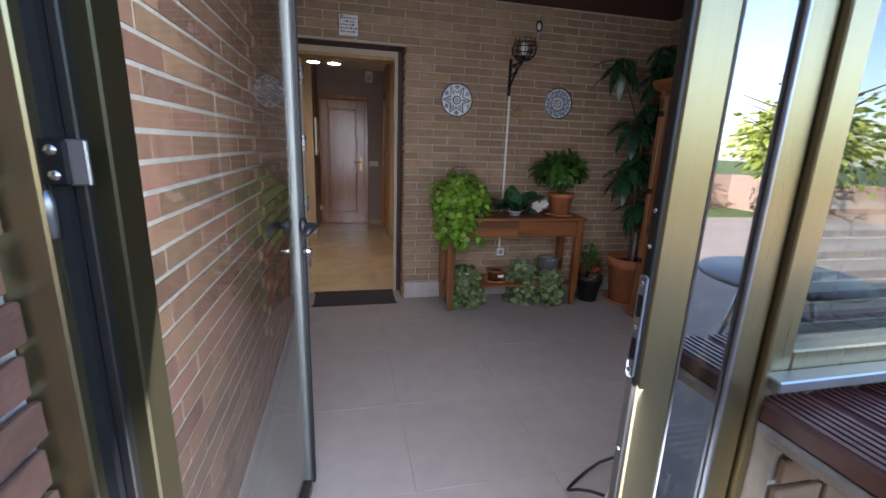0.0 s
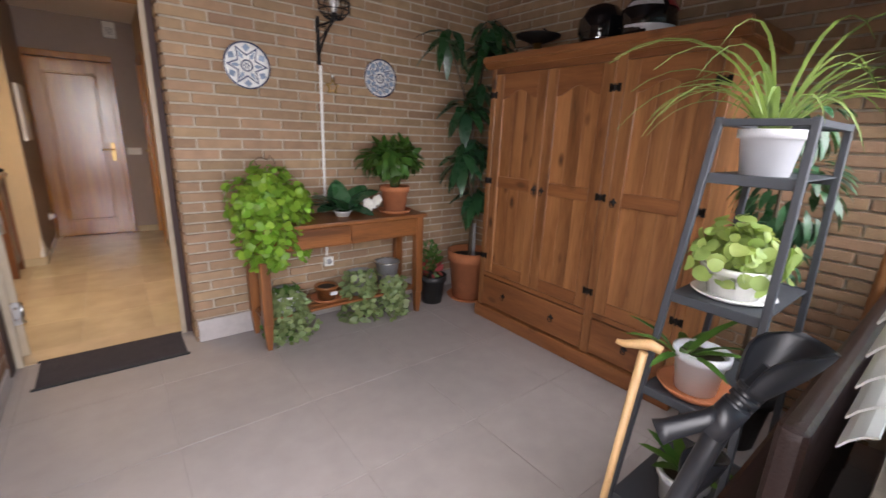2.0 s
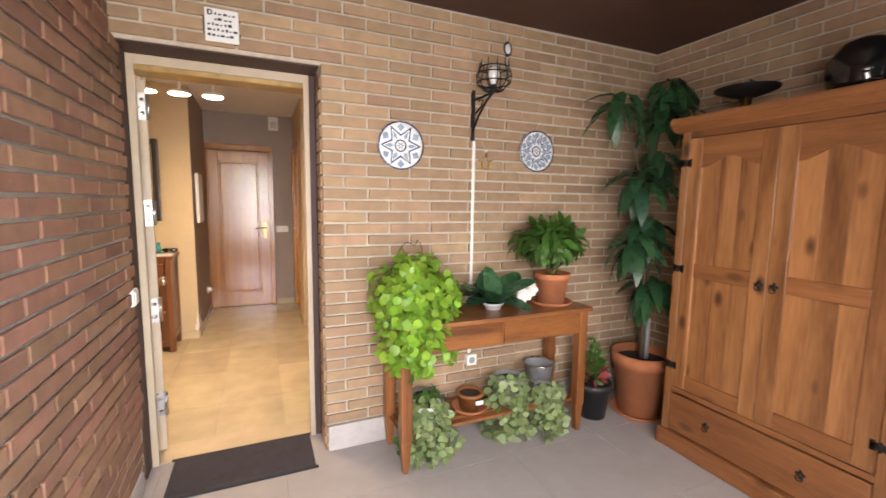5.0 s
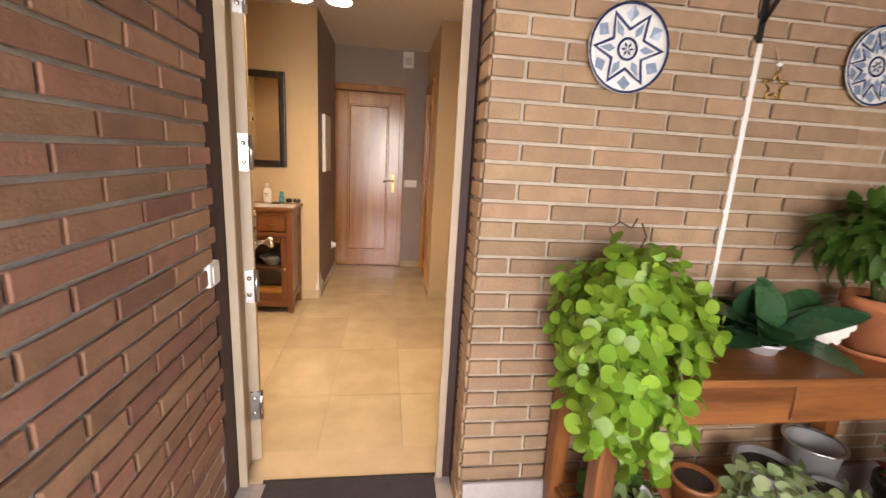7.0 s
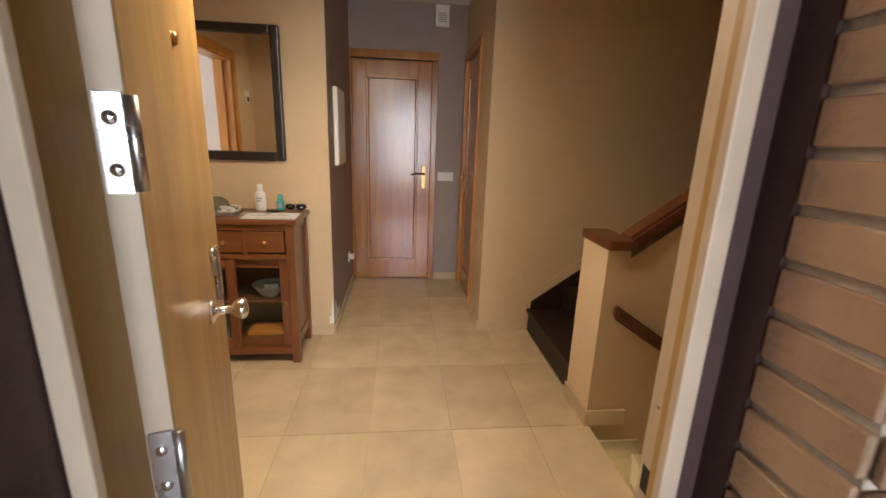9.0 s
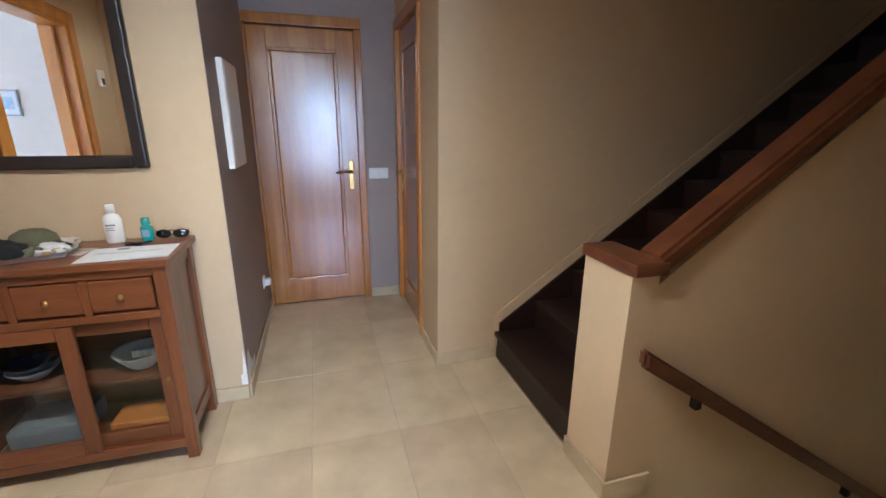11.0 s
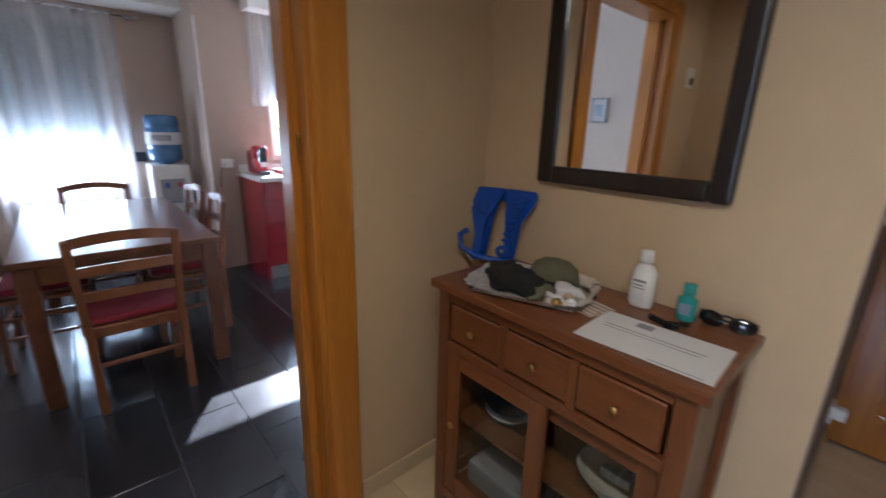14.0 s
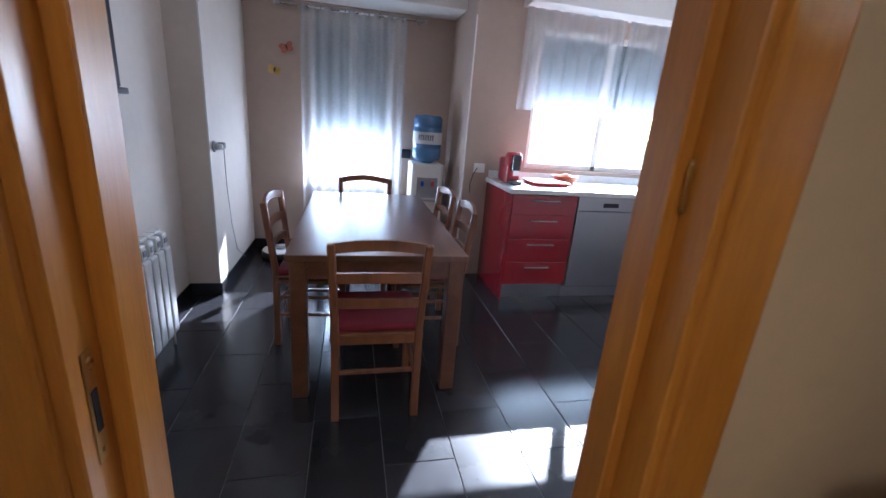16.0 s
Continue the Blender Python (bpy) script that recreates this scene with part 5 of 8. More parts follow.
t = thing("cable_conduit", "white plastic cable conduit with a socket at its foot", "cable conduit")
part("channel", bx(1.968, 1.990, YW - 0.016, YW - 0.003, 0.46, 1.80, 0.003), WHITE_PLASTIC, t)
part("socket", bx(1.95, 2.02, YW - 0.04, YW - 0.003, 0.385, 0.455, 0.006, 2), WHITE_PLASTIC, t)
part("socket_face", lathe(bmesh.new(), [(0, 0), (0.022, 0), (0.02, 0.003), (0, 0.003)], 16, frm=pose(1.985, YW - 0.040, 0.42, 90)), GREY_PLASTIC, t)
b = bmesh.new()
tube(b, [(1.955, YW - 0.007, 2.10), (1.955, YW - 0.007, 2.44), (1.94, YW - 0.007, 2.465), (1.0, YW - 0.007, 2.475), (0.3, YW - 0.007, 2.49)], 0.004, 6)
solid("lamp_cable", b, PAPER_TAN, "thin cream cable stapled along the brick wall", "cable")
t = thing("sensor", "small white sensor in a dark oval ring on the wall", "sensor", pose(2.20, YW - 0.004, 2.37, 90))
part("ring", lathe(bmesh.new(), [(0.022, 0), (0.036, 0), (0.036, 0.012), (0.024, 0.014)], 20), BLACK_PLASTIC, t)
part("lens", lathe(bmesh.new(), [(0, 0), (0.025, 0), (0.024, 0.012), (0, 0.018)], 20), WHITE_PLASTIC, t)
for ch in t.children:
    ch.scale = (0.85, 1.25, 1)
t = thing("hanging_star", "small pale metal star ornament hanging from the lantern", "ornament", pose(2.06, YW - 0.02, 1.70))
b = bmesh.new()
for k in range(10):
    r0, r1 = (0.05, 0.022) if k % 2 == 0 else (0.022, 0.05)
    a0, a1 = math.pi * k / 5 + 0.3, math.pi * (k + 1) / 5 + 0.3
    tube(b, [(r0 * math.cos(a0), 0, r0 * math.sin(a0) - 0.03), (r1 * math.cos(a1), 0, r1 * math.sin(a1) - 0.03)], 0.004, 6)
part("star", b, BRASS, t)
b = tube(bmesh.new(), [(0, 0, 0.02), (-0.01, 0, 0.06), (-0.03, 0.004, 0.10)], 0.0025, 6)
part("cord", b, PAPER_TAN, t)
part("bead", lathe(bmesh.new(), [(0, 0.03), (0.013, 0.04), (0, 0.053)], 12), CERAMIC, t)

t = thing("tile_sign", "small cream tile sign with black lettering above the door", "sign", pose(0.63, YW - 0.004, 2.237))
part("tile", bx(-0.072, 0.072, -0.012, 0.0, -0.075, 0.075, 0.003), CERAMIC, t)
b = bmesh.new()
random.seed(21)
box(b, -0.060, -0.052, -0.0135, -0.0118, 0.042, 0.066); box(b, -0.052, -0.042, -0.0135, -0.0118, 0.060, 0.066); box(b, -0.052, -0.042, -0.0135, -0.0118, 0.042, 0.047); box(b, -0.044, -0.038, -0.0135, -0.0118, 0.046, 0.062)
for row in range(5):
    x = -0.030 if row < 2 else -0.06
    while x < 0.05:
        w = random.uniform(0.006, 0.018)
        z = 0.045 - row * 0.024
        box(b, x, x + w, -0.0135, -0.0118, z, z + random.uniform(0.006, 0.013))
        x += w + random.uniform(0.004, 0.010)
part("lettering", b, BLACK_PLASTIC, t)
part("border", joined(bx(-0.076, 0.076, -0.008, -0.001, -0.079, -0.076), bx(-0.076, 0.076, -0.008, -0.001, 0.076, 0.079), bx(-0.079, -0.0725, -0.008, -0.001, -0.079, 0.079), bx(0.0725, 0.079, -0.008, -0.001, -0.079, 0.079)), BLACK_PLASTIC, t)

t = thing("doormat", "dark grey fibre doormat on the porch floor", "doormat")
part("mat_surface", bx(0.30, 1.00, 4.325, 4.655, 0.003, 0.014, 0.004), MAT_FIBRE, t)
part("border", joined(bx(0.285, 1.012, 4.312, 4.325, 0.0, 0.010), bx(0.285, 1.012, 4.655, 4.668, 0.0, 0.010)), BLACK_RUBBER, t)
t = thing("door_bell", "white plastic bell push on the side wall", "bell push", pose(XL + 0.001, 4.497, 0.957))
part("plate", bx(0, 0.022, -0.04, 0.04, -0.04, 0.04, 0.008, 2), WHITE_PLASTIC, t)
part("button", bx(0.022, 0.027, -0.026, 0.026, -0.03, 0.03, 0.003), WHITE_PLASTIC, t)
t = thing("hanging_chain", "thin metal chain hanging on the side brick wall", "chain", pose(XL + 0.012, 3.17, 1.85))
for k in range(19):
    b = bmesh.new()
    tube(b, [(0.010 * math.cos(a) * (k % 2), 0.010 * math.cos(a) * ((k + 1) % 2), -0.022 * k + 0.017 * math.sin(a)) for a in [j * math.pi / 6 for j in range(13)]], 0.0025, 5, False)
    part("link", b, SHADED_DARK_BRONZE, t)

# ---- wardrobe ----
WX, WY0, WY1 = 2.955, 2.285, 3.79
ward = thing("wardrobe", "honey pine three-door wardrobe with black iron hinges and two base drawers", "wardrobe")
part("side_panel", bx(WX + 0.02, 3.49, WY0, WY0 + 0.03, 0.10, 1.83, 0.003), PINE, ward)
part("side_panel", bx(WX + 0.02, 3.49, WY1 - 0.03, WY1, 0.10, 1.83, 0.003), PINE, ward)
part("back_panel", bx(3.475, 3.488, WY0 + 0.03, WY1 - 0.03, 0.10, 1.83), PINE, ward)
part("floor_board", bx(WX + 0.03, 3.475, WY0 + 0.03, WY1 - 0.03, 0.10, 0.12), PINE_H, ward)
part("plinth", bx(WX - 0.02, 3.495, WY0 - 0.018, WY1 + 0.018, 0.0, 0.10, 0.012, 2), PINE_H, ward)
b = bmesh.new()
prism(b, [(WX - 0.005, 1.83), (WX - 0.05, 1.865), (WX - 0.055, 1.905), (3.495, 1.905), (3.495, 1.83)], 1, WY0 - 0.05, WY1 + 0.05)
bmesh.ops.bevel(b, geom=b.edges[:], offset=0.008, segments=2, affect="EDGES")
part("cornice", b, PINE_H, ward)
posts = (WY0, WY0 + 0.045), (2.79, 2.845), (WY1 - 0.045, WY1)
for y0, y1 in posts:
    part("post", bx(WX, WX + 0.03, y0, y1, 0.10, 1.83, 0.003), PINE, ward)
part("rail", bx(WX, WX + 0.03, WY0 + 0.045, 2.79, 0.345, 0.375, 0.002), PINE_H, ward)
part("rail", bx(WX, WX + 0.03, 2.845, WY1 - 0.045, 0.345, 0.375, 0.002), PINE_H, ward)
part("rail", bx(WX, WX + 0.03, WY0 + 0.045, 2.79, 1.795, 1.83, 0.002), PINE_H, ward)
part("rail", bx(WX, WX + 0.03, 2.845, WY1 - 0.045, 1.795, 1.83, 0.002), PINE_H, ward)

def ring_pull(name, y, z, parent):
    b = lathe(bmesh.new(), [(0, 0), (0.014, 0), (0.012, 0.005), (0.006, 0.012), (0, 0.013)], 10, frm=pose(WX - 0.003, y, z, 0, -90))
    for k in range(4):
        a = k * math.pi / 2
        box(b, WX - 0.006, WX - 0.002, y + 0.014 * math.cos(a) - 0.006, y + 0.014 * math.cos(a) + 0.006, z + 0.014 * math.sin(a) - 0.006, z + 0.014 * math.sin(a) + 0.006)
    tube(b, [(WX - 0.014, y + 0.014 * math.sin(a), z - 0.016 + 0.014 * math.cos(a)) for a in [j * math.pi / 6 for j in range(13)]], 0.0025, 5, False)
    return part(name, b, BLACK_IRON, parent, "black iron ring pull")

def iron_hinge(y, z, side, parent):
    b = bmesh.new()
    box(b, WX - 0.006, WX - 0.0005, y - 0.034, y + 0.034, z - 0.014, z + 0.014, 0.002)
    for s in (-1, 1):
        box(b, WX - 0.006, WX - 0.0005, y + s * 0.024 - 0.010, y + s * 0.024 + 0.010, z - 0.022, z + 0.022, 0.002)
    lathe(b, [(0, -0.02), (0.006, -0.02), (0.006, 0.02), (0, 0.02)], 8, (WX - 0.006, y, z))
    part("hinge", b, BLACK_IRON, parent, "black iron butterfly hinge")

def arch_door(y0, y1, pull_y, hinge_y):
    d = part("door", joined(bx(WX - 0.001, WX + 0.024, y0, y0 + 0.075, 0.378, 1.792, 0.003), bx(WX - 0.001, WX + 0.024, y1 - 0.075, y1, 0.378, 1.792, 0.003)), PINE, ward)
    w = y1 - y0 - 0.15
    arch = [(y0 + 0.075, 1.792), (y0 + 0.075, 1.63)] + [(y0 + 0.075 + w * k / 14, 1.63 + 0.055 * (math.sin(math.pi * k / 14) ** 2)) for k in range(1, 14)] + [(y1 - 0.075, 1.63), (y1 - 0.075, 1.792)]
    part("arched_rail", prism(bmesh.new(), arch, 0, WX, WX + 0.023), PINE_H, d)
    part("middle_rail", bx(WX, WX + 0.023, y0 + 0.075, y1 - 0.075, 1.03, 1.11, 0.003), PINE_H, d)
    part("bottom_rail", bx(WX, WX + 0.023, y0 + 0.075, y1 - 0.075, 0.378, 0.46, 0.003), PINE_H, d)
    n = 3
    for k in range(n):
        a, c = y0 + 0.075 + w * k / n, y0 + 0.075 + w * (k + 1) / n
        part("panel_board", bx(WX + 0.010, WX + 0.020, a + 0.0003, c - 0.0003, 0.46, 1.70, 0.001), PINE, d)
    ring_pull("ring_pull", pull_y, 1.055, d)
    for z in (0.50, 1.07, 1.66):
        iron_hinge(hinge_y, z, 1, d)
arch_door(2.848, 3.293, 3.262, 2.838)
arch_door(3.297, 3.742, 3.328, 3.755)
arch_door(2.333, 2.787, 2.755, 2.318)
for y0, y1, knobs in ((2.85, 3.74, (3.08, 3.52)), (2.335, 2.785, (2.56,))):
    d = part("drawer", bx(WX - 0.004, WX + 0.02, y0, y1, 0.115, 0.335, 0.006, 2), PINE_H, ward)
    for ky in knobs:
        ring_pull("ring_pull", ky, 0.235, d)

# helmets and a brass dish on top of the wardrobe
def helmet(name, label, y, shell_mat, rz, accents):
    t = thing(name, label, "helmet", pose(3.20, y, 1.905, 0, 0, rz))
    b = bmesh.new()
    lathe(b, [(0.095, 0.0), (0.118, 0.02), (0.132, 0.10), (0.125, 0.17), (0.095, 0.225), (0.05, 0.25), (0, 0.257)], 28)
    for v in b.verts:
        v.co.x *= 1.18
        if v.co.x < -0.08 and v.co.z < 0.07:
            v.co.x -= 0.02
    part("shell", b, shell_mat, t)
    b = bmesh.new()
    lathe(b, [(0.134, 0.085), (0.137, 0.12), (0.133, 0.165)], 28)
    bmesh.ops.delete(b, geom=[f for f in b.faces if f.calc_center_median().x > -0.02], context="FACES")
    for v in b.verts:
        v.co.x *= 1.19
    part("visor", b, BLACK_GLOSS, t, "dark tinted visor")
    for nm, (z0, z1), mt, lo, hi in accents:
        b = bmesh.new()
        r0, r1 = (0.1335, 0.1335) if z0 < 0.14 else (0.13, 0.10)
        lathe(b, [(r0 * (1.0 if z0 > 0.05 else 0.955), z0), (r1, z1)], 28)
        bmesh.ops.delete(b, geom=[f for f in b.faces if not lo < math.atan2(f.calc_center_median().y, f.calc_center_median().x) < hi], context="FACES")
        for v in b.verts:
            v.co.x *= 1.19
        part(nm, b, mt, t)
    part("lining", lathe(bmesh.new(), [(0.0, 0.003), (0.09, 0.003), (0.09, 0.015)], 20), BLACK_CLOTH, t)
helmet("motorcycle_helmet", "glossy black motorcycle helmet on the wardrobe", 3.13, BLACK_GLOSS, 25, [("trim_band", (0.02, 0.05), CHROME, -3.1, -1.6)])
helmet("motorcycle_helmet", "black, white and red motorcycle helmet on the wardrobe", 2.84, BLACK_GLOSS, -20, [("white_stripe", (0.03, 0.08), WHITE_POT, -3.2, -0.9), ("white_side", (0.15, 0.19), WHITE_POT, 0.4, 3.2), ("red_patch", (0.17, 0.215), RED_PLASTIC, -1.6, 0.2), ("white_crown", (0.17, 0.21), WHITE_POT, -3.2, -1.7)])
t = thing("brass_dish", "dark footed metal dish on the wardrobe", "dish", pose(3.20, 3.62, 1.905) @ Matrix.Diagonal((1.0, 1.0, 1.5, 1)))
part("foot", lathe(bmesh.new(), [(0, 0), (0.06, 0), (0.055, 0.02), (0.025, 0.04), (0.03, 0.07), (0, 0.07)]), BRASS, t)
part("bowl", lathe(bmesh.new(), [(0, 0.07), (0.05, 0.072), (0.15, 0.098), (0.152, 0.103), (0.05, 0.08), (0, 0.078)]), BLACK_IRON, t)
part("handle", tube(bmesh.new(), [(0.13, 0.0, 0.10), (0.12, 0.03, 0.14), (0.10, 0.05, 0.15)], 0.004, 6), BLACK_IRON, t)

# ---- plant ladder by the window ----
lad = thing("plant_ladder", "dark grey steel ladder shelf holding three potted plants", "plant stand")
LT, LB = 1.45, 0.0
def lad_corner(i, j, z):
    u = 1 - z / LT
    return Vector(((2.00 - 0.10 * u) if i == 0 else (2.34 + 0.06 * u), (1.765 - 0.02 * u) if j == 0 else (1.957 + 0.09 * u), z))
for i in (0, 1):
    for j in (0, 1):
        part("leg", bar(bmesh.new(), lad_corner(i, j, 0), lad_corner(i, j, LT), 0.018, 0.018, 0.002), LADDER_STEEL, lad)
for i in (0, 1):
    part("top_bar", bar(bmesh.new(), lad_corner(i, 0, LT - 0.012), lad_corner(i, 1, LT - 0.012), 0.017, 0.017, 0.002), LADDER_STEEL, lad)
for j in (0, 1):
    part("top_bar", bar(bmesh.new(), lad_corner(0, j, LT - 0.012), lad_corner(1, j, LT - 0.012), 0.017, 0.017, 0.002), LADDER_STEEL, lad)
SH = (1.31, 0.975, 0.675, 0.28)
for z in SH:
    a, c = lad_corner(0, 0, z), lad_corner(1, 1, z)
    part("shelf", joined(bx(a.x, c.x, a.y, c.y, z - 0.004, z), bx(a.x - 0.004, a.x + 0.006, a.y, c.y, z - 0.024, z + 0.003, 0.002), bx(c.x - 0.006, c.x + 0.004, a.y, c.y, z - 0.024, z + 0.003, 0.002)), LADDER_STEEL, lad)

random.seed(8)
t = potted("spider_plant", "arching spider plant in a white pot on the ladder shelf", pose(2.11, 1.87, SH[0]), 0.070, 0.055, 0.115, WHITE_POT)
b = bmesh.new()
for k in range(48):
    a = random.uniform(0, 6.28)
    p = Vector((0.02 * math.cos(a), 0.02 * math.sin(a), 0.10))
    v = Vector((math.cos(a) * 0.55, math.sin(a) * 0.55, random.uniform(0.6, 1.5))).normalized()
    ln, w = random.uniform(0.28, 0.56), random.uniform(0.008, 0.013)
    side = v.cross(Vector((0, 0, 1))).normalized()
    prev = None
    for s in range(9):
        hw = w * 0.5 * (1 - (s / 8) ** 3)
        row = (b.verts.new(p - side * hw), b.verts.new(p + Vector((0, 0, -0.002))), b.verts.new(p + side * hw))
        if prev:
            for q in (0, 1):
                b.faces.new([prev[q], prev[q + 1], row[q + 1], row[q]]).smooth = True
        prev = row
        p = p + v * ln / 8
        v = (v + Vector((0, 0, -0.30))).normalized()
        if p.y < 1.62 - 1.87:
            p.y = 1.62 - 1.87
part("leaves", b, LF_SPIDER, t)

t = potted("pale_leaf_plant", "pale green round-leaved plant in a white bowl on the ladder shelf", pose(2.10, 1.875, SH[1]), 0.085, 0.06, 0.09, CERAMIC)
part("foliage", bush(330, (0.0, 0, 0.13), (0.18, 0.15, 0.11), (0.024, 0.044), "round", (-0.3, 0, 0.2), 0.3), LF_PALE, t)
part("saucer", lathe(bmesh.new(), [(0, 0), (0.085, 0), (0.105, 0.012), (0.10, 0.014), (0.08, 0.004), (0, 0.003)]), CERAMIC, t)

t = potted("aloe_pot", "strap-leaved succulent in a white pot on a terracotta saucer", pose(2.05, 1.90, SH[2]), 0.070, 0.054, 0.125, WHITE_POT, TERRACOTTA)
b = bmesh.new()
for k in range(11):
    a = 2.2 + k * 0.45
    leaf_shape(b, (0.02 * math.cos(a) - 0.03, 0.02 * math.sin(a) + 0.04, 0.11), (math.cos(a), math.sin(a), random.uniform(0.2, 1.4)), (0, 0, 1), random.uniform(0.13, 0.22), 0.028, "strap", 0.5, 0.35)
part("leaves", b, LF_MID, t)
t = potted("low_shelf_plant", "small green plant in a white pot low on the ladder shelf", pose(2.06, 1.88, SH[3]), 0.07, 0.055, 0.11, WHITE_POT)
b = bmesh.new()
for k in range(9):
    a = k * 0.7
    leaf_shape(b, (0, 0, 0.10), (math.cos(a), math.sin(a), 0.9), (0, 0, 1), 0.15, 0.04, "strap", 0.3, 0.3)
part("leaves", b, LF_MID, t)

# dark leafy plant between the wardrobe and the ladder
t = potted("dark_leafy_plant", "tall dark-leaved plant in a black pot beside the wardrobe", pose(3.0, 2.02, 0), 0.16, 0.12, 0.30, BLACK_POT)
part("trunk", tube(bmesh.new(), [(0, 0, 0.26), (0.02, 0.01, 0.8), (0, 0.02, 1.5)], [0.014, 0.011, 0.006], 8), SPINE, t)
b = bmesh.new()
for (cx, cy, cz, rx, rz, n) in ((-0.02, 0.02, 1.48, 0.17, 0.13, 120), (0.0, -0.02, 1.20, 0.21, 0.16, 150), (-0.02, 0.05, 0.92, 0.22, 0.12, 130)):
    for k in range(n):
        d = rand_dir()
        leaf_shape(b, (cx + d.x * rx * 0.7, cy + d.y * rx * 0.7, cz + d.z * rz), (d.x, d.y, d.z - 0.6), (0, 0, 1), random.uniform(0.07, 0.11), random.uniform(0.028, 0.04), "oval", 0.15, 0.5)
for v in b.verts:
    if v.co.x > -0.06:
        v.co.y = min(v.co.y, 0.23)
part("leaves", b, LF_DARK, t)

# walking stick and crutches leaning by the ladder
t = thing("walking_stick", "pale wooden walking stick leaning on the plant ladder", "walking stick")
part("shaft", tube(bmesh.new(), [(1.80, 2.02, 0.02), (1.905, 2.0, 0.80)], [0.010, 0.013], 12), PALE_WOOD, t)
part("handle", tube(bmesh.new(), [(1.915, 1.955, 0.820), (1.908, 1.985, 0.828), (1.90, 2.02, 0.818), (1.893, 2.055, 0.806), (1.888, 2.075, 0.808)], [0.012, 0.017, 0.014, 0.011, 0.007], 12), PALE_WOOD, t)
part("ferrule", tube(bmesh.new(), [(1.797, 2.02, 0.0), (1.802, 2.02, 0.035)], 0.015, 12), BLACK_RUBBER, t)

def crutch(foot, elbow, cuff_top, grip_to, label):
    t = thing("forearm_crutch", label, "crutch", group="crutches")
    foot, elbow, cuff_top, grip_to = Vector(foot), Vector(elbow), Vector(cuff_top), Vector(grip_to)
    part("shaft", tube(bmesh.new(), [foot, foot.lerp(elbow, 0.6)], 0.011, 12), GREY_ALU, t, "grey aluminium tube")
    part("upper_tube", tube(bmesh.new(), [foot.lerp(elbow, 0.55), elbow, elbow.lerp(cuff_top, 0.6)], [0.016, 0.019, 0.016], 12), BLACK_PLASTIC, t)
    d = (grip_to - elbow)
    part("grip", tube(bmesh.new(), [elbow, elbow + d * 0.3, elbow + d * 0.85, elbow + d], [0.020, 0.017, 0.019, 0.023], 14), BLACK_PLASTIC, t, "black moulded hand grip")
    b = bmesh.new()
    ax = (cuff_top - elbow).normalized()
    side = ax.cross(d.normalized()).normalized()
    fw = side.cross(ax)
    rows = []
    for s in range(9):
        v = s / 8
        c = elbow.lerp(cuff_top, 0.30 + 0.75 * v)
        rad = 0.020 + 0.036 * math.sin(v * math.pi / 2)
        half = 2.0 - 1.1 * v ** 3
        ring = []
        for k in range(19):
            a = -half + 2 * half * k / 18
            lip = 0.016 * v ** 3 * (a / 2.0) ** 2
            way = -fw * math.cos(a) + side * math.sin(a)
            at = c + fw * rad * 0.35 - ax * lip
            ring.append((at + way * rad, at + way * (rad + 0.006)))
        rows.append([(b.verts.new(p), b.verts.new(q)) for p, q in ring])
    for r0, r1 in zip(rows, rows[1:]):
        for k in range(18):
            for w in (0, 1):
                b.faces.new([r0[k][w], r0[k + 1][w], r1[k + 1][w], r1[k][w]]).smooth = True
        for k in (0, 18):
            b.faces.new([r0[k][0], r0[k][1], r1[k][1], r1[k][0]])
    for r0 in (rows[0], rows[-1]):
        for k in range(18):
            b.faces.new([r0[k][0], r0[k + 1][0], r0[k + 1][1], r0[k][1]])
    for j in (0.12, 0.22, 0.32):
        c = elbow.lerp(cuff_top, j)
        part("collar", tube(bmesh.new(), [c - ax * 0.005, c + ax * 0.005], 0.0225, 16), BLACK_PLASTIC, t)
    part("hub", tube(bmesh.new(), [elbow - ax * 0.045, elbow + ax * 0.02], 0.0235, 18), BLACK_PLASTIC, t)
    part("cuff", b, BLACK_PLASTIC, t, "black moulded forearm cuff")
    part("foot", tube(bmesh.new(), [foot - (elbow - foot).normalized() * 0.0, foot + (elbow - foot).normalized() * 0.05], [0.020, 0.015], 12), BLACK_RUBBER, t)
crutch((1.37, 1.86, 0.01), (1.53, 1.685, 0.945), (1.585, 1.625, 1.095), (1.470, 1.765, 0.885), "black and grey forearm crutch leaning against the bench")
crutch((1.52, 1.84, 0.01), (1.665, 1.765, 0.60), (1.705, 1.745, 0.74), (1.63, 1.825, 0.55), "black and grey forearm crutch beside its pair")

# leather bench below the window, striped stool
t = thing("leather_bench", "dark brown leather upholstered bench under the window", "bench", pose(0, 0, 0))
part("base", bx(1.72, 3.30, 1.60, 1.735, 0.06, 0.40, 0.02, 2), LEATHER, t)
part("seat_cushion", bx(1.70, 3.32, 1.595, 1.74, 0.40, 0.56, 0.035, 3), LEATHER, t)
part("backrest", bx(1.70, 3.32, 1.595, 1.65, 0.56, 0.88, 0.025, 3), LEATHER, t)
for x in (1.75, 3.20):
    for y in (1.62, 1.72):
        part("leg", lathe(bmesh.new(), [(0, 0), (0.02, 0), (0.024, 0.06), (0, 0.06)], 10, (x, y, 0)), CONSOLE, t)
t = thing("round_stool", "round stool with a brown and white striped seat", "stool", pose(1.555, 1.625, 0))
part("seat", lathe(bmesh.new(), [(0, 0.52), (0.12, 0.52), (0.13, 0.54), (0.13, 0.57), (0.115, 0.585), (0, 0.59)], 32), LEATHER, t)
b = bmesh.new()
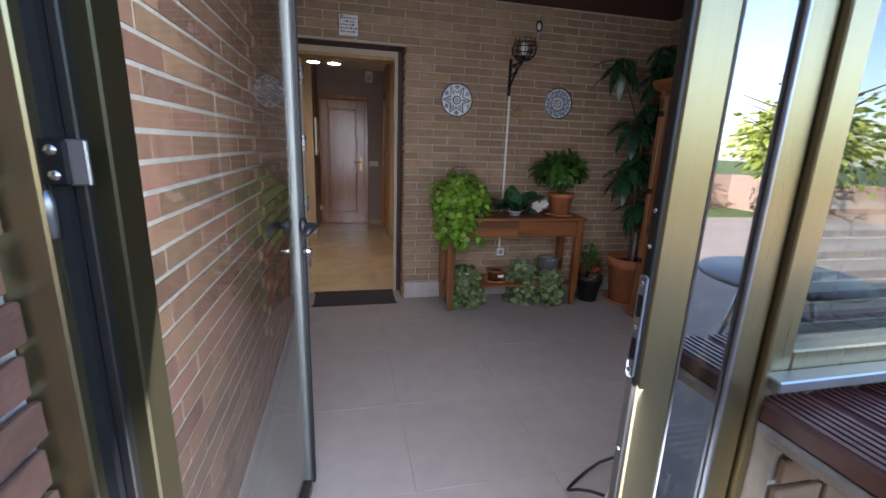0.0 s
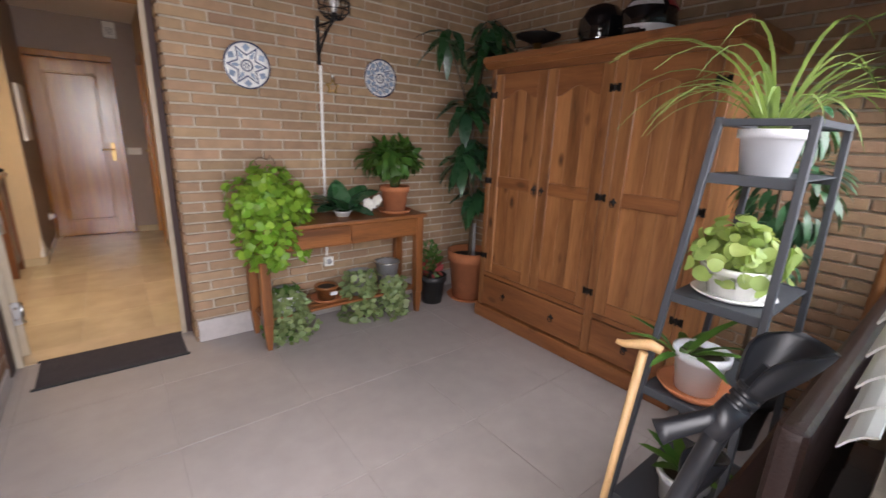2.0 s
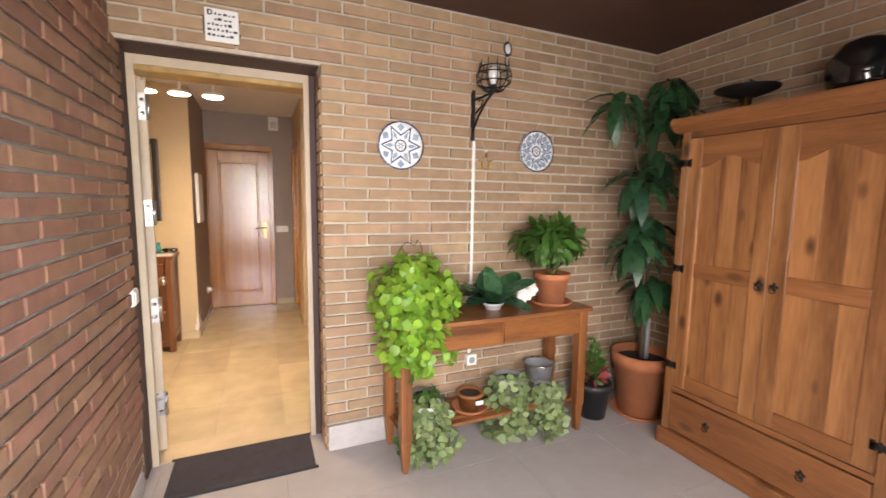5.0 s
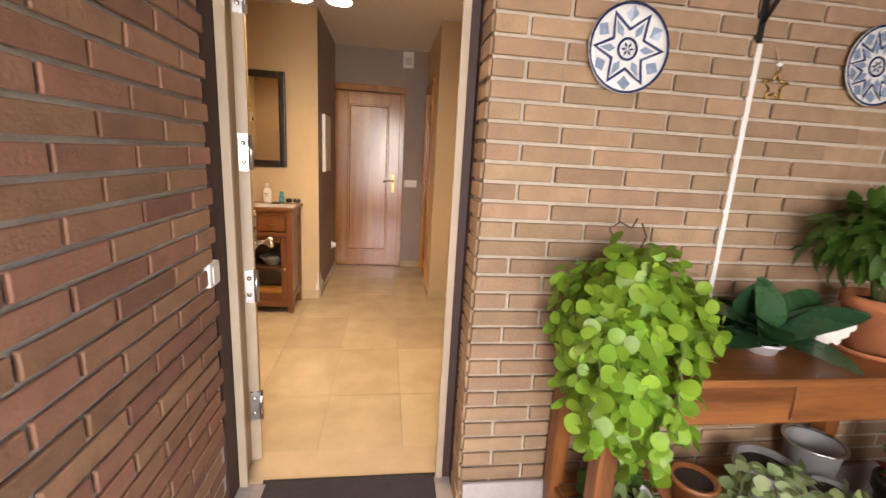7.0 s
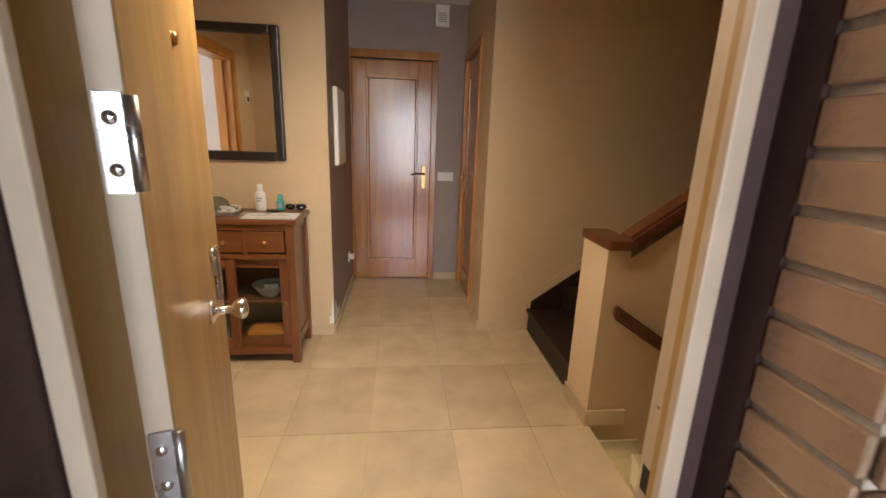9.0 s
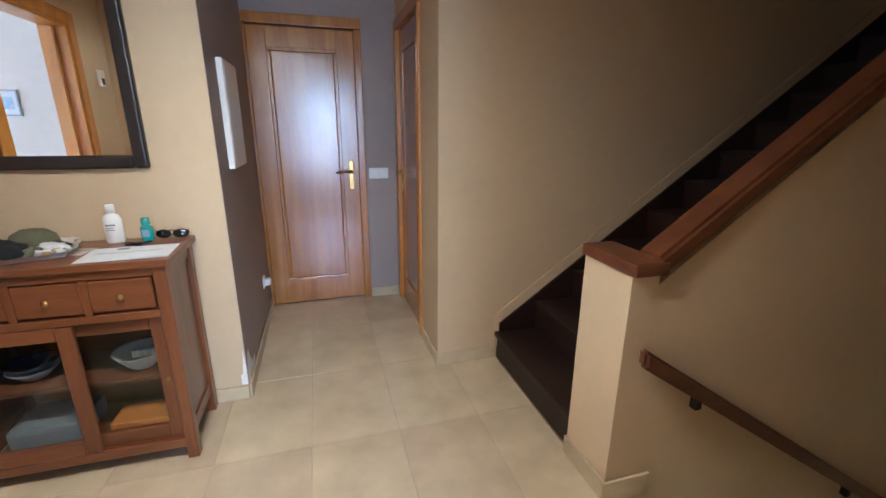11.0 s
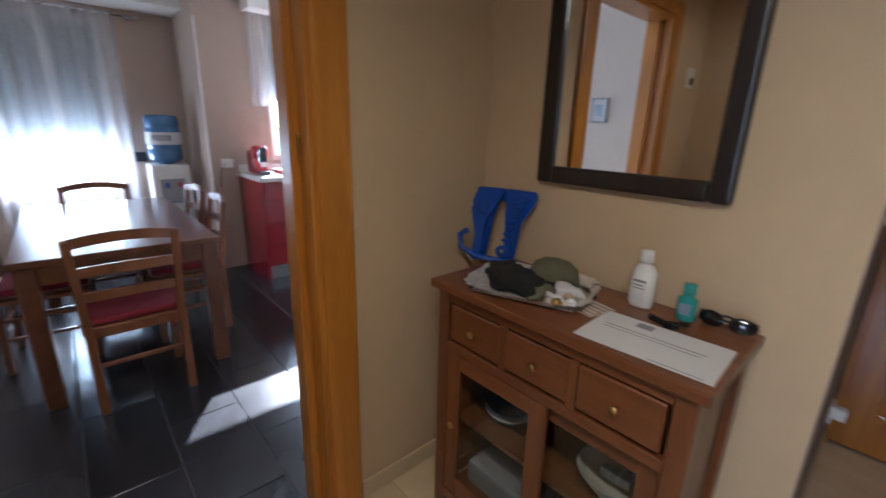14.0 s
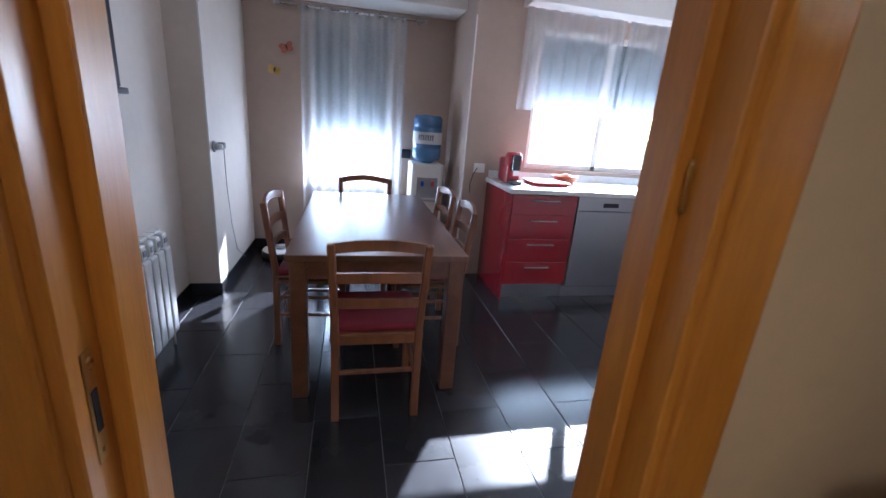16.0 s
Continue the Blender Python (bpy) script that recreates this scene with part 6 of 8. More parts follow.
for k in range(-4, 5):
    ww = math.sqrt(max(0, 0.113 ** 2 - (k * 0.024) ** 2))
    box(b, -ww, ww, k * 0.024 - 0.004, k * 0.024 + 0.004, 0.586, 0.5915)
part("stripes", b, PAPER, t, "white stripes")
for a in (0.8, 2.4, 3.9, 5.5):
    part("leg", tube(bmesh.new(), [(0.075 * math.cos(a), 0.075 * math.sin(a), 0.525), (0.105 * math.cos(a), 0.105 * math.sin(a), 0)], 0.010, 8), STEEL, t)
solid("wooden_pole", tube(bmesh.new(), [(2.95, 1.68, 0.0), (3.35, 1.66, 2.2)], 0.018, 10), PINE, "long wooden pole leaning in the corner", "pole")
b = tube(bmesh.new(), [(1.60 + 0.16 * math.cos(a), 2.06 + 0.10 * math.sin(a), 0.008 + 0.05 * (1 + math.sin(2 * a))) for a in [k * 0.35 for k in range(19)]], 0.006, 8)
solid("loose_cable", b, BLACK_RUBBER, "coiled black cable beside the crutches", "cable")

# ---- hall furniture ----
HX0, HX1, HY0, HY1, HT = -0.775, 0.02, 6.575, 6.95, 0.90
cab = thing("hall_cabinet", "dark reddish wooden hall cabinet with three drawers and sliding glass doors", "cabinet")
part("top", bx(HX0 - 0.015, HX1 + 0.01, HY0 - 0.015, HY1, HT - 0.028, HT, 0.006, 2), CABINET_H, cab)
for x in (HX0 + 0.01, HX1 - 0.055):
    for y in (HY0 + 0.002, HY1 - 0.05):
        part("post", bx(x, x + 0.045, y, y + 0.045, 0, HT - 0.028, 0.003), CABINET, cab)
for x in (HX0 + 0.02, HX1 - 0.045):
    part("side_panel", bx(x, x + 0.018, HY0 + 0.047, HY1 - 0.05, 0.10, HT - 0.028), CABINET, cab)
    for z0, z1 in ((0.10, 0.16), (HT - 0.09, HT - 0.028)):
        part("side_rail", bx(x - 0.006, x + 0.026, HY0 + 0.047, HY1 - 0.05, z0, z1, 0.003), CABINET, cab)
part("back_panel", bx(HX0 + 0.055, HX1 - 0.055, HY1 - 0.015, HY1 - 0.006, 0.08, HT - 0.028), CABINET, cab)
part("bottom_board", bx(HX0 + 0.055, HX1 - 0.055, HY0 + 0.02, HY1 - 0.016, 0.085, 0.105), CABINET_H, cab)
part("shelf", bx(HX0 + 0.055, HX1 - 0.055, HY0 + 0.06, HY1 - 0.016, 0.37, 0.385), CABINET_H, cab)
part("drawer_rail", bx(HX0 + 0.055, HX1 - 0.055, HY0 + 0.004, HY0 + 0.03, 0.665, 0.695, 0.002), CABINET_H, cab)
part("base_rail", bx(HX0 + 0.055, HX1 - 0.055, HY0 + 0.004, HY0 + 0.03, 0.06, 0.10, 0.002), CABINET_H, cab)
part("top_rail", bx(HX0 + 0.055, HX1 - 0.055, HY0 + 0.006, HY0 + 0.03, 0.835, HT - 0.028, 0.002), CABINET_H, cab)
dw = (HX1 - HX0 - 0.11) / 3
for k in range(3):
    x0 = HX0 + 0.055 + dw * k
    d = part("drawer", bx(x0 + 0.012, x0 + dw - 0.012, HY0 + 0.006, HY0 + 0.028, 0.705, 0.828, 0.004), CABINET_H, cab)
    part("knob", lathe(bmesh.new(), [(0, 0), (0.006, 0), (0.006, 0.008), (0.012, 0.014), (0.012, 0.02), (0, 0.022)], 12, frm=pose(x0 + dw / 2, HY0 + 0.006, 0.765, 90)), BRASS, d, "small brass knob")
    if k < 2:
        part("divider", bx(x0 + dw - 0.012, x0 + dw + 0.012, HY0 + 0.005, HY0 + 0.03, 0.695, 0.835), CABINET, cab)
for k, (x0, x1, yy) in enumerate(((HX0 + 0.055, -0.33, HY0 + 0.008), (-0.40, HX1 - 0.055, HY0 + 0.032))):
    d = part("sliding_door", bx(x0, x0 + 0.055, yy, yy + 0.02, 0.10, 0.663, 0.003), CABINET, cab, "sliding door with a glass pane")
    part("stile", bx(x1 - 0.055, x1, yy, yy + 0.02, 0.10, 0.663, 0.003), CABINET, d)
    for z0, z1 in ((0.10, 0.165), (0.605, 0.663)):
        part("rail", bx(x0 + 0.055, x1 - 0.055, yy, yy + 0.02, z0, z1, 0.003), CABINET_H, d)
    g = part("glass_pane", bx(x0 + 0.055, x1 - 0.055, yy + 0.008, yy + 0.012, 0.165, 0.605), GLASS_CAB, d, "clear glass pane")
    g.visible_shadow = False
    part("finger_pull", lathe(bmesh.new(), [(0, 0), (0.011, 0), (0.012, 0.004), (0, 0.005)], 14, frm=pose((x1 - 0.027) if k else (x0 + 0.027), yy, 0.38, 90)), BRASS, d)
t = thing("china_bowl", "cream bowl with small things on the cabinet shelf", "bowl", pose(-0.19, 6.74, 0.385))
part("bowl", lathe(bmesh.new(), [(0, 0), (0.04, 0), (0.06, 0.02), (0.10, 0.075), (0.103, 0.08), (0.095, 0.075), (0.055, 0.024), (0, 0.016)]), BOWL, t)
for k in range(6):
    part("trinket", bx(-0.03 + 0.014 * k, -0.016 + 0.014 * k, -0.02, 0.01 + 0.004 * k, 0.05, 0.082, 0.003), CERAMIC if k % 2 else STEEL, t)
t = thing("orange_box", "orange cardboard box on the cabinet's lower board", "box", pose(-0.19, 6.70, 0.105))
part("carton", bx(-0.12, 0.12, -0.07, 0.07, 0, 0.085, 0.003), ORANGE_BOX, t)
part("label_strip", bx(-0.045, 0.045, -0.0712, -0.07, 0.025, 0.055), PAPER_TAN, t)
# thin dark band drawn for the shade in the gap under the lid
part("lid_gap", bx(-0.121, 0.121, -0.071, 0.071, 0.058, 0.060), CABINET, t)
for k, (x, z) in enumerate(((-0.58, 0.385), (-0.58, 0.41))):
    solid("stacked_bowl", lathe(bmesh.new(), [(0, 0), (0.04, 0), (0.085, 0.045), (0.088, 0.05), (0.08, 0.046), (0, 0.012)], 24, (x, 6.76, z)), BLUE_GLAZE if k else CERAMIC, "small patterned bowl stacked in the cabinet", "bowl", "stacked bowls")
solid("glass_dish", bx(-0.68, -0.42, 6.66, 6.88, 0.105, 0.20, 0.02, 2), GREY_PLASTIC, "grey plastic box on the cabinet's lower board", "box")
t = thing("hanging_cloth", "dark cloth strap hanging beside the cabinet", "cloth", pose(-0.86, 6.80, 0))
part("cloth", bx(-0.03, 0.03, -0.02, 0.02, 0.0, 0.5, 0.014, 2), BLACK_CLOTH, t)

# on top of the cabinet
t = thing("lotion_bottle", "white lotion bottle with a white cap", "bottle", pose(-0.253, 6.885, HT))
b = lathe(bmesh.new(), [(0, 0), (0.030, 0), (0.034, 0.008), (0.034, 0.10), (0.026, 0.118), (0.013, 0.126), (0.013, 0.13)], 24)
for v in b.verts:
    v.co.y *= 0.65
part("body", b, WHITE_PLASTIC, t)
part("cap", lathe(bmesh.new(), [(0.015, 0.128), (0.017, 0.13), (0.016, 0.162), (0, 0.164)], 18), WHITE_PLASTIC, t)
part("label_print", joined(bx(-0.020, 0.016, -0.0226, -0.0222, 0.075, 0.082), bx(-0.020, 0.008, -0.0226, -0.0222, 0.064, 0.068), bx(-0.020, 0.012, -0.0226, -0.0222, 0.056, 0.059)), INK, t)
t = thing("gel_bottle", "small teal gel bottle with a green cap", "bottle", pose(-0.135, 6.885, HT))
b = lathe(bmesh.new(), [(0, 0), (0.022, 0), (0.024, 0.006), (0.024, 0.06), (0.012, 0.07), (0.012, 0.074)], 20)
for v in b.verts:
    v.co.y *= 0.7
part("body", b, TEAL, t)
part("cap", lathe(bmesh.new(), [(0.016, 0.073), (0.017, 0.075), (0.016, 0.100), (0, 0.102)], 16), TEAL, t)
part("label_print", bx(-0.014, 0.014, -0.0174, -0.0170, 0.02, 0.05), PALE_BLUE, t)
t = thing("sunglasses", "black sunglasses lying folded on the cabinet", "sunglasses", pose(-0.045, 6.90, HT + 0.002))
for s in (-1, 1):
    b = lathe(bmesh.new(), [(0, 0), (0.024, 0), (0.028, 0.002), (0.024, 0.005), (0, 0.006)], 20, frm=pose(s * 0.034, 0, 0.021, 78, 0, s * 10) @ Matrix.Diagonal((1.15, 0.70, 1, 1)))
    part("lens", b, BLACK_GLOSS, t)
part("bridge", tube(bmesh.new(), [(-0.012, 0, 0.034), (0, -0.003, 0.037), (0.012, 0, 0.034)], 0.003, 6), BLACK_PLASTIC, t)
for s in (-1, 1):
    part("temple", tube(bmesh.new(), [(s * 0.062, 0.004, 0.034), (s * 0.055, 0.03, 0.012), (-s * 0.03, 0.04, 0.006)], 0.003, 6), BLACK_PLASTIC, t)
t = thing("key_bunch", "bunch of dark keys on the cabinet", "keys", pose(-0.155, 6.815, HT))
random.seed(4)
for k in range(5):
    a = random.uniform(-0.6, 0.6)
    b = bx(-0.03, 0.018, -0.004, 0.004, 0.003 * k, 0.003 * k + 0.003)
    lathe(b, [(0, 0.003 * k), (0.012, 0.003 * k), (0.012, 0.003 * k + 0.003), (0, 0.003 * k + 0.003)], 12, (0.028, 0, 0))
    bmesh.ops.rotate(b, verts=b.verts, cent=(0, 0, 0), matrix=Matrix.Rotation(a, 3, "Z"))
    bmesh.ops.translate(b, verts=b.verts, vec=(random.uniform(-.02, .02), random.uniform(-.015, .015), 0))
    part("key", b, BLACK_IRON, t)
t = thing("paper_sheet", "white printed sheet of paper on the cabinet", "paper", pose(-0.135, 6.685, HT + 0.001, 0, 0, 3))
part("sheet", bx(-0.15, 0.15, -0.095, 0.10, 0, 0.0015), PAPER, t)
part("printed_text", joined(bx(-0.06, -0.02, 0.055, 0.085, 0.0016, 0.0019), bx(-0.12, 0.11, 0.02, 0.024, 0.0016, 0.0019), bx(-0.12, 0.10, 0.005, 0.008, 0.0016, 0.0019), bx(0.02, 0.13, -0.088, -0.085, 0.0016, 0.0019)), INK, t)
t = thing("picture_card", "small tan printed card on the cabinet", "card", pose(-0.36, 6.76, HT + 0.001, 0, 0, -12))
part("card", bx(-0.075, 0.075, -0.05, 0.05, 0, 0.0015), PAPER_TAN, t)
part("stripes", joined(*[bx(-0.07, 0.07, -0.04 + 0.02 * k, -0.034 + 0.02 * k, 0.0016, 0.0019) for k in range(5)]), PAPER, t)
tray = thing("silver_tray", "square scalloped silver tray", "tray", pose(-0.525, 6.745, HT, 0, 0, 20))
b = bx(-0.15, 0.15, -0.12, 0.12, 0.003, 0.007)
ring = [(math.copysign(abs(math.cos(a)) ** 0.5, math.cos(a)), math.copysign(abs(math.sin(a)) ** 0.5, math.sin(a)), a) for a in [k * 2 * math.pi / 72 for k in range(72)]]
inn = [b.verts.new((0.15 * c, 0.12 * s, 0.006)) for c, s, a in ring]
out = [b.verts.new(((0.19 + 0.004 * math.sin(18 * a)) * c, (0.155 + 0.004 * math.sin(18 * a)) * s, 0.026)) for c, s, a in ring]
for k in range(72):
    b.faces.new([inn[k], inn[(k + 1) % 72], out[(k + 1) % 72], out[k]])
b.faces.new(inn)
part("tray", b, SILVER_FOIL, tray)
def lump(name, label, x, y, z, rx, ry, rz, mt, seed):
    b = bmesh.new()
    bmesh.ops.create_icosphere(b, subdivisions=3, radius=1.0)
    for v in b.verts:
        n = 1 + 0.5 * noise.noise(v.co * 1.7 + Vector((seed, 0, 0))) + 0.22 * noise.noise(v.co * 4.5 + Vector((0, seed, 0)))
        v.co = Vector((v.co.x * rx, v.co.y * ry, max(v.co.z, -0.6) * rz)) * n
    for f in b.faces:
        f.smooth = True
    return solid(name, b, mt, label, "cloth", m=pose(x, y, z + rz * 0.62))
lump("crumpled_hat", "crumpled black cap lying in the tray", -0.545, 6.675, HT + 0.012, 0.085, 0.055, 0.040, BLACK_CLOTH, 1.0)
lump("black_glove", "crumpled black glove lying in the tray", -0.625, 6.74, HT + 0.012, 0.060, 0.050, 0.030, BLACK_CLOTH, 7.0)
hat = thing("peaked_hat", "olive peaked cap leaning at the back of the tray", "cap", pose(-0.50, 6.815, HT + 0.012, -20, 0, 12))
b = bmesh.new()
lathe(b, [(0.085, 0.0), (0.084, 0.02), (0.070, 0.055), (0.040, 0.075), (0, 0.080)], 24)
for v in b.verts:
    v.co.y *= 0.62
part("crown", b, OLIVE_CLOTH, hat)
b = bmesh.new()
ring = [(math.cos(a), math.sin(a)) for a in [math.pi * k / 12 - math.pi / 2 for k in range(13)]]
for z in (0.0, 0.005):
    rows = [[b.verts.new((0.06 + r * 0.085 * c, r * 0.062 * q, z - 0.03 * (r * c) ** 2 + 0.012)) for c, q in ring] for r in (0.55, 0.8, 1.0)]
    for r0, r1 in zip(rows, rows[1:]):
        for k in range(12):
            b.faces.new([r0[k], r0[k + 1], r1[k + 1], r1[k]]).smooth = True
part("peak", b, OLIVE_CLOTH, hat)
lump("olive_cloth", "olive cloth lying in the tray", -0.462, 6.70, HT + 0.012, 0.035, 0.055, 0.018, OLIVE_CLOTH, 5.0)
lump("white_cloth", "small white cloth lying in the tray", -0.415, 6.765, HT + 0.012, 0.045, 0.030, 0.020, PAPER, 9.0)
lump("white_tissue", "crumpled white tissue lying in the tray", -0.42, 6.70, HT + 0.010, 0.035, 0.022, 0.012, PAPER, 12.0)
for k in range(5):
    solid("loose_trinket", lathe(bmesh.new(), [(0, 0), (0.014, 0), (0.017, 0.008), (0.010, 0.018), (0, 0.02)], 12, (-0.42 + 0.026 * (k % 3), 6.68 + 0.03 * (k // 2), HT + 0.008)), (STEEL, BRASS, PAPER, BLACK_GLOSS, PAPER_TAN)[k], "small trinket lying in the tray", "trinket", "tray trinkets")
# blue plastic stand leaning in the corner
t = thing("blue_plastic_stand", "blue moulded plastic rack leaning against the wall on the cabinet", "plastic rack", pose(-0.775, 6.85, HT, 0, 0, 14) @ Matrix.Diagonal((1.06, 1.0, 0.96, 1)))
for s, ol, boss in ((-1, [(-0.10, 0.0), (-0.05, 0.0), (-0.035, 0.16), (0.0, 0.275), (-0.10, 0.275), (-0.118, 0.22), (-0.095, 0.10)], (-0.062, 0.205)),
                    (1, [(0.015, 0.0), (0.06, 0.0), (0.075, 0.16), (0.125, 0.25), (0.115, 0.275), (0.002, 0.275), (0.008, 0.20), (0.02, 0.10)], (0.03, 0.05))):
    b = prism(bmesh.new(), ol, 1, 0.025, 0.039)
    bmesh.ops.bevel(b, geom=b.edges[:], offset=0.004, segments=1, affect="EDGES")
    prism(b, [(ol[0][0] + 0.012, 0.0), (ol[1][0] - 0.008, 0.0), (ol[2][0] - 0.012, 0.16), (ol[3][0] - 0.03 * (s > 0), 0.25), (ol[-2][0] + 0.012, 0.20), (ol[-1][0] + 0.012, 0.10)], 1, 0.0, 0.025)
    for v in b.verts:
        v.co.y += 0.12 * v.co.z - 0.012 * abs(v.co.x) / 0.1
    part("side_plate", b, BLUE_PLASTIC, t)
    bb = lathe(bmesh.new(), [(0.010, 0), (0.024, 0), (0.024, 0.010), (0.010, 0.010)], 18, frm=pose(boss[0], 0.12 * boss[1] - 0.006, boss[1], 90))
    part("round_boss", bb, BLUE_PLASTIC, t)
for k in range(7):
    z = 0.09 + 0.024 * k
    part("rung", bx(0.026 + 0.004 * k, 0.058 + 0.0055 * k, 0.12 * z - 0.022, 0.12 * z - 0.008, z, z + 0.011, 0.003), BLUE_PLASTIC, t)
part("cross_bar", bx(-0.05, 0.06, 0.066, 0.080, 0.225, 0.270, 0.004), BLUE_PLASTIC, t)
part("foot_loop", tube(bmesh.new(), [(-0.11, 0.0, 0.11), (-0.135, -0.01, 0.09), (-0.13, -0.01, 0.04), (-0.08, 0.0, 0.012), (0.06, 0.0, 0.010)], 0.011, 10), BLUE_PLASTIC, t)

# mirror
t = thing("wall_mirror", "rectangular wall mirror in a dark wooden frame", "mirror")
mx0, mx1, mz0, mz1, fw = -0.685, -0.10, 1.203, 1.985, 0.055
for a in ((mx0, mx0 + fw, mz0, mz1), (mx1 - fw, mx1, mz0, mz1), (mx0 + fw, mx1 - fw, mz0, mz0 + fw), (mx0 + fw, mx1 - fw, mz1 - fw, mz1)):
    part("frame_side", bx(a[0], a[1], YM - 0.034, YM - 0.001, a[2], a[3], 0.012, 3), MIRROR_FRAME, t)
part("mirror_glass", bx(mx0 + fw - 0.004, mx1 - fw + 0.004, YM - 0.016, YM - 0.006, mz0 + fw - 0.004, mz1 - fw + 0.004), MIRROR, t, "silvered mirror glass")

# corridor fittings
t = thing("fuse_box_cover", "white rectangular panel on the taupe corridor wall", "panel", pose(XP + 0.003, 7.38, 1.43))
part("cover", bx(0, 0.03, -0.19, 0.19, -0.26, 0.26, 0.006, 2), WHITE_PAINT, t)
part("door_line", bx(0.03, 0.032, -0.17, 0.17, -0.24, 0.24, 0.001), WHITE_PLASTIC, t)
t = thing("light_switch", "white double light switch beside the corridor door", "light switch", pose(1.045, YE - 0.001, 1.03))
part("plate", bx(-0.075, 0.075, -0.009, 0, -0.042, 0.042, 0.004, 2), WHITE_PLASTIC, t)
for s in (-1, 1):
    part("rocker", bx(s * 0.035 - 0.03, s * 0.035 + 0.03, -0.013, -0.009, -0.032, 0.032, 0.002), WHITE_PLASTIC, t)
t = thing("alarm_box", "small white alarm box high on the end wall", "alarm", pose(0.97, YE - 0.001, 2.405))
part("case", bx(-0.06, 0.06, -0.045, 0, -0.085, 0.085, 0.008, 2), WHITE_PLASTIC, t)
part("grille", joined(*[bx(-0.035, 0.035, -0.047, -0.045, -0.05 + 0.016 * k, -0.043 + 0.016 * k) for k in range(5)]), GREY_PLASTIC, t)
t = thing("wall_socket", "white wall socket near the corridor floor", "socket", pose(XP + 0.003, 7.85, 0.33))
part("plate", bx(0, 0.012, -0.04, 0.04, -0.04, 0.04, 0.004), WHITE_PLASTIC, t)
part("plug", bx(0.012, 0.05, -0.02, 0.02, -0.025, 0.025, 0.005), WHITE_PLASTIC, t)
for x in DOWN_X:
    t = thing("ceiling_spot", "round flat ceiling spot on a short stem, lit", "ceiling light", pose(x, DOWN_Y, HH - 0.001), group="hall ceiling spots")
    part("base", lathe(bmesh.new(), [(0, 0.0), (0.045, 0.0), (0.045, -0.012), (0.012, -0.018), (0, -0.018)], 24), WHITE_PAINT, t)
    part("stem", lathe(bmesh.new(), [(0.009, -0.017), (0.009, -0.340), (0, -0.340)], 12), WHITE_PAINT, t)
    part("shade", lathe(bmesh.new(), [(0.009, -0.338), (0.04, -0.343), (0.066, -0.352), (0.070, -0.368), (0.066, -0.368), (0.060, -0.358), (0.0, -0.354)], 28), WHITE_PAINT, t)
    part("glowing_lens", lathe(bmesh.new(), [(0, -0.372), (0.04, -0.372), (0.061, -0.367), (0.064, -0.362)], 24), LAMP_GLOW, t)

# ---- kitchen ----
t = thing("dining_table", "dark reddish wooden dining table with square legs", "dining table")
TX0, TX1, TY0, TY1 = -3.95, -2.32, 5.46, 6.31
part("top", bx(TX0, TX1, TY0, TY1, 0.722, 0.755, 0.005, 2), TABLE_WOOD, t)
for a in ((TX0 + 0.07, TX1 - 0.07, TY0 + 0.03, TY0 + 0.05), (TX0 + 0.07, TX1 - 0.07, TY1 - 0.05, TY1 - 0.03), (TX0 + 0.03, TX0 + 0.05, TY0 + 0.07, TY1 - 0.07), (TX1 - 0.05, TX1 - 0.03, TY0 + 0.07, TY1 - 0.07)):
    part("apron", bx(*a, 0.63, 0.722), TABLE_WOOD, t)
for x in (TX0 + 0.015, TX1 - 0.09):
    for y in (TY0 + 0.015, TY1 - 0.09):
        part("leg", bx(x, x + 0.075, y, y + 0.075, 0, 0.722, 0.004), TABLE_WOOD, t)

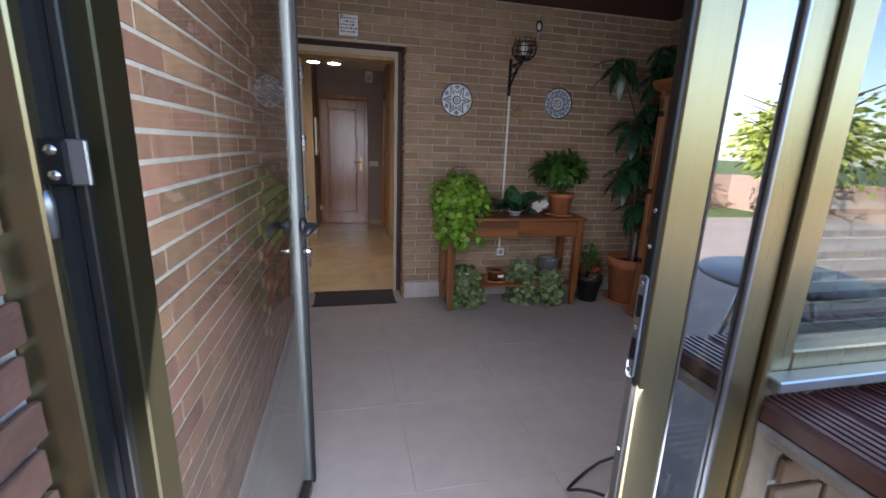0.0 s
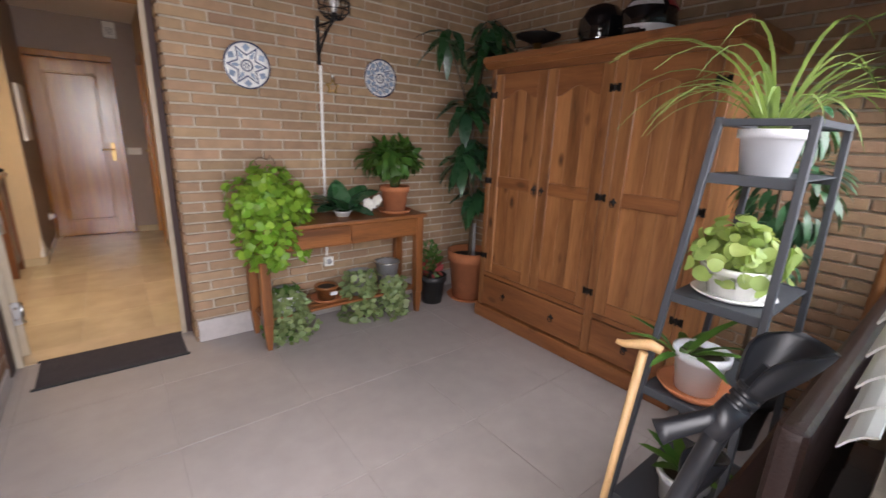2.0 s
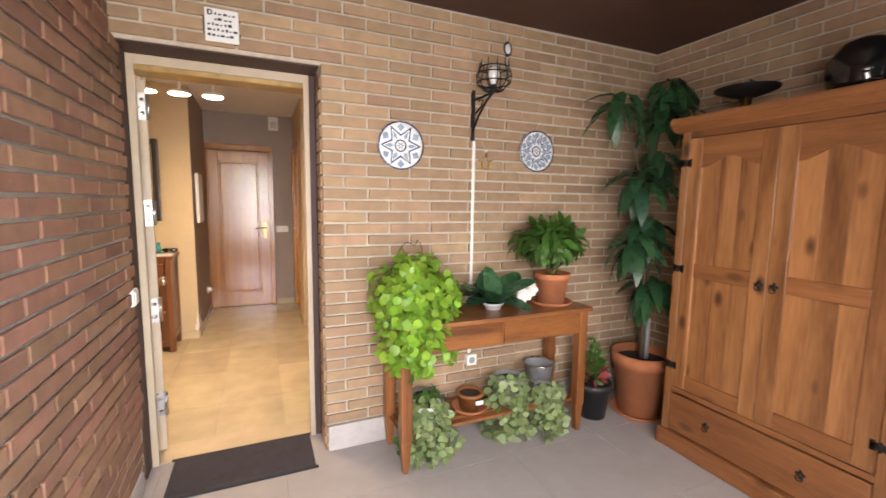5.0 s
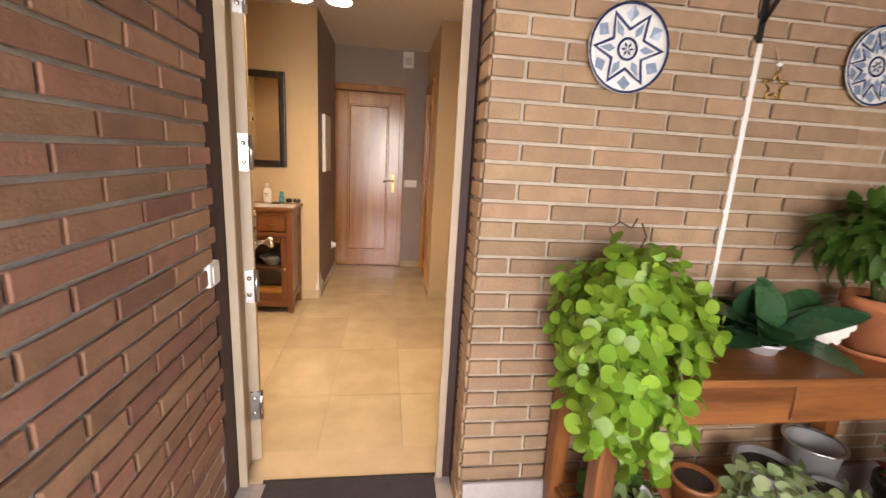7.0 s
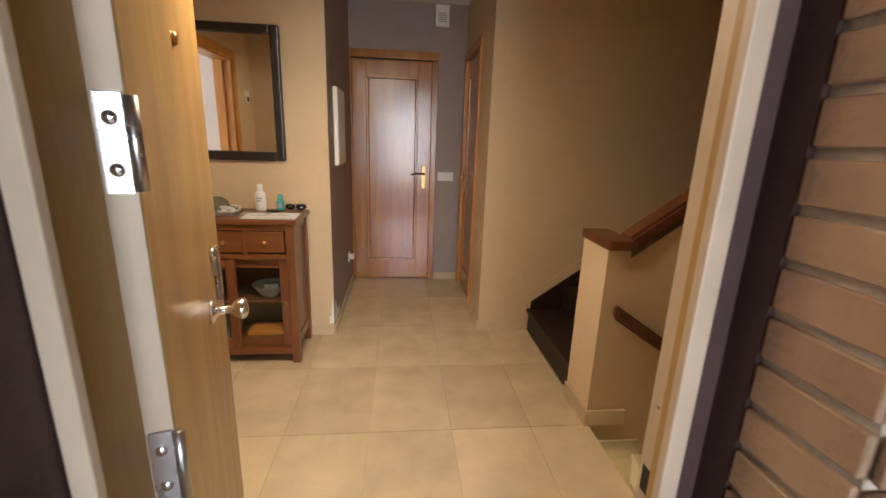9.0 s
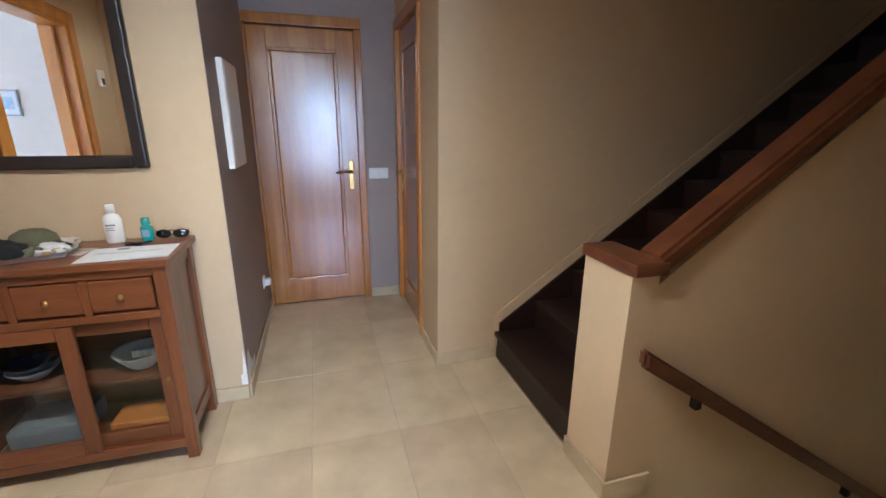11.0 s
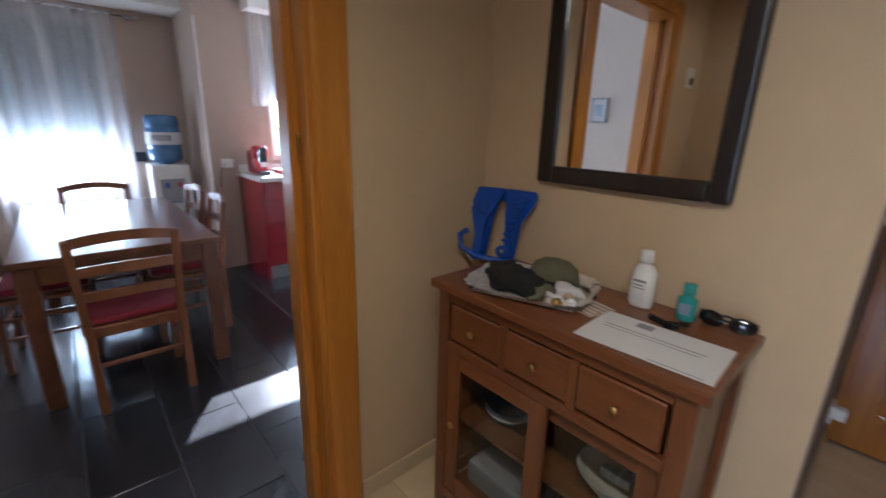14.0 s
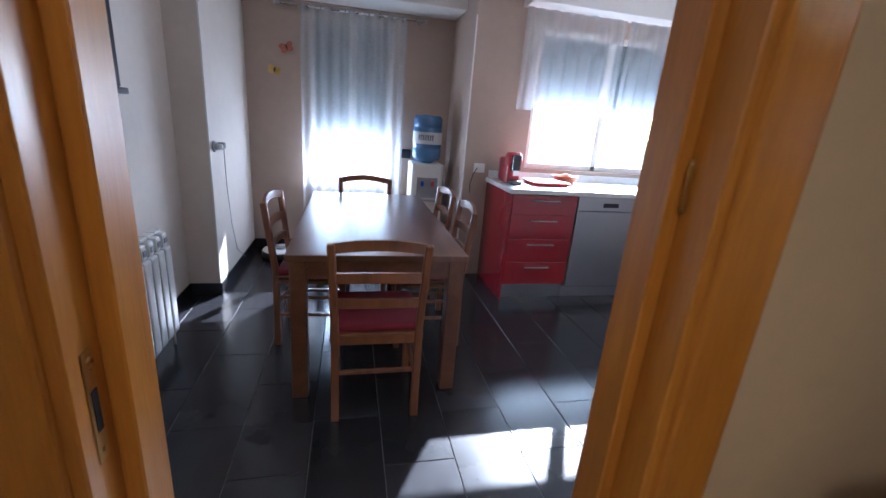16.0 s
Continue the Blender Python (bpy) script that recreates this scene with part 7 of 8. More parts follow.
def dining_chair(m):
    """A ladder-back chair; local x points to the front of the seat."""
    t = thing("dining_chair", "brown wooden ladder-back chair with a red seat cushion", "chair", m, group="chairs round the table")
    for s in (-1, 1):
        b = bmesh.new()
        bar(b, (-0.19, s * 0.185, 0), (-0.185, s * 0.185, 0.46), 0.036, 0.036, 0.004)
        bar(b, (-0.185, s * 0.185, 0.455), (-0.235, s * 0.20, 0.875), 0.034, 0.034, 0.006)
        part("rear_leg", b, CHAIR_WOOD, t)
        part("front_leg", bar(bmesh.new(), (0.19, s * 0.19, 0), (0.19, s * 0.19, 0.435), 0.036, 0.036, 0.004), CHAIR_WOOD, t)
        part("stretcher", bar(bmesh.new(), (-0.185, s * 0.187, 0.20), (0.19, s * 0.19, 0.20), 0.018, 0.022, 0.003), CHAIR_WOOD, t)
        part("stretcher", bar(bmesh.new(), (-0.185, s * 0.187, 0.31), (0.19, s * 0.19, 0.31), 0.018, 0.022, 0.003), CHAIR_WOOD, t)
        part("seat_rail", bar(bmesh.new(), (-0.185, s * 0.187, 0.415), (0.19, s * 0.19, 0.415), 0.022, 0.045, 0.003), CHAIR_WOOD, t)
    for x in (-0.185, 0.19):
        part("stretcher", bar(bmesh.new(), (x, -0.185, 0.25), (x, 0.185, 0.25), 0.020, 0.018, 0.003), CHAIR_WOOD, t)
        part("seat_rail", bar(bmesh.new(), (x, -0.185, 0.415), (x, 0.185, 0.415), 0.045, 0.022, 0.003), CHAIR_WOOD, t)
    for z, hgt, arch in ((0.855, 0.045, 0.022), (0.72, 0.045, 0.010), (0.60, 0.042, 0.008)):
        b = bmesh.new()
        xx = -0.185 - 0.05 * (z - 0.455) / 0.42
        n = 12
        rows = []
        for k in range(n + 1):
            u = k / n * 2 - 1
            cx = xx - 0.022 * (1 - u * u)
            zz = z + arch * (1 - u * u)
            rows.append([b.verts.new((cx + dx, u * 0.19, zz + dz)) for dx, dz in ((-0.009, -hgt / 2), (0.009, -hgt / 2), (0.009, hgt / 2), (-0.009, hgt / 2))])
        for r0, r1 in zip(rows, rows[1:]):
            for k in range(4):
                b.faces.new([r0[k], r0[(k + 1) % 4], r1[(k + 1) % 4], r1[k]])
        b.faces.new(rows[0][::-1])
        b.faces.new(rows[-1])
        bmesh.ops.recalc_face_normals(b, faces=b.faces[:])
        part("back_slat", b, CHAIR_WOOD, t)
    part("seat", bx(-0.20, 0.21, -0.205, 0.205, 0.436, 0.450, 0.004), CHAIR_WOOD, t)
    part("cushion", bx(-0.185, 0.205, -0.20, 0.20, 0.450, 0.485, 0.016, 3), RED_FABRIC, t, "dark red seat cushion")
    return t
c = dining_chair(pose(-2.345, 5.87, 0, 0, 0, 180))
copy_thing(c, pose(-3.745, 5.87, 0, 0, 0, 0))
copy_thing(c, pose(-3.05, 5.53, 0, 0, 0, 86))
copy_thing(c, pose(-2.97, 6.23, 0, 0, 0, -92))
copy_thing(c, pose(-3.48, 6.21, 0, 0, 0, -88))

def kitchen_window(name, x, y0, y1, z0, z1, shade_z):
    w = thing(name, "white kitchen window with a half-lowered roller shutter", "window", kind="structure")
    for a in ((y0, y0 + 0.05, z0, z1), (y1 - 0.05, y1, z0, z1), ((y0 + y1) / 2 - 0.03, (y0 + y1) / 2 + 0.03, z0, z1)):
        part("frame_bar", bx(x - 0.09, x - 0.04, a[0], a[1], a[2], a[3], 0.004), WHITE_PAINT, w)
    for a in ((z0, z0 + 0.05), (z1 - 0.05, z1)):
        part("frame_bar", bx(x - 0.09, x - 0.04, y0 + 0.05, y1 - 0.05, a[0], a[1], 0.004), WHITE_PAINT, w)
    g = part("pane", bx(x - 0.068, x - 0.062, y0 + 0.05, y1 - 0.05, z0 + 0.05, z1 - 0.05), GLASS, w)
    g.visible_shadow = False
    k = 0
    z = shade_z
    while z < z1:
        part("shutter_slat", bx(x - 0.145, x - 0.132, y0, y1, z, z + 0.0458, 0.003), SHUTTER, w)
        z += 0.046
    return w
kitchen_window("window_kitchen", KX, 5.36, 6.16, 0.72, 2.2, 1.13)
kitchen_window("window_kitchen_wide", KX2, 7.28, 8.70, 1.02, 2.18, 1.58)

def curtain(name, label, x, y0, y1, z0, z1, waves, amp):
    t = thing(name, label, "curtain")
    b = bmesh.new()
    n = waves * 10
    cols = []
    for k in range(n + 1):
        u = k / n
        col = []
        for j in range(13):
            v = j / 12
            a = amp * (0.55 + 0.45 * v) * math.sin(2 * math.pi * waves * u + 0.7 * math.sin(5 * u)) + 0.006 * math.sin(31 * u + 3 * v)
            col.append(b.verts.new((x + a, y0 + (y1 - y0) * u, z1 + (z0 - z1) * v)))
        cols.append(col)
    for c0, c1 in zip(cols, cols[1:]):
        for j in range(12):
            b.faces.new([c0[j], c1[j], c1[j + 1], c0[j + 1]]).smooth = True
    part("fabric", b, SHEER, t)
    return t
t = curtain("sheer_curtain", "white sheer eyelet curtain hanging from a rod", KX + 0.10, 5.30, 6.25, 0.20, 2.26, 9, 0.022)
part("rod", tube(bmesh.new(), [(KX + 0.10, 5.10, 2.235), (KX + 0.10, 6.42, 2.235)], 0.009, 10), STEEL, t)
for k in range(9):
    part("eyelet", lathe(bmesh.new(), [(0.016, -0.004), (0.026, -0.004), (0.026, 0.004), (0.016, 0.004)], 16, frm=pose(KX + 0.10, 5.36 + 0.105 * k, 2.235, 90, 0, 35 if k % 2 else -35)), GREY_PLASTIC, t, "grey metal eyelet")
for y in (5.10, 6.42):
    part("finial", lathe(bmesh.new(), [(0, -0.02), (0.015, -0.01), (0.015, 0.01), (0, 0.02)], 12, frm=pose(KX + 0.10, y, 2.235, 90)), STEEL, t)
    part("bracket", bx(KX + 0.001, KX + 0.10, y + (0.05 if y < 6 else -0.06), y + (0.06 if y < 6 else -0.05), 2.22, 2.24), STEEL, t)
curtain("sheer_curtain", "white sheer curtain gathered above the worktop", KX2 + 0.05, 7.12, 8.03, 1.52, 2.30, 8, 0.018)
curtain("sheer_curtain", "white sheer curtain gathered above the worktop", KX2 + 0.05, 8.06, 8.95, 1.52, 2.30, 8, 0.018)

# worktop, drawer unit, dishwasher, next unit
def drawer_unit():
    t = thing("kitchen_drawer_unit", "glossy red kitchen drawer unit with four drawers", "cabinet")
    part("carcass", bx(-4.075, -3.49, 6.965, 7.52, 0.13, 0.885), RED_GLOSS, t)
    part("end_panel", bx(-4.078, -3.47, 6.945, 6.963, 0.0, 0.885, 0.002), RED_GLOSS, t)
    zs = (0.135, 0.33, 0.525, 0.72, 0.882)
    for k in range(4):
        d = part("drawer", bx(-3.49, -3.47, 6.967, 7.517, zs[k] + 0.002, zs[k + 1] - 0.002, 0.002), RED_GLOSS, t)
        part("handle", joined(tube(bmesh.new(), [(-3.455, 7.13, zs[k + 1] - 0.045), (-3.455, 7.36, zs[k + 1] - 0.045)], 0.005, 8), tube(bmesh.new(), [(-3.47, 7.15, zs[k + 1] - 0.045), (-3.455, 7.15, zs[k + 1] - 0.045)], 0.004, 6), tube(bmesh.new(), [(-3.47, 7.34, zs[k + 1] - 0.045), (-3.455, 7.34, zs[k + 1] - 0.045)], 0.004, 6)), STEEL, d, "steel bar handle")
    part("plinth", bx(-3.54, -3.525, 6.965, 7.52, 0.0, 0.128), STAINLESS, t, "brushed steel plinth")
    return t
drawer_unit()
t = thing("dishwasher", "stainless steel dishwasher under the worktop", "dishwasher")
part("body", bx(-4.07, -3.49, 7.525, 8.12, 0.10, 0.885), GREY_PLASTIC, t)
part("door", bx(-3.49, -3.468, 7.527, 8.118, 0.12, 0.765, 0.003), STAINLESS, t)
part("control_panel", bx(-3.49, -3.466, 7.527, 8.118, 0.77, 0.882, 0.003), STAINLESS, t)
part("handle_recess", bx(-3.467, -3.4645, 7.75, 7.89, 0.80, 0.835, 0.001), BLACK_PLASTIC, t)
part("plinth", bx(-3.54, -3.525, 7.525, 8.12, 0.0, 0.118), STAINLESS, t)
t = thing("kitchen_base_unit", "glossy red kitchen base unit", "cabinet")
part("carcass", bx(-4.075, -3.49, 8.125, 9.19, 0.13, 0.885), RED_GLOSS, t)
for y in (8.127, 8.66):
    part("door", bx(-3.49, -3.47, y, y + 0.525, 0.135, 0.882, 0.002), RED_GLOSS, t)
part("plinth", bx(-3.54, -3.525, 8.125, 9.19, 0.0, 0.128), STAINLESS, t)
t = thing("worktop", "pale stone kitchen worktop with upstand and inset sink", "worktop")
part("slab", bx(-4.078, -3.445, 6.93, 9.195, 0.886, 0.922, 0.004), STONE_TOP, t)
part("upstand", bx(-4.078, -4.062, 6.95, 9.195, 0.922, 0.985, 0.002), STONE_TOP, t)
part("sink", joined(bx(-3.92, -3.90, 7.98, 8.5, 0.922, 0.927), bx(-3.60, -3.58, 7.98, 8.5, 0.922, 0.927), bx(-3.90, -3.60, 7.98, 8.0, 0.922, 0.927), bx(-3.90, -3.60, 8.48, 8.5, 0.922, 0.927), bx(-3.90, -3.60, 8.0, 8.48, 0.9225, 0.924)), STAINLESS, t)
t = thing("coffee_machine", "red and black capsule coffee machine on the worktop", "coffee machine", pose(-3.85, 7.06, 0.922))
part("body", bx(-0.12, 0.10, -0.055, 0.055, 0.0, 0.20, 0.02, 3), RED_PLASTIC, t)
part("head", lathe(bmesh.new(), [(0, -0.056), (0.055, -0.056), (0.062, -0.04), (0.062, 0.04), (0.055, 0.056), (0, 0.056)], 24, frm=pose(0.06, 0, 0.19, 90)), RED_PLASTIC, t)
part("spout", bx(0.10, 0.15, -0.035, 0.035, 0.10, 0.235, 0.012, 2), BLACK_GLOSS, t)
part("drip_tray", bx(0.10, 0.19, -0.045, 0.045, 0.0, 0.03, 0.006), BLACK_PLASTIC, t)
part("water_tank", bx(-0.16, -0.12, -0.045, 0.045, 0.01, 0.19, 0.01), GREY_PLASTIC, t)
part("badge", bx(0.150, 0.152, -0.025, 0.025, 0.07, 0.11), PAPER, t)
solid("red_tray", joined(bx(-3.90, -3.66, 7.22, 7.52, 0.924, 0.94, 0.006), bx(-3.92, -3.64, 7.20, 7.54, 0.94, 0.955, 0.006)), RED_PLASTIC, "red plastic tray lying on the worktop", "tray")
t = thing("fruit_dish", "coral dish with small things on the worktop", "dish", pose(-3.92, 7.62, 0.922))
part("dish", lathe(bmesh.new(), [(0, 0), (0.07, 0), (0.11, 0.06), (0.115, 0.065), (0.10, 0.058), (0.06, 0.012), (0, 0.01)]), CORAL, t)
part("contents", lathe(bmesh.new(), [(0, 0.02), (0.05, 0.03), (0.06, 0.055), (0.02, 0.085), (0, 0.09)], 14), TERRACOTTA, t)
t = thing("worktop_socket", "white socket with a black cable above the worktop", "socket", pose(KX2 + 0.001, 6.86, 1.0))
part("plate", bx(0, 0.012, -0.05, 0.05, -0.04, 0.04, 0.004), WHITE_PLASTIC, t)
part("cable", tube(bmesh.new(), [(0.015, -0.02, 0.0), (0.04, -0.06, -0.05), (0.03, -0.08, -0.14), (0.02, -0.07, -0.22)], 0.004, 6), BLACK_RUBBER, t)

t = thing("water_dispenser", "white water dispenser with an upturned blue bottle", "water dispenser", pose(-4.60, 6.47, 0))
part("body", bx(-0.15, 0.15, -0.155, 0.155, 0.0, 0.97, 0.02, 3), WHITE_PLASTIC, t)
part("recess", bx(0.148, 0.153, -0.10, 0.10, 0.62, 0.84, 0.004), GREY_PLASTIC, t)
for s in (-1, 1):
    part("tap", bx(0.15, 0.185, s * 0.05 - 0.014, s * 0.05 + 0.014, 0.76, 0.81, 0.005), BLUE_PLASTIC if s < 0 else RED_PLASTIC, t)
part("drip_tray", bx(0.15, 0.20, -0.09, 0.09, 0.62, 0.645, 0.004), GREY_PLASTIC, t)
part("bottle", lathe(bmesh.new(), [(0, 0.96), (0.06, 0.97), (0.13, 1.01), (0.138, 1.03), (0.138, 1.10), (0.132, 1.11), (0.138, 1.12), (0.138, 1.29), (0.130, 1.30), (0.138, 1.31), (0.138, 1.38), (0.12, 1.41), (0, 1.415)], 28), WATER_BLUE, t, "blue plastic water bottle")
b = lathe(bmesh.new(), [(0.1395, 1.15), (0.1395, 1.26)], 28)
part("label_wrap", b, PAPER, t, "white bottle label")
b = bmesh.new()
for k in range(7):
    a = -0.75 + 0.16 * k
    bar(b, (0.1405 * math.cos(a), 0.1405 * math.sin(a), 1.185), (0.1405 * math.cos(a), 0.1405 * math.sin(a), 1.235), 0.004, 0.010)
    if k % 2:
        bar(b, (0.1405 * math.cos(a), 0.1405 * math.sin(a), 1.228), (0.1405 * math.cos(a + 0.1), 0.1405 * math.sin(a + 0.1), 1.228), 0.006, 0.004)
part("label_print", b, BLUE_GLAZE, t)
t = thing("dark_wall_socket", "small black wall socket beside the water dispenser", "socket", pose(KX + 0.001, 6.30, 1.02))
part("plate", bx(0, 0.014, -0.05, 0.05, -0.045, 0.045, 0.004), BLACK_PLASTIC, t)

t = thing("robot_vacuum", "white-topped robot vacuum parked in the corner", "robot vacuum", pose(-4.55, 5.10, 0))
part("body", lathe(bmesh.new(), [(0, 0.012), (0.16, 0.012), (0.168, 0.03), (0.168, 0.065), (0.16, 0.072)], 36), BLACK_PLASTIC, t)
part("lid", lathe(bmesh.new(), [(0.16, 0.072), (0.157, 0.080), (0.05, 0.082), (0, 0.082)], 36), WHITE_PLASTIC, t)
part("turret", lathe(bmesh.new(), [(0.045, 0.081), (0.045, 0.096), (0, 0.098)], 24), GREY_PLASTIC, t)
for s in (-1, 1):
    part("wheel", bx(-0.03, 0.03, s * 0.11 - 0.012, s * 0.11 + 0.012, 0.0, 0.02), BLACK_RUBBER, t)

t = thing("wall_outlet", "round wall outlet with a black charger and hanging cable", "wall outlet", pose(-3.80, KYL2 + 0.001, 1.08))
part("rosette", lathe(bmesh.new(), [(0, 0), (0.04, 0), (0.038, 0.012), (0, 0.014)], 20, frm=pose(0.06, 0, 0, -90)), GREY_ALU, t)
part("adapter", lathe(bmesh.new(), [(0, 0), (0.022, 0), (0.022, 0.045), (0, 0.045)], 16, frm=pose(0.06, 0.012, 0, -90)), WHITE_PLASTIC, t)
part("charger", bx(-0.075, -0.015, 0.0, 0.045, -0.022, 0.022, 0.006), BLACK_PLASTIC, t)
part("cable", tube(bmesh.new(), [(-0.05, 0.035, -0.02), (-0.08, 0.03, -0.3), (-0.14, 0.03, -0.6), (-0.26, 0.028, -0.85), (-0.5, 0.03, -1.0)], 0.003, 6), GREY_PLASTIC, t)

def butterfly(name, label, y, z, s, mt, tilt):
    t = thing(name, label, "wall ornament", pose(KX + 0.004, y, z, tilt))
    b = bmesh.new()
    for sg in (-1, 1):
        for (yy, zz, ang) in ((0.75, 0.35, 0.4), (0.55, -0.35, -0.5)):
            leaf_shape(b, (0.0, 0, 0), (0.35, sg * yy, zz), (1, 0, 0.1), s, s * 0.75, "round", 0.05, 0.05)
    part("wings", b, mt, t)
    part("body", tube(bmesh.new(), [(0.006, 0, -s * 0.35), (0.010, 0, 0), (0.008, 0, s * 0.4)], [0.003, 0.006, 0.004], 8), BLACK_IRON, t)
butterfly("butterfly_ornament", "coral metal butterfly on the kitchen wall", 5.17, 1.90, 0.07, CORAL, 20)
butterfly("butterfly_ornament", "brass metal butterfly on the kitchen wall", 5.06, 1.70, 0.065, BRASS, -15)

t = thing("radiator", "white enamelled column radiator under the wall shelf", "radiator", pose(-2.89, 4.70, 0))
for k in range(8):
    x = 0.08 * k
    b = bmesh.new()
    box(b, x + 0.003, x + 0.077, 0.012, 0.10, 0.12, 0.62, 0.012, 2)
    box(b, x + 0.012, x + 0.068, 0.0, 0.09, 0.62, 0.70, 0.016, 2)
    box(b, x + 0.003, x + 0.077, 0.012, 0.06, 0.695, 0.71, 0.004)
    part("section", b, RADIATOR, t)
    # no opening is cut: a grey plate gives the gap its shade
    part("grille_gap", bx(x + 0.02, x + 0.06, 0.091, 0.094, 0.645, 0.675, 0.002), GREY_PLASTIC, t)
part("valve", lathe(bmesh.new(), [(0, 0), (0.016, 0), (0.018, 0.05), (0, 0.05)], 14, (-0.03, 0.05, 0.10)), BRASS, t)
part("pipe", tube(bmesh.new(), [(-0.03, 0.05, 0.0), (-0.03, 0.05, 0.14), (0.0, 0.05, 0.15)], 0.009, 8), RADIATOR, t)
for x in (0.1, 0.5):
    part("bracket", bx(x, x + 0.02, -0.099, 0.02, 0.55, 0.58), RADIATOR, t)

t = thing("wall_cabinet_frame", "dark wooden glazed wall case on the pale kitchen wall", "wall case", pose(-2.90, KYL + 0.001, 1.36))
part("case", bx(0, 0.55, 0, 0.06, 0.05, 0.95, 0.006), STAIR_WOOD, t)
part("glass_front", bx(0.06, 0.49, 0.06, 0.063, 0.11, 0.89), SCREEN, t)
part("cornice", bx(-0.015, 0.565, 0, 0.085, 0.02, 0.05, 0.008, 2), STAIR_WOOD, t)
part("lower_moulding", bx(0.02, 0.53, 0, 0.055, 0.0, 0.02, 0.005), STAIR_WOOD, t)
t = thing("wall_picture", "small framed print on the pale kitchen wall", "picture", pose(-1.79, KYL + 0.001, 1.55) @ Matrix.Diagonal((0.58, 1, 0.6, 1)))
part("frame_border", joined(bx(-0.13, 0.13, 0, 0.02, -0.17, -0.15), bx(-0.13, 0.13, 0, 0.02, 0.15, 0.17), bx(-0.13, -0.11, 0, 0.02, -0.15, 0.15), bx(0.11, 0.13, 0, 0.02, -0.15, 0.15)), GREY_PLASTIC, t)
part("print", bx(-0.11, 0.11, 0, 0.012, -0.15, 0.15), PAPER, t)
part("picture_patch", bx(-0.06, 0.06, 0.012, 0.013, -0.08, 0.08), PALE_BLUE, t)

t = thing("thermostat", "small cream thermostat with a dark window beside the kitchen doorway", "thermostat", pose(XH + 0.001, 5.06, 1.72))
part("case", bx(0, 0.022, -0.04, 0.04, -0.06, 0.06, 0.005, 2), WHITE_PAINT, t)
part("display", bx(0.022, 0.024, -0.026, 0.026, -0.045, 0.0, 0.001), SCREEN, t, "dark display window")

# ---- garden behind the walker, seen in the glass ----
def garden_tree(x, y, h, crown_r, mt, n, conifer=False):
    t = thing("garden_tree", "sunlit conifer in the garden" if conifer else "sunlit yellow-green leafy tree in the garden", "tree", pose(x, y, -1.75))
    b = bmesh.new()
    tube(b, [(0, 0, 0), (0.1, 0.05, h * 0.4), (0, 0.1, h * 0.92)], [0.18, 0.12, 0.03], 8)
    if not conifer:
        for k in range(9):
            a, z = k * 2.4, h * (0.35 + 0.055 * k)
            tube(b, [(0.05, 0.05, z), (math.cos(a) * crown_r * 0.4, math.sin(a) * crown_r * 0.4, z + h * 0.12), (math.cos(a) * crown_r * 0.75, math.sin(a) * crown_r * 0.75, z + h * 0.2)], [0.06, 0.035, 0.012], 6)
    part("trunk", b, SPINE, t)
    b = bmesh.new()
    for k in range(n):
        d = rand_dir()
        if conifer:
            z = random.uniform(0.12, 1.0)
            rr = crown_r * (1 - z) * random.uniform(0.6, 1.1) + 0.1
            p = Vector((d.x * rr, d.y * rr, z * h))
        else:
            rr = random.uniform(0.35, 1.0) * (0.75 + 0.5 * noise.noise(d * 2.0 + Vector((x, y, 0))))
            p = Vector((d.x * crown_r * rr, d.y * crown_r * rr, h * 0.66 + d.z * h * 0.34 * rr))
        s = random.uniform(0.16, 0.34)
        leaf_shape(b, p, (d.x, d.y, d.z * 0.5 - 0.2), rand_dir(0, 1), s, s * 0.55, "lance", 0.2, 0.3)
    part("crown", b, mt, t)
random.seed(31)
for x, y, h, r, mt, n, cf in ((11.0, -14.5, 5.6, 2.6, LF_TREE, 1500, False), (15.0, -9.0, 5.6, 2.8, LF_TREE, 1500, False), (7.0, -15.5, 5.0, 1.7, LF_CONIFER, 1300, True), (19.5, -13.0, 6.0, 3.0, LF_TREE, 1400, False), (15.5, -17.5, 6.4, 3.2, LF_TREE, 1500, False),
                             (19.0, -5.0, 5.6, 2.6, LF_TREE, 1200, False), (3.0, -17.0, 6.0, 2.8, LF_TREE, 1300, False), (9.5, -12.5, 4.6, 1.3, LF_CONIFER, 1000, True), (-3.0, -11.0, 7.5, 3.0, LF_TREE, 1200, False)):
    garden_tree(x, y, h, r, mt, n, cf)
structure("garden_wall", joined(bx(-8, 26, -20.2, -20.0, -1.75, 0.3), bx(24, 24.2, -20, 6, -1.75, 0.3)), HEDGE_WALL, "low reddish garden wall", "garden wall")
t = thing("covered_pool_frame", "teal tarpaulin over garden furniture on the lawn", "tarpaulin", pose(6.2, -4.2, -1.75))
b = bmesh.new()
prism(b, [(-0.9, 0.0), (0.9, 0.0), (0.5, 0.8), (-0.2, 1.0)], 1, -0.6, 0.6)
part("cover", b, TARP, t)
t = thing("garden_table", "grey round garden table with a dark cover on the terrace", "garden table", pose(3.0, 0.2, -0.006))
part("tabletop", lathe(bmesh.new(), [(0, 0.70), (0.42, 0.70), (0.43, 0.715), (0.42, 0.73), (0, 0.73)], 36), GREY_POT, t)
for a in (0.6, 2.2, 3.7, 5.3):
    part("leg", tube(bmesh.new(), [(0.18 * math.cos(a), 0.18 * math.sin(a), 0.70), (0.32 * math.cos(a), 0.32 * math.sin(a), 0)], 0.014, 8), STEEL, t)


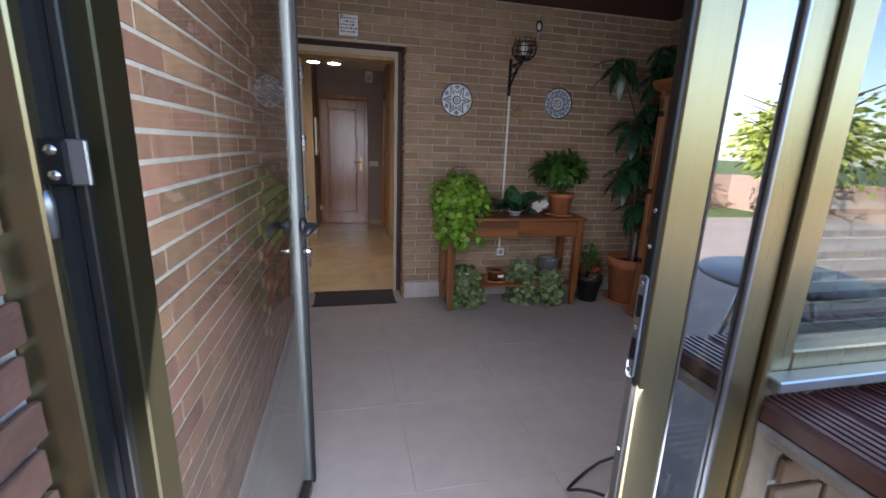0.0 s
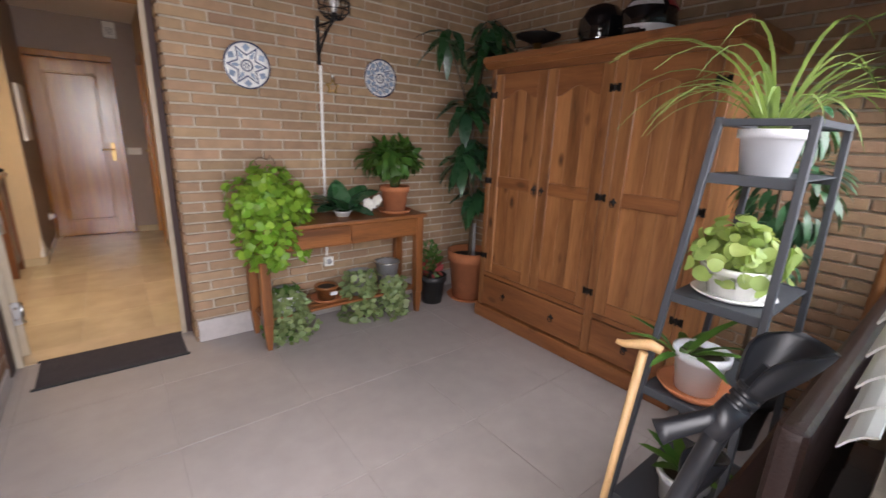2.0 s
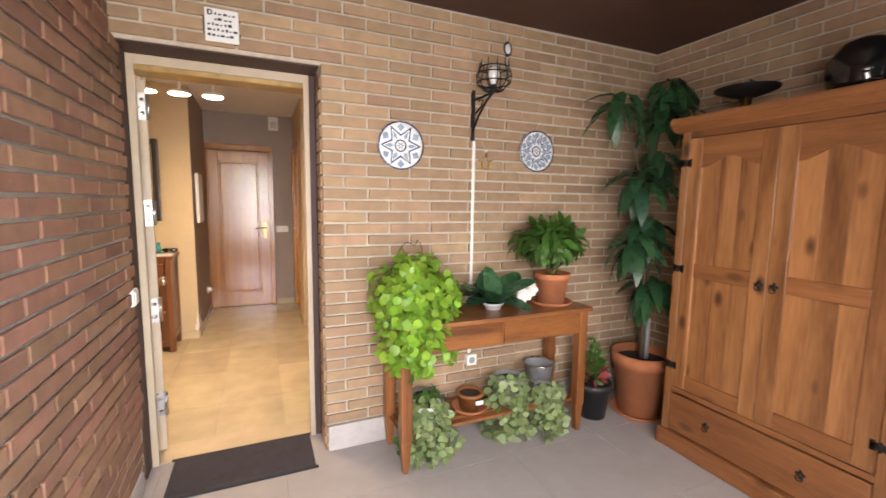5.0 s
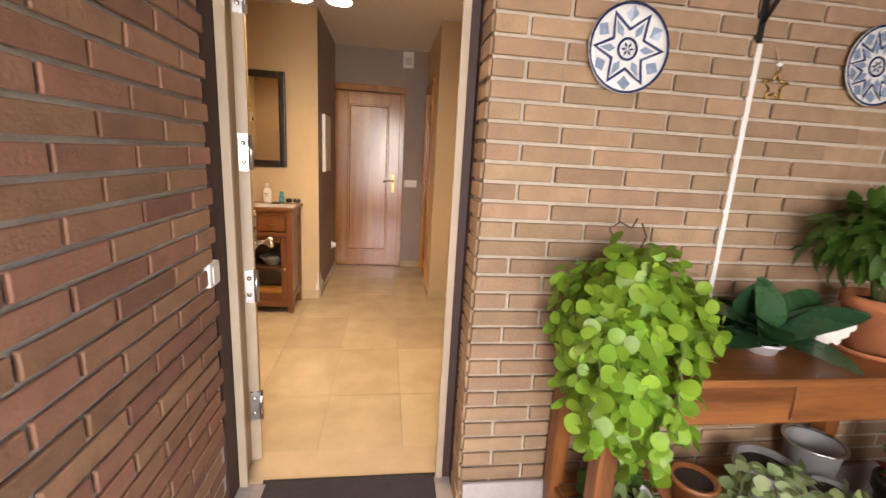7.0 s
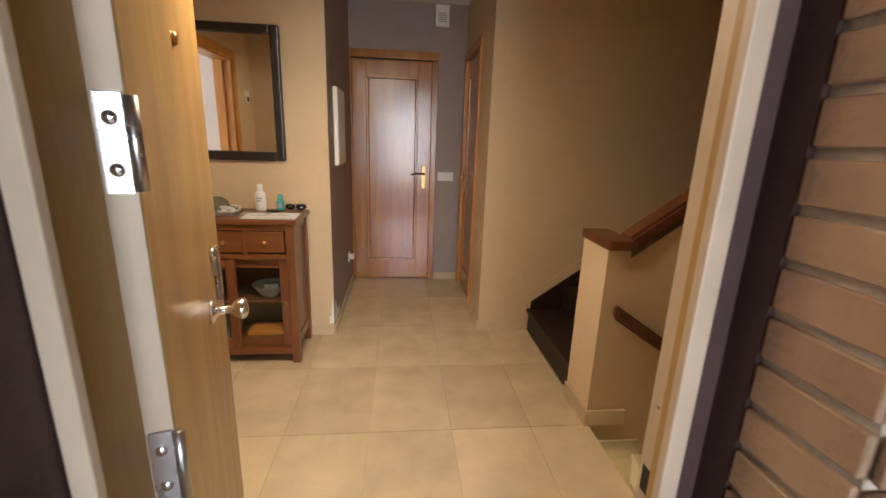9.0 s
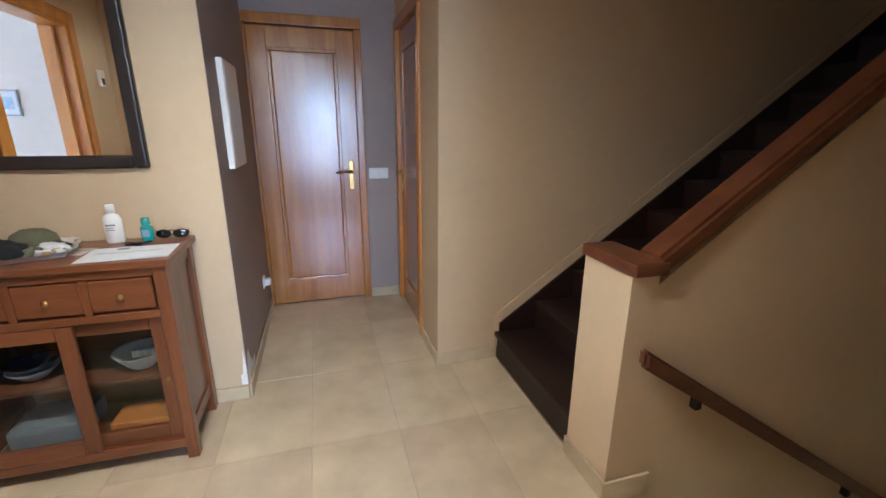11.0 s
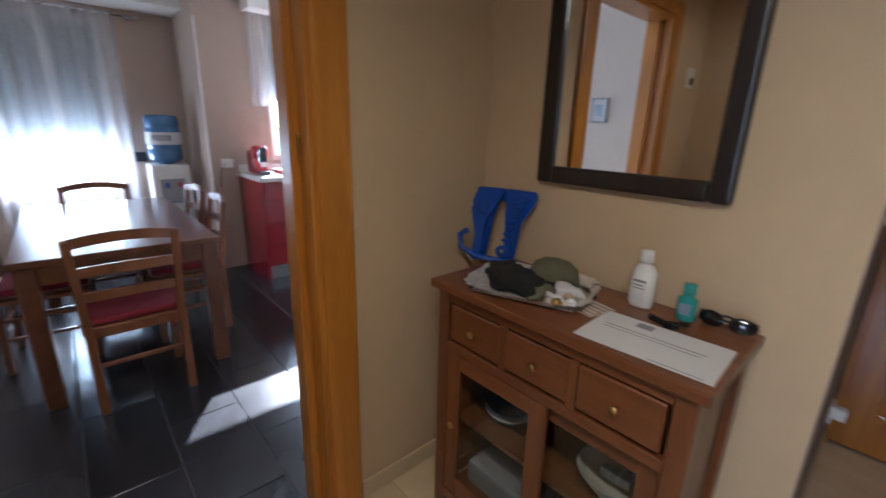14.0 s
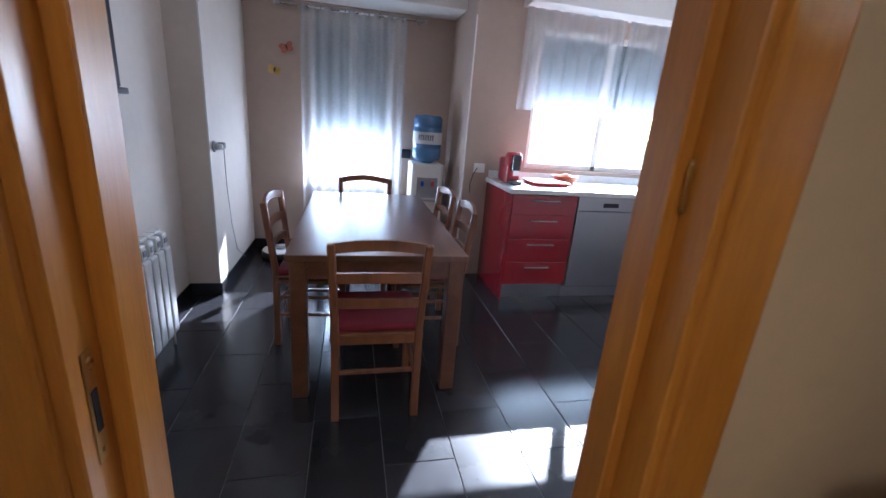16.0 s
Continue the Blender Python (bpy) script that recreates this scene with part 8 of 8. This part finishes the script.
# ---- bricks and tiles ----
def brick_field(parent, axis, at, u0, u1, z0, z1, near, holes=(), face=1, single=None, rest=None, phase=0.0):
    """Courses of bricks on a wall face. axis: 0 for a wall along x, 1 for a wall along y. near(u, z) picks the bricks kept as single parts."""
    course, length, joint, depth = 0.064, 0.252, 0.0125, 0.013
    shared = {}
    many = bmesh.new()
    singles = 0
    rng = random.Random(int(at * 1000) + axis)
    row = 0
    z = z0
    while z + course - joint <= z1 + 0.012:
        off = (phase + 0.5 * (row % 2)) % 1.0 * length + rng.uniform(-0.006, 0.006)
        u = u0 - off
        while u < u1:
            a, b2 = max(u, u0), min(u + length - joint, u1)
            c = (a + b2) / 2
            zz1 = min(z + course - joint, z1)
            for h in holes:
                if h[2] - 0.04 < z + 0.02 < h[3] and a < h[1] < b2:
                    a = h[1]
                elif h[2] - 0.04 < z + 0.02 < h[3] and a < h[0] < b2:
                    b2 = h[0]
            gone = any(h[2] - 0.04 < z + 0.02 < h[3] and a > h[0] - 0.002 and b2 < h[1] + 0.002 for h in holes)
            if b2 - a > 0.03 and not gone:
                out = rng.uniform(0.0, 0.002)
                ln = round(b2 - a, 3)
                hh = round(zz1 - z, 4)
                if near(c, z) and singles < 300:
                    key = (ln, hh)
                    if key not in shared:
                        bm = bmesh.new()
                        box(bm, 0, ln, -depth, 0, 0, hh, 0.0028)
                        me = bpy.data.meshes.new("brick")
                        bm.to_mesh(me)
                        bm.free()
                        me.materials.append(single or BRICK)
                        shared[key] = me
                    ob = new("brick", shared[key])
                    ob.parent = parent
                    ob.matrix_basis = pose(a, at - face * out if face < 0 else at - out, z) if axis == 0 else pose(at + out, a, z, 0, 0, 90) if face > 0 else pose(at - out, b2, z, 0, 0, -90)
                    singles += 1
                else:
                    if axis == 0:
                        box(many, a, b2, at - out, at - out + depth, z, zz1)
                    elif face > 0:
                        box(many, at + out - depth, at + out, a, b2, z, zz1)
                    else:
                        box(many, at - out, at - out + depth, a, b2, z, zz1)
            u += length
        z += course
        row += 1
    ob = link_mesh("bricks", many, rest or BRICK_MANY)
    ob.parent = parent
    tagged(ob, kind="stuff")


def tile_field(parent, name, material, x0, x1, y0, y1, w, d, px, py, gap, shift=0.0, top=0.0, thick=0.012, along_x=True):
    """Floor tiles laid from the phase px, py; rows run along x and each row is shifted."""
    shared = {}
    j = math.floor((y0 - py) / d)
    while py + j * d < y1:
        ya, yb = max(y0, py + j * d), min(y1, py + (j + 1) * d - gap)
        i = math.floor((x0 - px) / w) - 1
        while px + i * w < x1:
            s = (j % 2) * shift
            xa, xb = max(x0, px + i * w + s), min(x1, px + (i + 1) * w + s - gap)
            if xb - xa > 0.01 and yb - ya > 0.01:
                key = (round(xb - xa, 3), round(yb - ya, 3))
                if key not in shared:
                    bm = bmesh.new()
                    box(bm, 0, key[0], 0, key[1], -thick, 0, 0.0012)
                    me = bpy.data.meshes.new(name)
                    bm.to_mesh(me)
                    bm.free()
                    me.materials.append(material)
                    shared[key] = me
                ob = new(name, shared[key])
                ob.parent = parent
                ob.location = (xa, ya, top)
            i += 1
        j += 1


brick_field(wall_house, 0, YW, XL, XR, -0.033, HP, lambda u, z: u < 2.35 and z > 0.13, [(XL - 0.1, 1.078, -0.1, 2.12)])
brick_field(wall_left, 1, XL, 1.37, 4.54, -0.033, HP + 0.1, lambda u, z: 2.9 < u < 4.54 and 0.3 < z < 2.1, face=1, single=BRICK_RED, rest=BRICK_RED_MANY, phase=0.5)
brick_field(wall_outside, 1, 0.217, -1.2, 1.371, -0.033, HP + 0.1, lambda u, z: u > 0.2, face=1, single=BRICK_RED, rest=BRICK_RED_MANY, phase=0.3)
brick_field(wall_right, 1, XR, 1.56, 4.46, -0.033, HP, lambda u, z: u < 2.9 or z > 1.8, face=-1)
brick_field(facade_wall, 0, 1.342, 1.378, 3.8, -0.006, 0.825, lambda u, z: u < 2.6)
rr = random.Random(2)
for k in range(33):
    z = -0.033 + 0.064 * k
    part("edge_brick", bx(1.0665 + rr.uniform(0, 0.003), 1.0795, 4.461 + rr.uniform(0, 0.002), 4.597, max(z, 0.0), z + 0.0515, 0.002), BRICK, wall_house)
tile_field(porch_floor, "slab", PORCH_FLOOR, XL, XR, 1.31, 4.66, 0.60, 0.60, 0.25, 1.62, 0.0016)
tile_field(hall_floor, "tile", MARBLE, XH, 1.57, 4.851, YE, 0.397, 0.596, 0.08, 5.91, 0.003)
tile_field(kitchen_floor, "tile", SLATE, KX, -0.952, 4.6, KYN, 0.61, 0.302, -1.852, 5.894, 0.004, 0.305)
